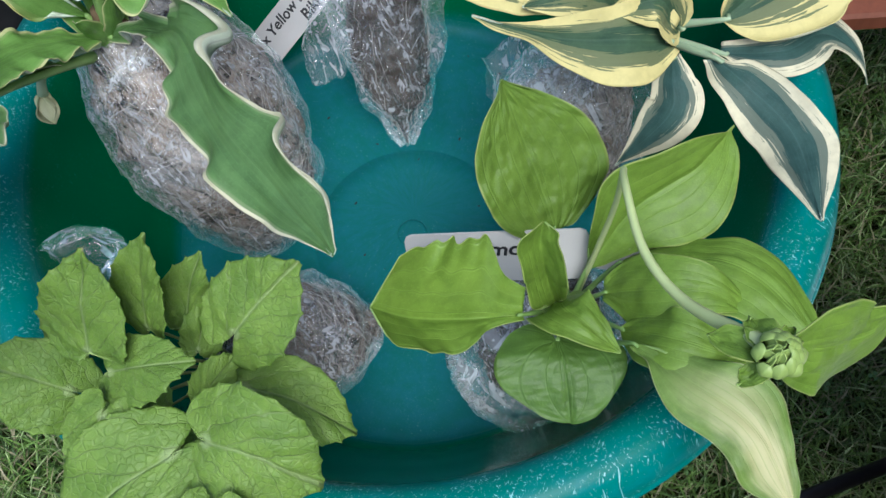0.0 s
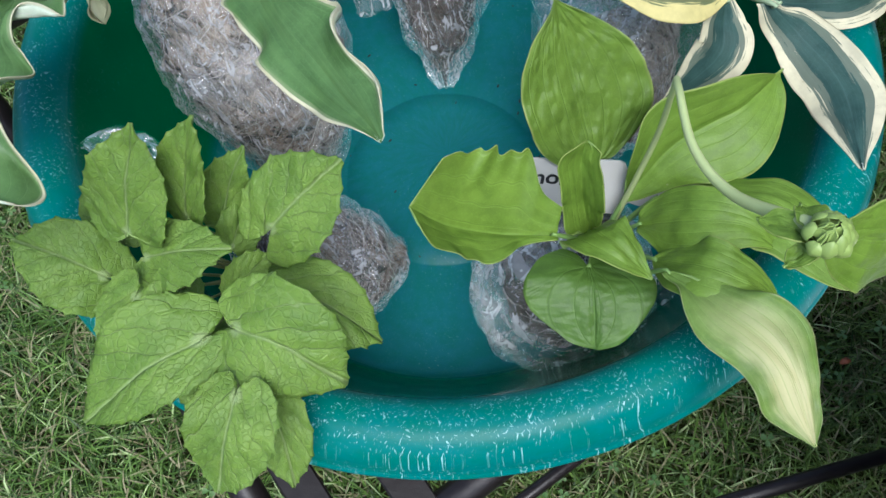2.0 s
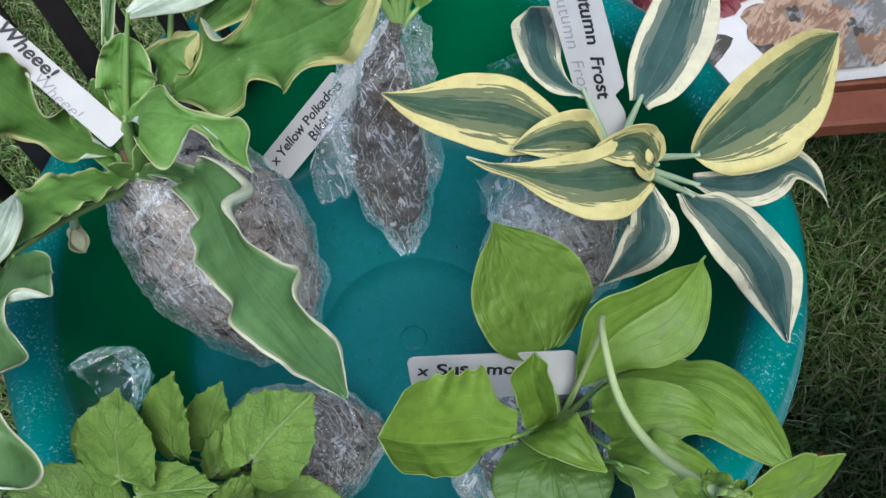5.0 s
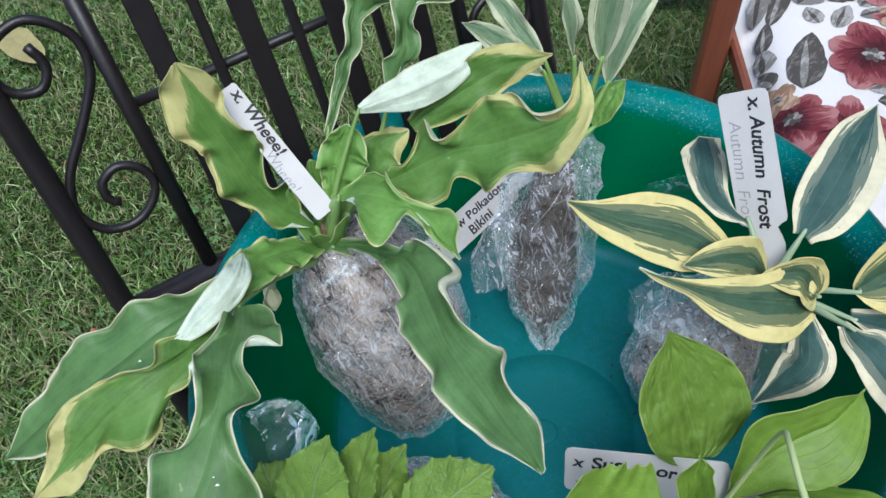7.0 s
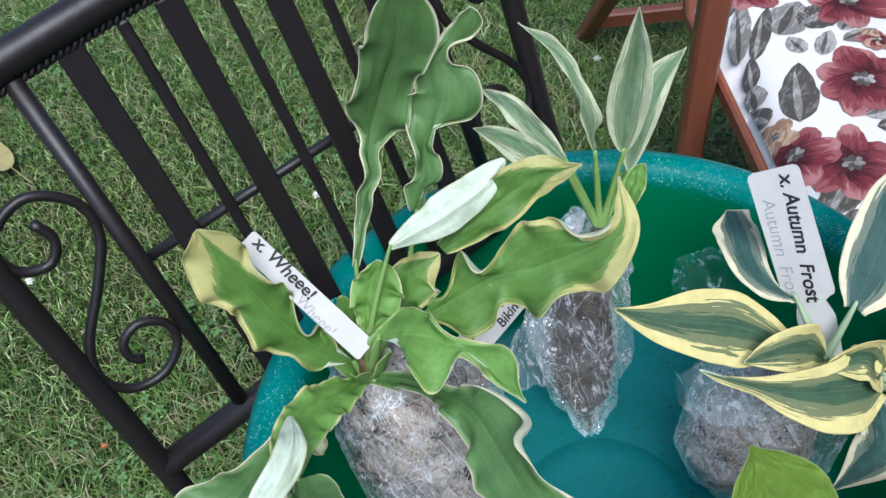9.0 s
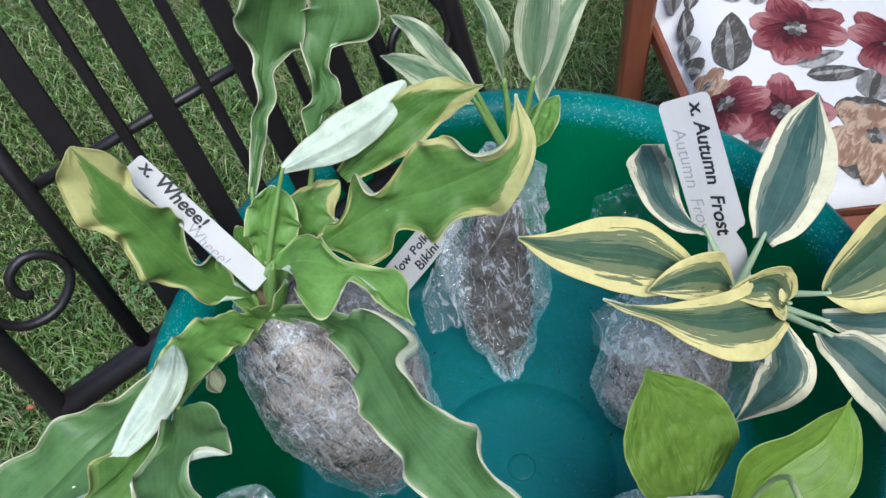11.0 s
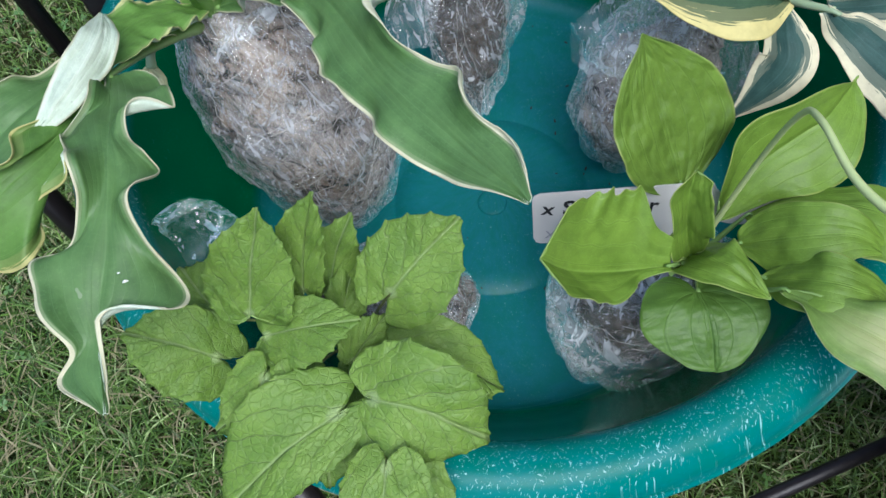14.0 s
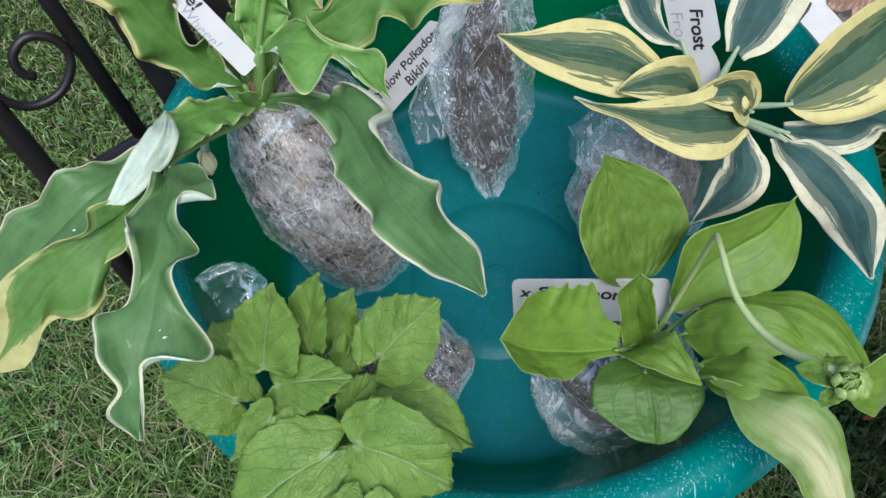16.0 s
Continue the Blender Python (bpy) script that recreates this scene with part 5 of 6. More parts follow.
wavy_leaf(WYEL, [(-0.196, -0.088, 0.722), (-0.203, -0.140, 0.741), (-0.232, -0.179, 0.736), (-0.278, -0.228, 0.695)], (-0.236, -0.148, 0.755), (-0.205, -0.185, 0.715), 0.5, 0.55, 0.006, 2.6, 0.05, phase=1.2, stalk=(-0.184, -0.01, 0.660), stalk_r=0.002, stalk_via=(-0.193, -0.045, 0.690), rows=90, fold=0.45, outline=(((0.35, 14), (0.45, 12), (0.53, 27), (0.65, 23), (0.71, 11), (0.86, 16), (0.95, 8)), ((0.26, 10), (0.35, 16), (0.40, 6), (0.49, 14), (0.61, 18), (0.71, 21))))
wavy_leaf(WAVY, [(-0.186, -0.100, 0.738), (-0.162, -0.151, 0.772), (-0.152, -0.200, 0.772), (-0.150, -0.236, 0.765), (-0.140, -0.268, 0.765)], (-0.182, -0.205, 0.772), (-0.122, -0.205, 0.768), 0.62, 0.5, 0.009, 3.4, 0.1, phase=2.9, stalk=(-0.183, -0.008, 0.660), stalk_r=0.002, stalk_via=(-0.192, -0.055, 0.698), rows=110, fold=0.6, outline=(((0.04, 18), (0.33, 27), (0.26, 12), (0.33, 6), (0.39, 7), (0.44, 16), (0.48, 21), (0.53, 16), (0.55, 10), (0.58, 10), (0.64, 15), (0.70, 26), (0.75, 33), (0.79, 28), (0.76, 14), (0.78, 2), (0.81, 0), (0.94, 0), (1.00, 3)), ((0.00, 2), (0.23, 8), (0.24, 22), (0.36, 18), (0.45, 11), (0.54, 8), (0.64, 18), (0.66, 29), (0.74, 24), (0.81, 16), (0.86, 7), (0.89, 19), (0.95, 10), (1.00, 0))))
wavy_leaf(WYOU, [(-0.172, 0.022, 0.70), (-0.168, 0.035, 0.73), (-0.158, 0.045, 0.755)], (-0.178, 0.035, 0.735), (-0.146, 0.038, 0.725), 0.55, 0.6, 0.006, 2.5, 0.2, phase=0.7, stalk=A0)
wavy_leaf(WYEL, [(-0.155, 0.035, 0.70), (-0.142, 0.052, 0.73), (-0.122, 0.066, 0.735)], (-0.150, 0.065, 0.725), (-0.125, 0.045, 0.712), 0.5, 0.7, 0.005, 2.0, 0.2, phase=1.7, stalk=A0)
for sx, sy, sz, size in (
    (-0.1390, -0.2190, 0.7740, 0.0011),
    (-0.1420, -0.2160, 0.7750, 0.0005),
    (-0.2320, -0.1470, 0.7350, 0.0010),
):
    flat = [(sx - size, sy - size * 0.4, sz), (sx, sy, sz + size * 0.5), (sx + size, sy + size * 0.4, sz)]
    tube("dried_spot", flat, (0.0002, size * 0.7, 0.0002), SPOT, wavy, "small white dried spot on the leaf", n=6, sides=6, flat=0.5)
bud = tube("withered_bud", [(-0.180, -0.002, 0.664), (-0.186, -0.016, 0.674), (-0.200, -0.025, 0.671), (-0.208, -0.030, 0.664), (-0.2095, -0.036, 0.656)], (0.0026, 0.0024, 0.0022, 0.0024, 0.0034), STALK_GREY, wavy, "cream drooping withered bud on a thin stalk", n=22)
for k in range(4):
    g = 0.6 + 1.57 * k
    out = np.array([math.cos(g), math.sin(g) * 0.8, 0.25 * math.sin(g)])
    foot, tip_at = np.array([-0.2095, -0.0350, 0.657]), np.array([-0.2060, -0.0460, 0.641])
    mid = (foot + tip_at) / 2 + out * 0.0062
    turn = unit(np.cross(out, tip_at - foot)) * 0.0055
    leaf(bud, (BUD_WHITE, BUD_WHITE), [foot, mid, tip_at + out * 0.0006], mid + turn, mid - turn, 0.42, 0.75, 0.0006, 1.5, -0.3, rows=16, cols=5, name="petal", puff=0.0003, phase=k)

# ---- white-edged hosta in the cone-shaped bag ----
B0 = np.array([-0.010, 0.150, 0.655])
polka = thing("hosta_plant", (-0.02, 0.09, 0.46), "small hosta with narrow white-edged leaves in cone-shaped plastic wrap", "plant", GROUP)
POLKA = (LEAF_POLKA, UNDER_PALE)
root_ball(polka, [(-0.012, 0.150, 0.662), (-0.018, 0.140, 0.64), (-0.026, 0.122, 0.59), (-0.023, 0.102, 0.535), (-0.017, 0.080, 0.49), (-0.013, 0.063, 0.461)], (0.022, 0.031, 0.040, 0.036, 0.024, 0.001), 2, (0.45, 0.7, 0.92, 1, 1), fibres=240, roots=ROOTS_NET, pleat=0.006)
film_sheet("plastic_flap", polka, [(-0.075, 0.10, 0.60), (-0.09, 0.075, 0.54), (-0.045, 0.06, 0.55), (-0.045, 0.10, 0.62)], 2.0)
leaf(polka, POLKA, [(0.004, 0.160, 0.735), (0.004, 0.170, 0.77), (0.008, 0.180, 0.81), (0.009, 0.185, 0.845)], (-0.008, 0.172, 0.79), (0.021, 0.172, 0.79), 0.42, 1.1, 0.001, 2, 0.3, stalk=B0)
leaf(polka, POLKA, [(0.010, 0.168, 0.705), (0.018, 0.188, 0.735), (0.032, 0.215, 0.757), (0.052, 0.250, 0.757)], (0.010, 0.205, 0.752), (0.030, 0.190, 0.740), 0.42, 1.2, 0.001, 2, 0.3, phase=1, stalk=B0)
leaf(polka, POLKA, [(-0.016, 0.158, 0.735), (-0.024, 0.162, 0.775), (-0.040, 0.178, 0.81), (-0.070, 0.190, 0.832)], (-0.034, 0.166, 0.795), (-0.025, 0.175, 0.795), 0.45, 1.1, 0.004, 2, 0.3, phase=2, stalk=B0)
leaf(polka, POLKA, [(-0.036, 0.150, 0.735), (-0.058, 0.165, 0.752), (-0.080, 0.185, 0.762), (-0.102, 0.205, 0.758)], (-0.066, 0.182, 0.764), (-0.069, 0.167, 0.747), 0.45, 0.9, 0.003, 2, 0.25, phase=0.5, stalk=B0)
leaf(polka, POLKA, [(-0.036, 0.146, 0.728), (-0.060, 0.155, 0.742), (-0.085, 0.170, 0.745), (-0.108, 0.180, 0.742)], (-0.068, 0.168, 0.748), (-0.068, 0.150, 0.730), 0.45, 1.0, 0.002, 2, 0.2, phase=1.5, stalk=B0)
leaf(polka, (LEAF_WAVY_YOUNG, UNDER_PALE), [(0.004, 0.160, 0.665), (0.012, 0.170, 0.685), (0.023, 0.182, 0.700)], (0.004, 0.180, 0.688), (0.020, 0.160, 0.680), 0.5, 0.9, 0.001, 2, 0.2, stalk=B0)

# ---- blue hosta with cream margins ----
C0 = np.array([0.150, 0.050, 0.635])
frost = thing("hosta_plant", (0.12, 0.05, 0.46), "blue-green hosta with broad cream leaf margins in wrapped root ball", "plant", GROUP)
FROST, FYEL = (LEAF_FROST, UNDER_PALE), (LEAF_FROST_YELLOW, UNDER_PALE)
root_ball(frost, [(0.150, 0.052, 0.635), (0.145, 0.052, 0.61), (0.135, 0.050, 0.57), (0.116, 0.042, 0.52), (0.105, 0.032, 0.48), (0.102, 0.028, 0.462)], (0.012, 0.034, 0.050, 0.056, 0.046, 0.020), 3, (0.5, 0.5, 0.8, 1, 1))
film_sheet("plastic_flap", frost, [(0.055, 0.07, 0.60), (0.055, 0.055, 0.54), (0.13, 0.02, 0.57), (0.12, 0.05, 0.62)], 3.0)
film_sheet("plastic_flap", frost, [(0.05, 0.165, 0.60), (0.06, 0.12, 0.58), (0.11, 0.11, 0.60), (0.10, 0.16, 0.62)], 5.0)
leaf(frost, FYEL, [(0.112, 0.034, 0.682), (0.078, 0.036, 0.700), (0.040, 0.033, 0.709), (-0.003, 0.038, 0.714)], (0.067, 0.062, 0.716), (0.066, 0.010, 0.695), 0.40, 1.0, 0.002, 1.5, 0.1, 0.25, stalk=C0, stalk_mat=STALK_GREY, edges=((6.7, 17.6, 23.3, 28.0, 27.4, 26.0, 22.1, 19.0, 15.0, 8.6, 0.0), (4.0, 12.9, 18.0, 22.7, 24.1, 22.8, 20.7, 15.6, 8.8, 4.4, 0.6)))
leaf(frost, FYEL, [(0.166, 0.008, 0.676), (0.138, -0.004, 0.691), (0.099, -0.008, 0.695), (0.052, 0.005, 0.695)], (0.120, 0.012, 0.708), (0.128, -0.027, 0.686), 0.34, 0.95, 0.002, 1.5, 0.1, 0.2, phase=1, stalk=C0, stalk_mat=STALK_GREY, edges=((4.0, 17.8, 25.3, 26.7, 25.3, 19.0, 12.5, 5.9, 5.0, 4.4, 0.0), (9.8, 28.0, 26.8, 19.6, 16.2, 13.6, 10.8, 6.5, 3.0, 0.2, 0.0)))
leaf(frost, FYEL, [(0.138, 0.028, 0.676), (0.125, 0.026, 0.692), (0.105, 0.018, 0.700), (0.080, 0.010, 0.698)], (0.122, 0.040, 0.700), (0.108, 0.008, 0.690), 0.4, 0.9, 0.003, 1.5, 0.35, phase=2, stalk=C0, stalk_mat=STALK_GREY)
leaf(frost, FYEL, [(0.172, 0.020, 0.672), (0.158, 0.018, 0.697), (0.145, 0.014, 0.700), (0.128, 0.008, 0.700)], (0.170, 0.030, 0.692), (0.150, 0.004, 0.692), 0.35, 0.9, 0.002, 1.5, 0.5, phase=0.4, stalk=C0, stalk_mat=STALK_GREY)
leaf(frost, FROST, [(0.164, 0.072, 0.672), (0.182, 0.108, 0.689), (0.196, 0.145, 0.702), (0.212, 0.185, 0.700)], (0.156, 0.122, 0.690), (0.222, 0.110, 0.690), 0.42, 0.85, 0.002, 1.5, 0.15, 0.1, phase=1.4, stalk=C0, stalk_mat=STALK_GREY, edges=((5, 15, 20, 22, 22.5, 21.5, 19.5, 16.5, 12, 6, 0.0), (7, 20, 25, 27.5, 28, 26.5, 23.5, 18.5, 11.5, 5, 0.0)))
leaf(frost, FROST, [(0.128, 0.080, 0.668), (0.100, 0.104, 0.672), (0.093, 0.138, 0.670), (0.088, 0.166, 0.662)], (0.085, 0.125, 0.672), (0.122, 0.138, 0.668), 0.55, 0.7, 0.002, 1.5, 0.1, phase=2.4, stalk=C0, stalk_mat=STALK_GREY, edges=((5.1, 11.1, 14.7, 15.1, 15.7, 17.2, 18.8, 18.0, 16.9, 7.5, 0.0), (0.3, 0.6, 3.9, 8.8, 13.7, 15.5, 15.8, 16.1, 16.4, 16.8, 17.2)))
leaf(frost, FYEL, [(0.196, 0.028, 0.672), (0.226, 0.048, 0.690), (0.258, 0.078, 0.700), (0.292, 0.115, 0.695)], (0.225, 0.070, 0.712), (0.262, 0.042, 0.674), 0.42, 0.9, 0.002, 1.5, 0.2, 0.0, phase=0.9, stalk=C0, stalk_mat=STALK_GREY, hem=0.001, rolls=((1, 0.0, 0.42, 2.6, 15),))
leaf(frost, FROST, [(0.200, 0.020, 0.652), (0.234, 0.016, 0.662), (0.261, 0.036, 0.655), (0.288, 0.034, 0.638), (0.300, 0.027, 0.618)], (0.250, 0.052, 0.660), (0.245, -0.002, 0.660), 0.42, 0.9, 0.002, 1.5, 0.05, phase=1.9, stalk=C0, stalk_mat=STALK_GREY, edges=((7.0, 8.0, 9.6, 11.5, 13.4, 16.7, 20.2, 17.4, 7.2, 2.8, 0.0), (0.0, 9.5, 13.9, 17.1, 17.2, 14.7, 11.9, 9.2, 7.8, 6.2, 0.0)))
leaf(frost, FROST, [(0.189, -0.004, 0.678), (0.213, -0.013, 0.663), (0.236, -0.042, 0.660), (0.244, -0.096, 0.664)], (0.215, -0.042, 0.642), (0.254, -0.022, 0.664), 0.52, 0.85, 0.003, 1.5, 0.05, 0.15, phase=2.9, stalk=C0, stalk_mat=STALK_GREY, edges=((1.5, 4.0, 14.8, 19.5, 17.9, 18.2, 20.9, 17.3, 12.4, 6.5, 0.0), (4.1, 11.9, 15.6, 19.9, 22.4, 21.4, 20.4, 16.7, 11.5, 6.3, 1.3)))
leaf(frost, FROST, [(0.168, 0.004, 0.668), (0.168, -0.010, 0.666), (0.168, -0.028, 0.655), (0.142, -0.043, 0.620)], (0.157, -0.006, 0.655), (0.188, -0.024, 0.660), 0.42, 0.8, 0.001, 1.5, 0.1, 0.1, phase=3.4, stalk=C0, stalk_mat=STALK_GREY, edges=((4, 10, 14, 17, 18, 17, 15, 11.5, 7.5, 3.5, 0), (4, 10, 14, 17, 19, 19, 16.5, 12, 7, 3, 0)))

# ---- lime green hosta with a flower stalk ----
D0 = np.array([0.118, -0.132, 0.605])
lime = thing("hosta_plant", (0.11, -0.12, 0.46), "lime green hosta with a bent flower stalk in wrapped root ball", "plant", GROUP)
LIME, DEEP, FADED = (LEAF_LIME, UNDER_GREEN), (LEAF_LIME_DEEP, UNDER_GREEN), (LEAF_FADED, UNDER_GREEN)
root_ball(lime, [(0.116, -0.130, 0.612), (0.112, -0.128, 0.59), (0.104, -0.124, 0.55), (0.102, -0.122, 0.51), (0.104, -0.122, 0.478), (0.106, -0.122, 0.462)], (0.016, 0.038, 0.049, 0.053, 0.054, 0.044), 4, (1, 0.9, 0.75, 0.75), fibres=260, roots=ROOTS_NET, film=FILM_LOOSE, pleat=0.0085)
film_sheet("plastic_flap", lime, [(0.155, -0.115, 0.53), (0.165, -0.14, 0.49), (0.215, -0.135, 0.51), (0.205, -0.115, 0.53)], 7.0, 0.006)
leaf(lime, DEEP, [(0.106, -0.102, 0.645), (0.095, -0.086, 0.672), (0.083, -0.071, 0.698), (0.072, -0.059, 0.724)], (0.062, -0.092, 0.692), (0.131, -0.066, 0.671), 0.45, 0.75, 0.0012, 3, 0.08, 0.15, phase=0.4, stalk=D0, stalk_r=0.0019, outline=(((0.02, 14), (0.10, 23), (0.22, 30), (0.41, 33), (0.56, 32), (0.70, 28), (0.84, 18), (0.94, 5)), ((0.01, 14), (0.08, 26), (0.18, 35), (0.30, 40), (0.47, 39), (0.64, 32.5), (0.80, 20), (0.93, 7))))
leaf(lime, LIME, [(0.124, -0.122, 0.640), (0.146, -0.098, 0.668), (0.177, -0.077, 0.679), (0.197, -0.050, 0.680)], (0.128, -0.094, 0.697), (0.190, -0.100, 0.672), 0.42, 0.7, 0.0015, 2, 0.05, 0.1, phase=1.4, stalk=D0, stalk_r=0.0019, outline=(((0.11, 9), (0.28, 21), (0.36, 30), (0.44, 32), (0.55, 28), (0.74, 20), (0.96, 0)), ((0.08, 7), (0.28, 20), (0.58, 34), (0.69, 28), (0.79, 21), (0.90, 10), (0.96, 0))))
leaf(lime, LIME, [(0.090, -0.164, 0.676), (0.062, -0.171, 0.684), (0.038, -0.178, 0.700), (0.022, -0.182, 0.722)], (0.066, -0.133, 0.715), (0.046, -0.205, 0.706), 0.45, 0.45, 0.002, 2.6, 0.12, phase=2.4, stalk=D0, stalk_r=0.0019, fold=0.3, hem=0.0014, curl=0.4, edges=((3, 3.5, 5, 8, 13, 18, 20, 18.5, 20, 18.5, 18.5, 19, 14), (13, 18, 24, 42, 38, 40, 35, 40, 35, 38, 32, 31, 22)))
leaf(lime, LIME, [(0.108, -0.147, 0.648), (0.102, -0.142, 0.668), (0.098, -0.138, 0.688), (0.096, -0.134, 0.702), (0.097, -0.130, 0.712)], (0.087, -0.144, 0.698), (0.108, -0.142, 0.698), 0.5, 0.45, 0.002, 2, 0.25, phase=0.9, stalk=D0, stalk_r=0.0019, outline=(((0.16, 12), (0.46, 12), (0.73, 12), (0.85, 14), (0.95, 12), (0.99, 4), (1.00, 0)), ((0.16, 8), (0.41, 12), (0.75, 12), (0.94, 8), (1.00, 9), (1.00, 4), (1.00, 0))))
leaf(lime, LIME, [(0.110, -0.144, 0.650), (0.110, -0.158, 0.676), (0.120, -0.168, 0.684), (0.138, -0.180, 0.676)], (0.098, -0.186, 0.684), (0.134, -0.156, 0.686), 0.5, 0.6, 0.002, 2, 0.1, phase=1.9, stalk=D0, stalk_r=0.0019, edges=((6, 11, 14, 15, 15, 14.5, 13, 11, 8, 4, 0), (12, 18, 20, 19.5, 18, 16, 14, 11.5, 8.5, 5, 0)))
heart_leaf(lime, (LEAF_LIME_SHADED, UNDER_GREEN), [(0.109, -0.169, 0.654), (0.112, -0.180, 0.656), (0.115, -0.193, 0.652), (0.118, -0.209, 0.641)], (0.035, 0.032), 0.30, 1.7, -0.02, 0.0012, 0.001, phase=2.9, fan=True, stalk=D0, stalk_r=0.0017, side=(-0.066, 0.004, 0.0))
leaf(lime, LIME, [(0.132, -0.140, 0.652), (0.155, -0.149, 0.684), (0.180, -0.150, 0.688), (0.204, -0.156, 0.672)], (0.158, -0.128, 0.690), (0.153, -0.171, 0.674), 0.38, 0.75, 0.0015, 2, 0.05, phase=0.2, stalk=D0, stalk_r=0.0019, edges=((4.5, 14.7, 17.9, 19.1, 18.3, 17.4, 14.4, 11.1, 9.3, 6.8, 0.0), (3.4, 9.0, 18.2, 21.5, 22.6, 20.5, 16.3, 11.6, 6.9, 2.4, 0.0)))
leaf(lime, LIME, [(0.140, -0.120, 0.645), (0.175, -0.125, 0.672), (0.205, -0.138, 0.682), (0.232, -0.172, 0.680)], (0.205, -0.116, 0.672), (0.176, -0.154, 0.674), 0.5, 0.7, 0.0015, 2, 0.05, phase=1.1, stalk=D0, stalk_r=0.0019)
leaf(lime, LIME, [(0.140, -0.162, 0.660), (0.158, -0.175, 0.690), (0.178, -0.180, 0.690), (0.198, -0.180, 0.675)], (0.166, -0.162, 0.692), (0.161, -0.194, 0.690), 0.45, 0.8, 0.0015, 2, 0.05, phase=2.1, stalk=D0, stalk_r=0.0019)
leaf(lime, FADED, [(0.143, -0.176, 0.680), (0.166, -0.195, 0.691), (0.195, -0.215, 0.690), (0.215, -0.248, 0.675)], (0.158, -0.214, 0.686), (0.209, -0.196, 0.694), 0.48, 0.85, 0.003, 2, 0.05, phase=3.1, stalk=D0, stalk_r=0.0019, stalk_via=(0.132, -0.158, 0.628), label="fading yellowish leaf with torn spots", outline=(((0.19, 8), (0.48, 20), (0.60, 20), (0.66, 16), (0.78, 10), (0.88, 7)), ((0.01, 4), (0.11, 3), (0.21, 12), (0.33, 18), (0.45, 18), (0.60, 18), (0.81, 18), (0.90, 11))))
scape = tube("flower_stalk", [(0.122, -0.125, 0.610), (0.130, -0.118, 0.70), (0.126, -0.132, 0.765), (0.123, -0.150, 0.790), (0.128, -0.182, 0.800), (0.139, -0.205, 0.812), (0.154, -0.226, 0.838)], (0.0016, 0.0016, 0.0015, 0.0014, 0.0015, 0.0018, 0.0024), SCAPE, lime, "pale bent flower stalk", n=50, sides=10)
BUD_AT = np.array([0.157, -0.230, 0.843])
for k in range(22):
    g, q = k * 2.4, (k + 1) / 22
    side = np.array([math.cos(g), math.sin(g), 0.0])
    r, h = 0.0014 + 0.0044 * q, 0.0055 * (1 - q * q)
    foot, top = BUD_AT + side * r * 0.45 - (0, 0, 0.006), BUD_AT + side * r + (0, 0, h)
    turn = np.cross(side, (0, 0, 1)) * (0.0017 + 0.0008 * q)
    mid = (foot + top) / 2 + side * 0.0022
    leaf(scape, (BUD, BUD), [foot, mid, top - side * 0.0012 * (1.3 - q)], mid + turn, mid - turn, 0.5, 0.55, 0.0002, 2, 0.35, rows=10, cols=4, name="flower_bud", puff=0.0, phase=k)
leaf(scape, (LEAF_LIME, UNDER_GREEN), [(0.158, -0.228, 0.836), (0.178, -0.222, 0.826), (0.192, -0.214, 0.815), (0.204, -0.204, 0.818)], (0.184, -0.208, 0.832), (0.190, -0.222, 0.795), 0.5, 0.8, 0.001, 2, 0.1, name="bract")

for dx, dy, dz, long in ((-0.015, 0.008, -0.007, 0.006), (-0.004, 0.013, -0.005, 0.006), (0.007, 0.010, -0.003, 0.004), (-0.008, -0.006, -0.006, 0.004)):
    way = np.array([dx, dy, dz])
    turn = unit(np.cross(way, (0, 0, 1))) * long * 0.85
    foot = BUD_AT - (0, 0, 0.006)
    mid = foot + way * 0.55 + (0, 0, 0.0025)
    leaf(scape, (LEAF_LIME, UNDER_GREEN), [foot, mid, foot + way * 1.05], mid + turn, mid - turn, 0.45, 0.8, 0.0008, 1.5, 0.2, rows=24, cols=6, name="bract", phase=dx * 90)

# ---- plant with toothed leaves ----
E0 = np.array([-0.075, -0.175, 0.575])
toothed = thing("bushy_plant", (-0.07, -0.14, 0.46), "bushy plant with light green spiny-toothed leaves in wrapped root ball", "plant", GROUP)
TOOTH = (LEAF_TOOTHED, UNDER_GREEN)
root_ball(toothed, [(-0.100, -0.150, 0.565), (-0.092, -0.146, 0.552), (-0.075, -0.138, 0.53), (-0.052, -0.130, 0.505), (-0.032, -0.120, 0.495), (-0.012, -0.112, 0.49)], (0.016, 0.034, 0.040, 0.040, 0.033, 0.010), 5, fibres=420, roots=ROOTS_GREY)
film_sheet("plastic_flap", toothed, [(-0.217, -0.122, 0.600), (-0.192, -0.106, 0.622), (-0.150, -0.114, 0.607), (-0.178, -0.144, 0.571)], 11.0, 0.022, crumple=0.35)


def toothed_leaf(rib, left, right, back=0.2, phase=0.0, cup=0.06, **more):
    """A heart-shaped leaf with spiny teeth; left and right are places on its two edges."""
    rib = [np.asarray(p, float) for p in rib]
    run = unit(rib[-1] - rib[0])
    off = [np.asarray(p, float) - rib[1] for p in (left, right)]
    off = [d - (d @ run) * run for d in off]
    long = np.linalg.norm(rib[-1] - rib[0])
    heart_leaf(toothed, TOOTH, rib, [np.linalg.norm(d) for d in off], back, 0.8, cup, 0.0018, 0.0018, max(8, int(long / 0.0056)), 0.0026, phase, side=off[0] - off[1], stalk=E0, stalk_r=0.0009, stalk_mat=STALK_RED, **more)


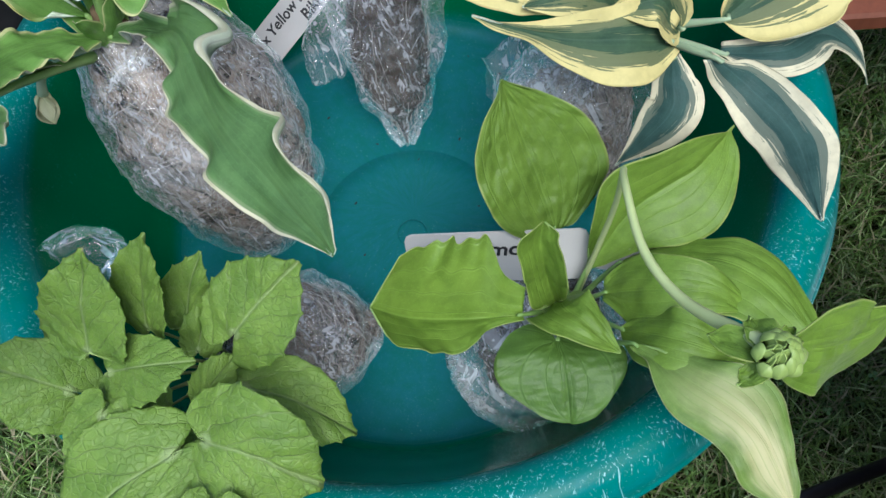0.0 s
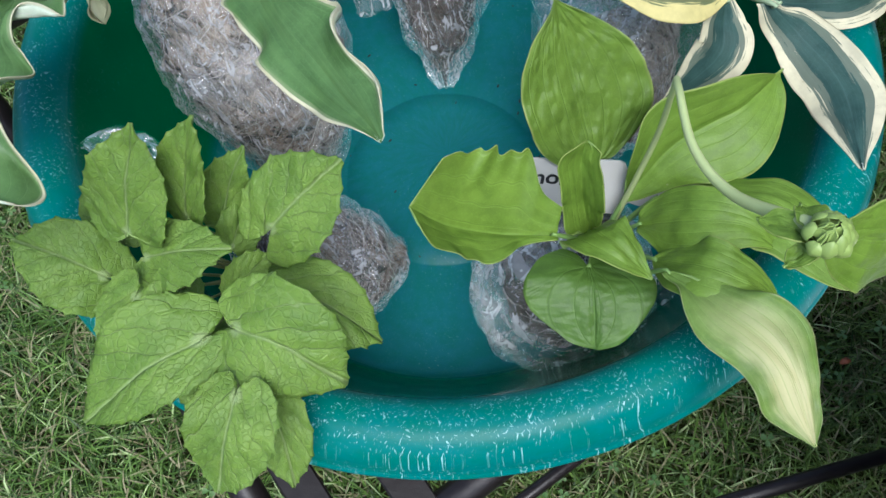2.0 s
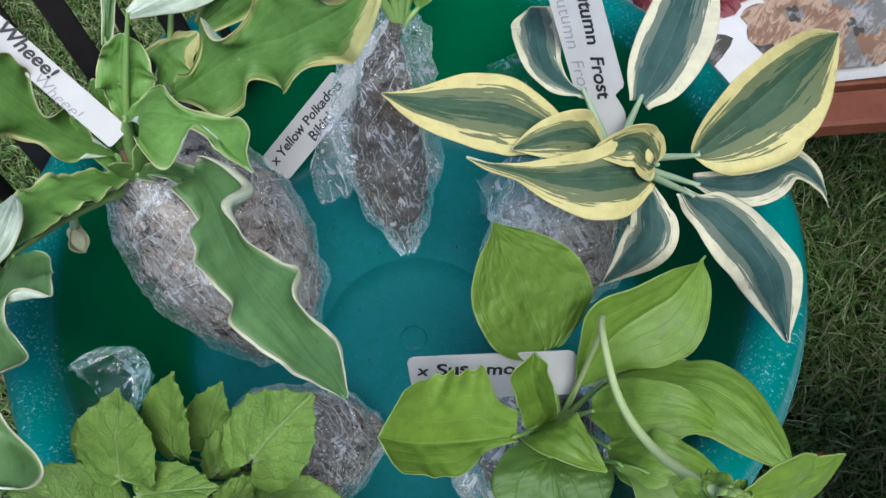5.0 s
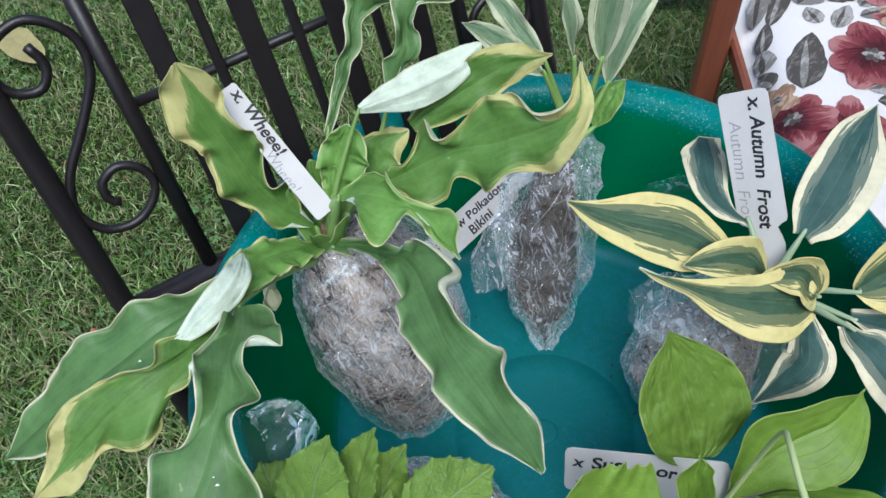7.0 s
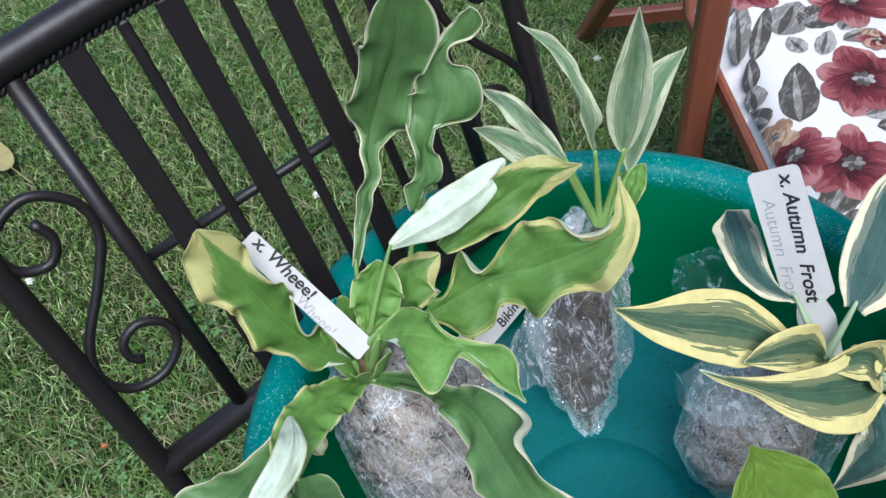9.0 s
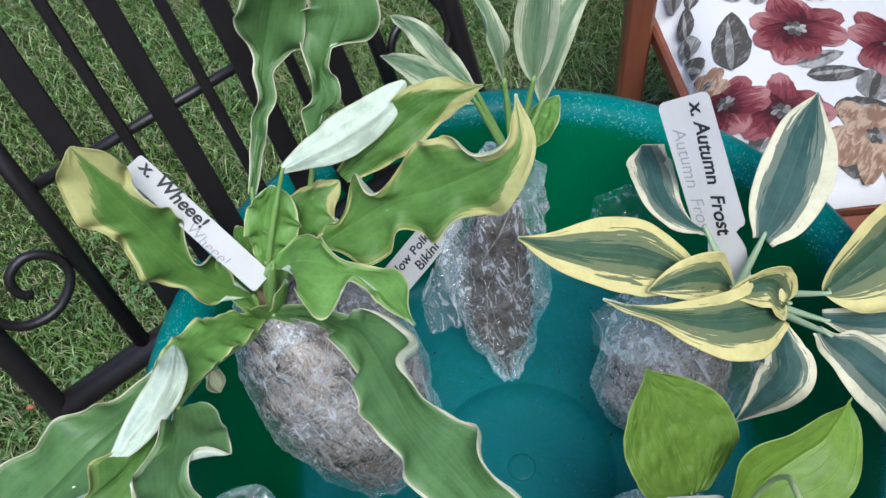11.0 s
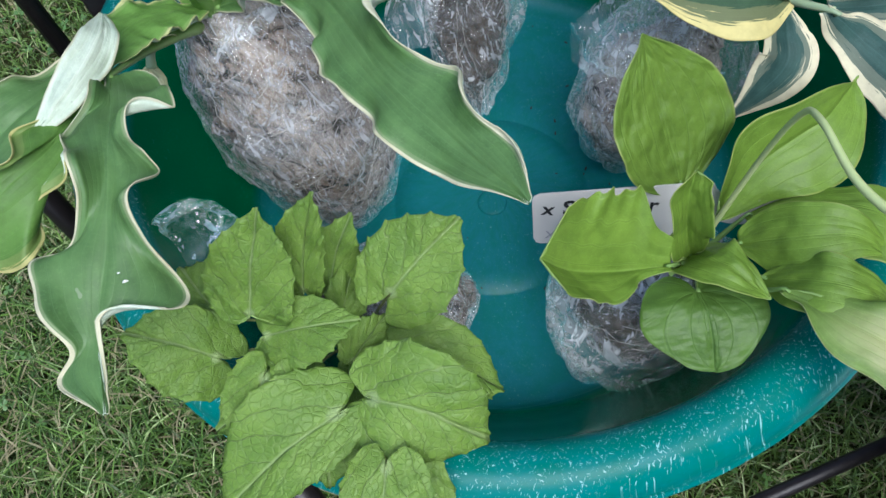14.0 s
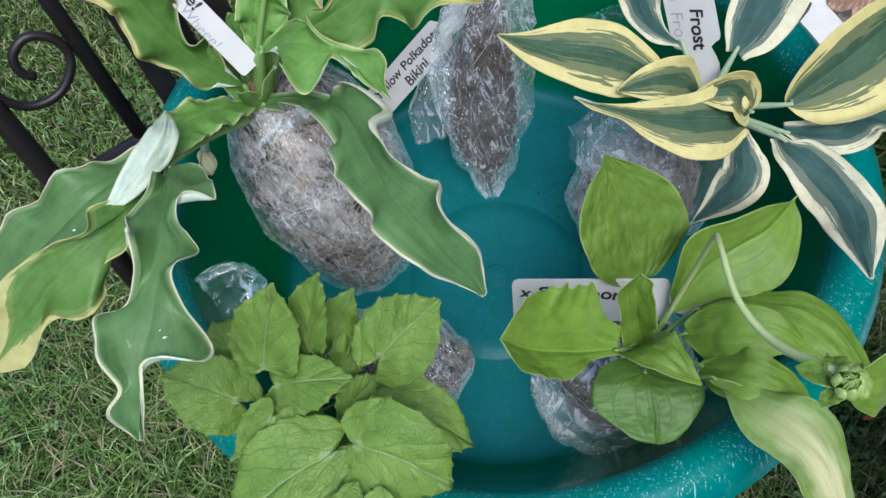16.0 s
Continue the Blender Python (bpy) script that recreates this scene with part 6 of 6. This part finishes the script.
toothed_leaf([(-0.048, -0.189, 0.69), (-0.033, -0.176, 0.706), (-0.015, -0.161, 0.719)], (-0.063, -0.172, 0.704), (-0.016, -0.193, 0.7), 0.3, 0)
toothed_leaf([(-0.112, -0.206, 0.7), (-0.107, -0.192, 0.726), (-0.101, -0.175, 0.75)], (-0.128, -0.189, 0.731), (-0.087, -0.198, 0.72), 0.12, 1)
toothed_leaf([(-0.09, -0.19, 0.692), (-0.087, -0.178, 0.716), (-0.08, -0.163, 0.742)], (-0.103, -0.177, 0.715), (-0.076, -0.179, 0.718), 0.14, 2)
toothed_leaf([(-0.084, -0.178, 0.66), (-0.078, -0.166, 0.684), (-0.069, -0.153, 0.702)], (-0.092, -0.168, 0.69), (-0.062, -0.166, 0.69), 0.14, 3)
toothed_leaf([(-0.108, -0.211, 0.684), (-0.086, -0.21, 0.697), (-0.059, -0.207, 0.703)], (-0.086, -0.195, 0.704), (-0.084, -0.228, 0.691), 0.12, 4)
toothed_leaf([(-0.138, -0.216, 0.66), (-0.156, -0.214, 0.674), (-0.181, -0.211, 0.68)], (-0.15, -0.24, 0.662), (-0.152, -0.194, 0.68), 0.3, 5)
toothed_leaf([(-0.106, -0.232, 0.684), (-0.111, -0.243, 0.676), (-0.117, -0.262, 0.66)], (-0.128, -0.24, 0.672), (-0.09, -0.248, 0.672), 0.3, 6)
toothed_leaf([(-0.07, -0.247, 0.68), (-0.093, -0.265, 0.678), (-0.124, -0.291, 0.656)], (-0.078, -0.277, 0.672), (-0.107, -0.237, 0.684), 0.2, 7)
toothed_leaf([(-0.053, -0.24, 0.685), (-0.028, -0.246, 0.69), (0.003, -0.254, 0.671)], (-0.024, -0.218, 0.701), (-0.038, -0.265, 0.672), 0.22, 8)
toothed_leaf([(-0.05, -0.206, 0.655), (-0.022, -0.211, 0.655), (0.01, -0.222, 0.64)], (-0.016, -0.192, 0.648), (-0.026, -0.234, 0.648), 0.2, 9)
toothed_leaf([(-0.044, -0.271, 0.686), (-0.045, -0.288, 0.682), (-0.05, -0.312, 0.655)], (-0.065, -0.29, 0.678), (-0.022, -0.288, 0.678), 0.18, 10)
toothed_leaf([(-0.04, -0.262, 0.655), (-0.028, -0.28, 0.648), (-0.02, -0.3, 0.63)], (-0.042, -0.288, 0.645), (-0.012, -0.276, 0.645), 0.2, 11)
toothed_leaf([(-0.142, -0.192, 0.65), (-0.155, -0.18, 0.656), (-0.17, -0.164, 0.652)], (-0.165, -0.188, 0.65), (-0.138, -0.17, 0.66), 0.2, 12)
toothed_leaf([(-0.076, -0.19, 0.66), (-0.073, -0.178, 0.668), (-0.07, -0.162, 0.668)], (-0.083, -0.178, 0.672), (-0.062, -0.176, 0.662), 0.15, 13)
toothed_leaf([(-0.068, -0.215, 0.66), (-0.06, -0.205, 0.668), (-0.052, -0.192, 0.668)], (-0.07, -0.2, 0.67), (-0.05, -0.208, 0.664), 0.15, 14)
toothed_leaf([(-0.098, -0.215, 0.655), (-0.095, -0.23, 0.662), (-0.086, -0.245, 0.66)], (-0.105, -0.235, 0.66), (-0.08, -0.228, 0.664), 0.2, 15)
toothed_leaf([(-0.1, -0.222, 0.64), (-0.12, -0.235, 0.645), (-0.14, -0.25, 0.638)], (-0.128, -0.215, 0.645), (-0.112, -0.255, 0.64), 0.2, 16)
toothed_leaf([(-0.072, -0.205, 0.64), (-0.052, -0.2, 0.642), (-0.03, -0.192, 0.636)], (-0.05, -0.182, 0.642), (-0.054, -0.22, 0.64), 0.2, 17)
toothed_leaf([(-0.085, -0.225, 0.636), (-0.082, -0.25, 0.64), (-0.078, -0.275, 0.632)], (-0.104, -0.246, 0.64), (-0.06, -0.246, 0.64), 0.2, 18)

# ---- plant tags ----


def plant_tag(label, head, side, length, wide, stem, words, whole=1.75):
    """A white plastic tag: head end's middle, its direction to the stem, the direction across it that letters point up to."""
    head, run = np.asarray(head, float), unit(stem)
    up = unit(np.asarray(side, float) - (np.asarray(side, float) @ run) * run)
    out = np.cross(run, up)
    if out @ (EYE_POINT - head) < 0:
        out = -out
    w, neck, c = wide / 2, wide * 0.17, wide * 0.12
    total = length * whole
    pts = [(0, -w + c), (c * 0.3, -w + c * 0.3), (c, -w), (length - c, -w), (length - c * 0.3, -w + c * 0.3), (length, -w + c), (length + wide * 0.08, -neck * 1.6), (length + wide * 0.28, -neck * 2.0), (length + wide * 0.45, -neck * 2.2), (total - wide * 0.5, -neck * 1.6), (total, 0)]
    if whole < 1.15:
        pts = pts[:6] + [(length, 0)]
    pts += [(x, -y) for x, y in reversed(pts[:-1])]
    pos = lambda x, y, z: head + run * x + up * y + out * z  # noqa: E731
    n = len(pts)
    v = [pos(x, y, 0.0006) for x, y in pts] + [pos(x, y, -0.0006) for x, y in pts]
    f = [tuple(range(n)), tuple(range(2 * n - 1, n - 1, -1))] + [(i, n + i, n + (i + 1) % n, (i + 1) % n) for i in range(n)]
    ob = mesh("plant_tag", v, f, TAG, None, smooth=False)
    tagged(ob, label, "plant tag", "plant tags")
    for text, x, y, size, mat, tilt in words:
        cu = bpy.data.curves.new("lettering", "FONT")
        cu.body, cu.size, cu.offset, cu.shear = text, size, size * (0.024 if mat is INK else -0.006), 0.12
        cu.space_character = 1.0
        tmp = new("lettering", cu)
        me = bpy.data.meshes.new_from_object(tmp.evaluated_get(bpy.context.evaluated_depsgraph_get()))
        bpy.data.objects.remove(tmp)
        q = np.zeros(len(me.vertices) * 3)
        me.vertices.foreach_get("co", q)
        q = q.reshape(-1, 3)
        # an unsteady hand
        q = np.array([[a + size * (0.05 * noise.noise(Vector((a / size * 0.9, b / size * 1.1, 3.0 + x * 90)))), b + size * (0.10 * noise.noise(Vector((a / size * 1.1, b / size * 0.7, 8.0 + x * 90))))] for a, b, _ in q])
        cs, sn = math.cos(radians(tilt)), math.sin(radians(tilt))
        q = np.stack([q[:, 0] * cs - q[:, 1] * sn, q[:, 0] * sn + q[:, 1] * cs], 1)
        me.vertices.foreach_set("co", np.array([pos(x + a, y + b, 0.0010) for a, b in q]).ravel())
        me.materials.clear()
        me.materials.append(mat)
        me.update()
        part = new("lettering", me)
        part.parent = ob
        part["label"] = "black handwritten lettering" if mat is INK else "faded pencil lettering"
    return ob


plant_tag("white plastic tag, black handwriting, stuck beside wavy hosta", (-0.2465, 0.047, 0.773), (0.3, 0.9, 0.2), 0.112, 0.0175, (0.070, -0.038, -0.066), [("x. Wheee!", 0.005, 0.001, 0.0128, INK, -3), ("Wheee!", 0.052, -0.0085, 0.0105, PENCIL, -2)], 1.12)
plant_tag("white plastic tag, black handwriting, stuck beside blue hosta", (0.1065, 0.1465, 0.733), (0.4, 0.1, 0.5), 0.100, 0.036, (0.033, -0.060, -0.072), [("x. Autumn  Frost", 0.005, 0.0040, 0.0140, INK, -4), ("Autumn  Frost", 0.020, -0.0125, 0.0135, PENCIL, -2)])
plant_tag("white plastic tag, black handwriting, leaning beside cone-shaped bag", (-0.130, 0.104, 0.525), (-0.6, 0.3, 0.5), 0.100, 0.030, (0.062, 0.062, 0.045), [("x Yellow Polkadots", 0.004, 0.001, 0.0118, INK, 0), ("Bikini", 0.042, -0.011, 0.0125, INK, 0)])
plant_tag("white plastic tag, black handwriting, lying behind lime leaves", (0.0235, -0.120, 0.633), (0.0, 0.4, 0.9), 0.102, 0.037, (0.100, 0.008, 0.006), [("x", 0.005, 0.004, 0.0125, INK, -4), ("Sus", 0.0165, 0.003, 0.0150, INK, 1), ("mor", 0.047, 0.002, 0.0135, INK, -2), ("x", 0.006, -0.0145, 0.013, PENCIL, 0)])

# ---- wooden chair with the flowered cushion ----


def wooden_chair():
    ob = thing("wooden_chair", (0.42, 0.55, 0), "red-brown wooden folding garden chair with flowered cushion on it", "chair")
    fl, bl = np.array([0.246, 0.262, 0.40]), np.array([0.138, 0.745, 0.40])
    wd = unit((0.99, 0.13, 0))
    width = 0.52
    bar("side_rail", bl, fl, wd, 0.036, 0.026, WOOD, ob)
    bar("side_rail", bl + wd * width, fl + wd * width, wd, 0.036, 0.026, WOOD, ob)
    bar("front_rail", fl - wd * 0.01, fl + wd * (width + 0.01), (0, 1, 0), 0.044, 0.024, WOOD, ob)
    bar("back_rail", bl, bl + wd * width, (0, 1, 0), 0.044, 0.024, WOOD, ob)
    for k in range(7):
        q = (k + 0.8) / 7.6
        bar("seat_slat", fl * (1 - q) + bl * q + (0, 0, 0.002), fl * (1 - q) + bl * q + wd * width + (0, 0, 0.002), (0, 1, 0), 0.042, 0.014, WOOD, ob)
    for s in (0, 1):
        p = np.array([0.132, 0.60, 0]) + wd * (width + 0.06) * s
        bar("front_leg", p, p + (0, 0, 0.78), wd, 0.036, 0.030, WOOD, ob)
        q = np.array([-0.025, 1.19, 0.004]) + wd * (width + 0.25) * s
        bar("rear_leg", q, np.array([0.10, 0.88, 0.50]) + wd * (width + 0.06) * s, wd, 0.034, 0.026, WOOD, ob)
        bar("back_post", bl + wd * width * s, bl + wd * width * s + (-0.06, 0.30, 0.55), wd, 0.036, 0.026, WOOD, ob)
    bar("stretcher", (0.0, 1.16, 0.075), (0.75, 1.25, 0.075), (0, 0, 1), 0.034, 0.022, WOOD, ob)
    for k in range(4):
        z = 0.12 + 0.11 * k
        bar("back_slat", bl + (-0.06 * z / 0.55, 0.30 * z / 0.55, z), bl + wd * width + (-0.06 * z / 0.55, 0.30 * z / 0.55, z), (0, 0.3, 1), 0.05, 0.014, WOOD, ob)
    return ob


wooden_chair()

CU, CV, CAT = np.array([0.985, 0.17, 0.0]), np.array([-0.215, 0.977, 0.0]), np.array([0.231, 0.285, 0.0])
CW, CL = 0.485, 0.50


def cushion_top(u, v):
    """The cushion's upper side, u across and v from front to back, both from 0 to 1."""
    e = (1 - abs(2 * u - 1) ** 7) * (1 - abs(2 * v - 1) ** 9)
    z = 0.413 + 0.055 * max(e, 0) ** 0.45 + 0.004 * noise.noise(Vector((u * 4, v * 4, 2)))
    return CAT + CU * CW * u + CV * CL * v + np.array([0, 0, z])


def flowered_cushion():
    ob = thing("seat_cushion", CAT + CU * CW / 2 + CV * CL / 2 + np.array([0, 0, 0.413]), "padded white seat cushion with dark red and grey printed flowers", "cushion")
    n = 34
    top = [cushion_top(i / (n - 1), j / (n - 1)) for i in range(n) for j in range(n)]
    low = [np.array([p[0], p[1], 0.4135]) for p in top]
    f = [(i * n + j, (i + 1) * n + j, (i + 1) * n + j + 1, i * n + j + 1) for i in range(n - 1) for j in range(n - 1)]
    edge = [i * n for i in range(n)] + [(n - 1) * n + j for j in range(1, n)] + [i * n + n - 1 for i in range(n - 2, -1, -1)] + list(range(n - 2, 0, -1))
    faces = f + [tuple(n * n + q for q in reversed(t)) for t in f] + [(edge[(k + 1) % len(edge)], edge[k], n * n + edge[k], n * n + edge[(k + 1) % len(edge)]) for k in range(len(edge))]
    mesh("padding", np.vstack([top, low]), faces, CLOTH, ob)
    rng = np.random.default_rng(21)

    def blot(name, mat, u, v, long, wide, way, lift=0.0008, tip=0.8, label=""):
        """One printed petal or leaf, laid on the cloth."""
        rows, cols, pts, flat = 12, 6, [], []
        for i in range(rows + 1):
            s = i / rows
            w = wide * (math.sin(math.pi * min(1, s ** 0.8)) ** tip) * (1 + 0.05 * rng.normal())
            for c in np.linspace(-1, 1, cols + 1):
                a, b = s * long, c * w
                uu, vv = u + (a * math.cos(way) - b * math.sin(way)) / CW, v + (a * math.sin(way) + b * math.cos(way)) / CL
                p = cushion_top(min(max(uu, 0.004), 0.996), min(max(vv, 0.004), 0.996))
                pts.append(p + (0, 0, lift))
                flat.append((c * 0.5 + 0.5, s))
        m = cols + 1
        fs = [(i * m + j, i * m + j + 1, (i + 1) * m + j + 1, (i + 1) * m + j) for i in range(rows) for j in range(cols)]
        return mesh(name, pts, fs, mat, ob, label, flat)

    def flower(u, v, size, spin, petals=(PRINT_RED, PRINT_PINK), count=8):
        for k in range(count):
            g = spin + k * 2 * math.pi / count + rng.normal(0, 0.15)
            blot("printed_petal", petals[k % 2], u, v, size * rng.uniform(0.85, 1.15), size * rng.uniform(0.30, 0.40), g, 0.0012 + 0.0001 * k, 0.42)
        for k in range(7):
            blot("printed_centre", PRINT_PALE if k % 3 == 0 else PRINT_GREY, u, v, size * 0.22, size * 0.07, spin + k * 0.9, 0.0024 + 0.0001 * k, 0.5)

    def sprig(u, v, long, wide, way, tone):
        blot("printed_leaf", PRINT_PALE if tone else PRINT_GREY, u, v, long, wide, way, 0.0008, 0.7)
        blot("printed_leaf", PRINT_GREY if tone else PRINT_PALE, u, v, long * 0.85, wide * 0.22, way + 0.06, 0.0011, 0.8)

    for u, v, size, spin in ((0.262, 0.457, 0.062, 0.2), (0.036, 0.276, 0.044, 0.9), (0.135, 0.206, 0.056, 0.5), (0.46, 0.36, 0.058, 0.1), (0.345, 0.75, 0.056, 0.6), (0.13, 0.88, 0.050, 0.3), (0.74, 0.55, 0.060, 0.0), (0.60, 0.84, 0.055, 0.4), (0.88, 0.86, 0.05, 0.8), (0.86, 0.22, 0.055, 1.0)):
        flower(u, v, size, spin)
    flower(0.30, 0.10, 0.050, 0.4, (PRINT_TAN, PRINT_TAN))
    flower(0.42, 0.06, 0.046, 1.0, (PRINT_TAN, PRINT_PALE))
    flower(0.02, 0.35, 0.024, 0.4, (PRINT_TAN, PRINT_TAN))
    flower(0.35, 0.585, 0.024, 0.4, (PRINT_TAN, PRINT_PINK))
    for u, v, long, wide, way, tone in ((0.075, 0.36, 0.10, 0.021, 1.25, 0), (0.02, 0.40, 0.034, 0.012, 1.9, 0), (0.012, 0.46, 0.036, 0.013, 1.4, 1), (0.02, 0.52, 0.05, 0.009, 1.3, 0), (0.165, 0.58, 0.034, 0.013, 1.8, 1), (0.20, 0.56, 0.05, 0.012, 1.0, 1), (0.13, 0.66, 0.075, 0.027, 0.9, 1), (0.19, 0.68, 0.075, 0.024, 0.4, 0), (0.02, 0.62, 0.11, 0.013, 1.25, 1), (0.05, 0.60, 0.10, 0.012, 1.1, 0), (0.02, 0.78, 0.09, 0.02, 1.2, 0), (0.27, 0.60, 0.05, 0.010, 0.3, 1), (0.28, 0.64, 0.05, 0.012, 0.7, 1), (0.22, 0.345, 0.06, 0.014, 0.15, 1), (0.23, 0.305, 0.065, 0.014, -0.1, 0), (0.33, 0.20, 0.07, 0.02, 0.9, 1), (0.24, 0.17, 0.06, 0.022, 0.1, 0), (0.20, 0.05, 0.06, 0.024, 0.4, 0), (0.05, 0.10, 0.05, 0.02, 0.8, 0), (0.02, 0.04, 0.07, 0.018, 0.2, 0), (0.50, 0.22, 0.07, 0.018, 0.4, 0), (0.55, 0.64, 0.09, 0.02, 2.3, 1), (0.62, 0.42, 0.08, 0.02, 0.9, 0), (0.80, 0.72, 0.08, 0.02, 0.1, 1), (0.42, 0.82, 0.08, 0.02, 1.2, 0), (0.70, 0.16, 0.07, 0.02, 1.4, 1), (0.60, 0.05, 0.07, 0.02, 0.4, 0), (0.25, 0.90, 0.07, 0.018, 0.2, 0), (0.90, 0.42, 0.06, 0.018, 1.2, 0)):
        sprig(u, v, long, wide, way, tone)
    return ob


flowered_cushion()

# ---- second chair with a white cushion ----


def dark_chair():
    ob = thing("metal_chair", (0.62, -0.16, 0), "dark metal-framed garden chair with a white cushion on it", "chair")
    a, b = np.array([0.367, -0.30, 0.42]), np.array([0.436, 0.02, 0.42])
    wd = np.array([0.973, -0.232, 0])
    bar("seat_rail", a, b, wd, 0.014, 0.03, IRON, ob, bevel=0.3)
    bar("seat_rail", a + wd * 0.46, b + wd * 0.46, wd, 0.022, 0.03, IRON, ob, bevel=0.3)
    bar("cross_rail", a, a + wd * 0.46, (0, 1, 0), 0.02, 0.024, IRON, ob, bevel=0.3)
    bar("cross_rail", b, b + wd * 0.46, (0, 1, 0), 0.02, 0.024, IRON, ob, bevel=0.3)
    for p in (a + wd * 0.24, b + wd * 0.24, a + wd * 0.46, b + wd * 0.46):
        bar("leg", p, p * (1, 1, 0) + (0, 0, 0.0), wd, 0.02, 0.02, IRON, ob, bevel=0.3)
    tube("brace", [(0.15, -0.275, 0.20), (0.60, -0.065, 0.20)], 0.0075, IRON, ob, n=2, curved=False, sides=10)
    return ob


dark_chair()


def white_cushion():
    at, u, v = np.array([0.358, -0.30, 0.436]), np.array([0.973, -0.232, 0.0]), np.array([0.232, 0.973, 0.0])
    ob = thing("seat_cushion", at + u * 0.22 + v * 0.2, "plain white padded seat cushion on dark chair", "cushion")
    n, pts = 22, []
    for i in range(n):
        for j in range(n):
            x, y = i / (n - 1), j / (n - 1)
            e = max((1 - abs(2 * x - 1) ** 8) * (1 - abs(2 * y - 1) ** 8), 0) ** 0.45
            pts.append(at + u * (0.44 * x + 0.006 * math.sin(y * 9)) + v * 0.345 * y + (0, 0, 0.002 + 0.036 * e + 0.003 * noise.noise(Vector((x * 5, y * 5, 7)))))
    low = [p * (1, 1, 0) + (0, 0, 0.4365) for p in pts]
    f = [(i * n + j, (i + 1) * n + j, (i + 1) * n + j + 1, i * n + j + 1) for i in range(n - 1) for j in range(n - 1)]
    edge = [i * n for i in range(n)] + [(n - 1) * n + j for j in range(1, n)] + [i * n + n - 1 for i in range(n - 2, -1, -1)] + list(range(n - 2, 0, -1))
    faces = f + [tuple(n * n + q for q in reversed(t)) for t in f] + [(edge[(k + 1) % len(edge)], edge[k], n * n + edge[k], n * n + edge[(k + 1) % len(edge)]) for k in range(len(edge))]
    mesh("padding", np.vstack([pts, low]), faces, CLOTH_WHITE, ob)
    return ob


white_cushion()

# ---- small things on the lawn ----


def clover_flower(x, y, z=0.035):
    ob = thing("clover_flower", (x, y, 0), "small white clover flower head in the grass", "flower", "clover flowers in the lawn")
    tube("stem", [(x, y, 0.0), (x + 0.004, y, z * 0.6), (x, y, z)], 0.0009, STALK, ob, n=8, sides=6)
    rng = np.random.default_rng(int(abs(x * 1000)))
    bits = []
    for k in range(34):
        d = unit(rng.normal(size=3) + (0, 0, 0.4))
        c = np.array([x, y, z])
        bits.append(tube_data(np.array([c, c + d * 0.005, c + d * 0.0085]), [0.0008, 0.0017, 0.0004], 5))
    v, f = merged(bits)
    mesh("petals", v, f, CLOVER_WHITE, ob)


for cx, cy in ((0.006, 1.085), (-0.522, 0.71), (-1.035, 0.497), (0.03, 1.32), (-0.30, 1.21)):
    clover_flower(cx, cy)

fallen = thing("fallen_leaf", (-1.285, 0.82, 0.03), "yellow dry fallen leaf lying on the grass", "leaf")
leaf(fallen, (DEAD_LEAF, DEAD_LEAF), [(-1.195, 0.772, 0.045), (-1.275, 0.815, 0.048), (-1.385, 0.875, 0.042)], (-1.300, 0.868, 0.050), (-1.270, 0.772, 0.046), 0.42, 0.6, 0.005, 2, 0.1, stalk=(-1.135, 0.735, 0.04), stalk_r=0.0016, stalk_mat=DEAD_LEAF, name="blade")

for bx, by in ((0.49, 0.018), (-0.764, 0.185)):
    v, f = tube_data(spline([(bx - 0.006, by, 0.03), (bx, by + 0.003, 0.036), (bx + 0.007, by + 0.004, 0.031)], 6), [0.0008, 0.003, 0.004, 0.0043, 0.0036, 0.002, 0.0008], 7)
    tagged(mesh("fallen_berry", v, f, BERRY), "rusty orange shrivelled berry on the grass", "berry", "berries on the lawn")
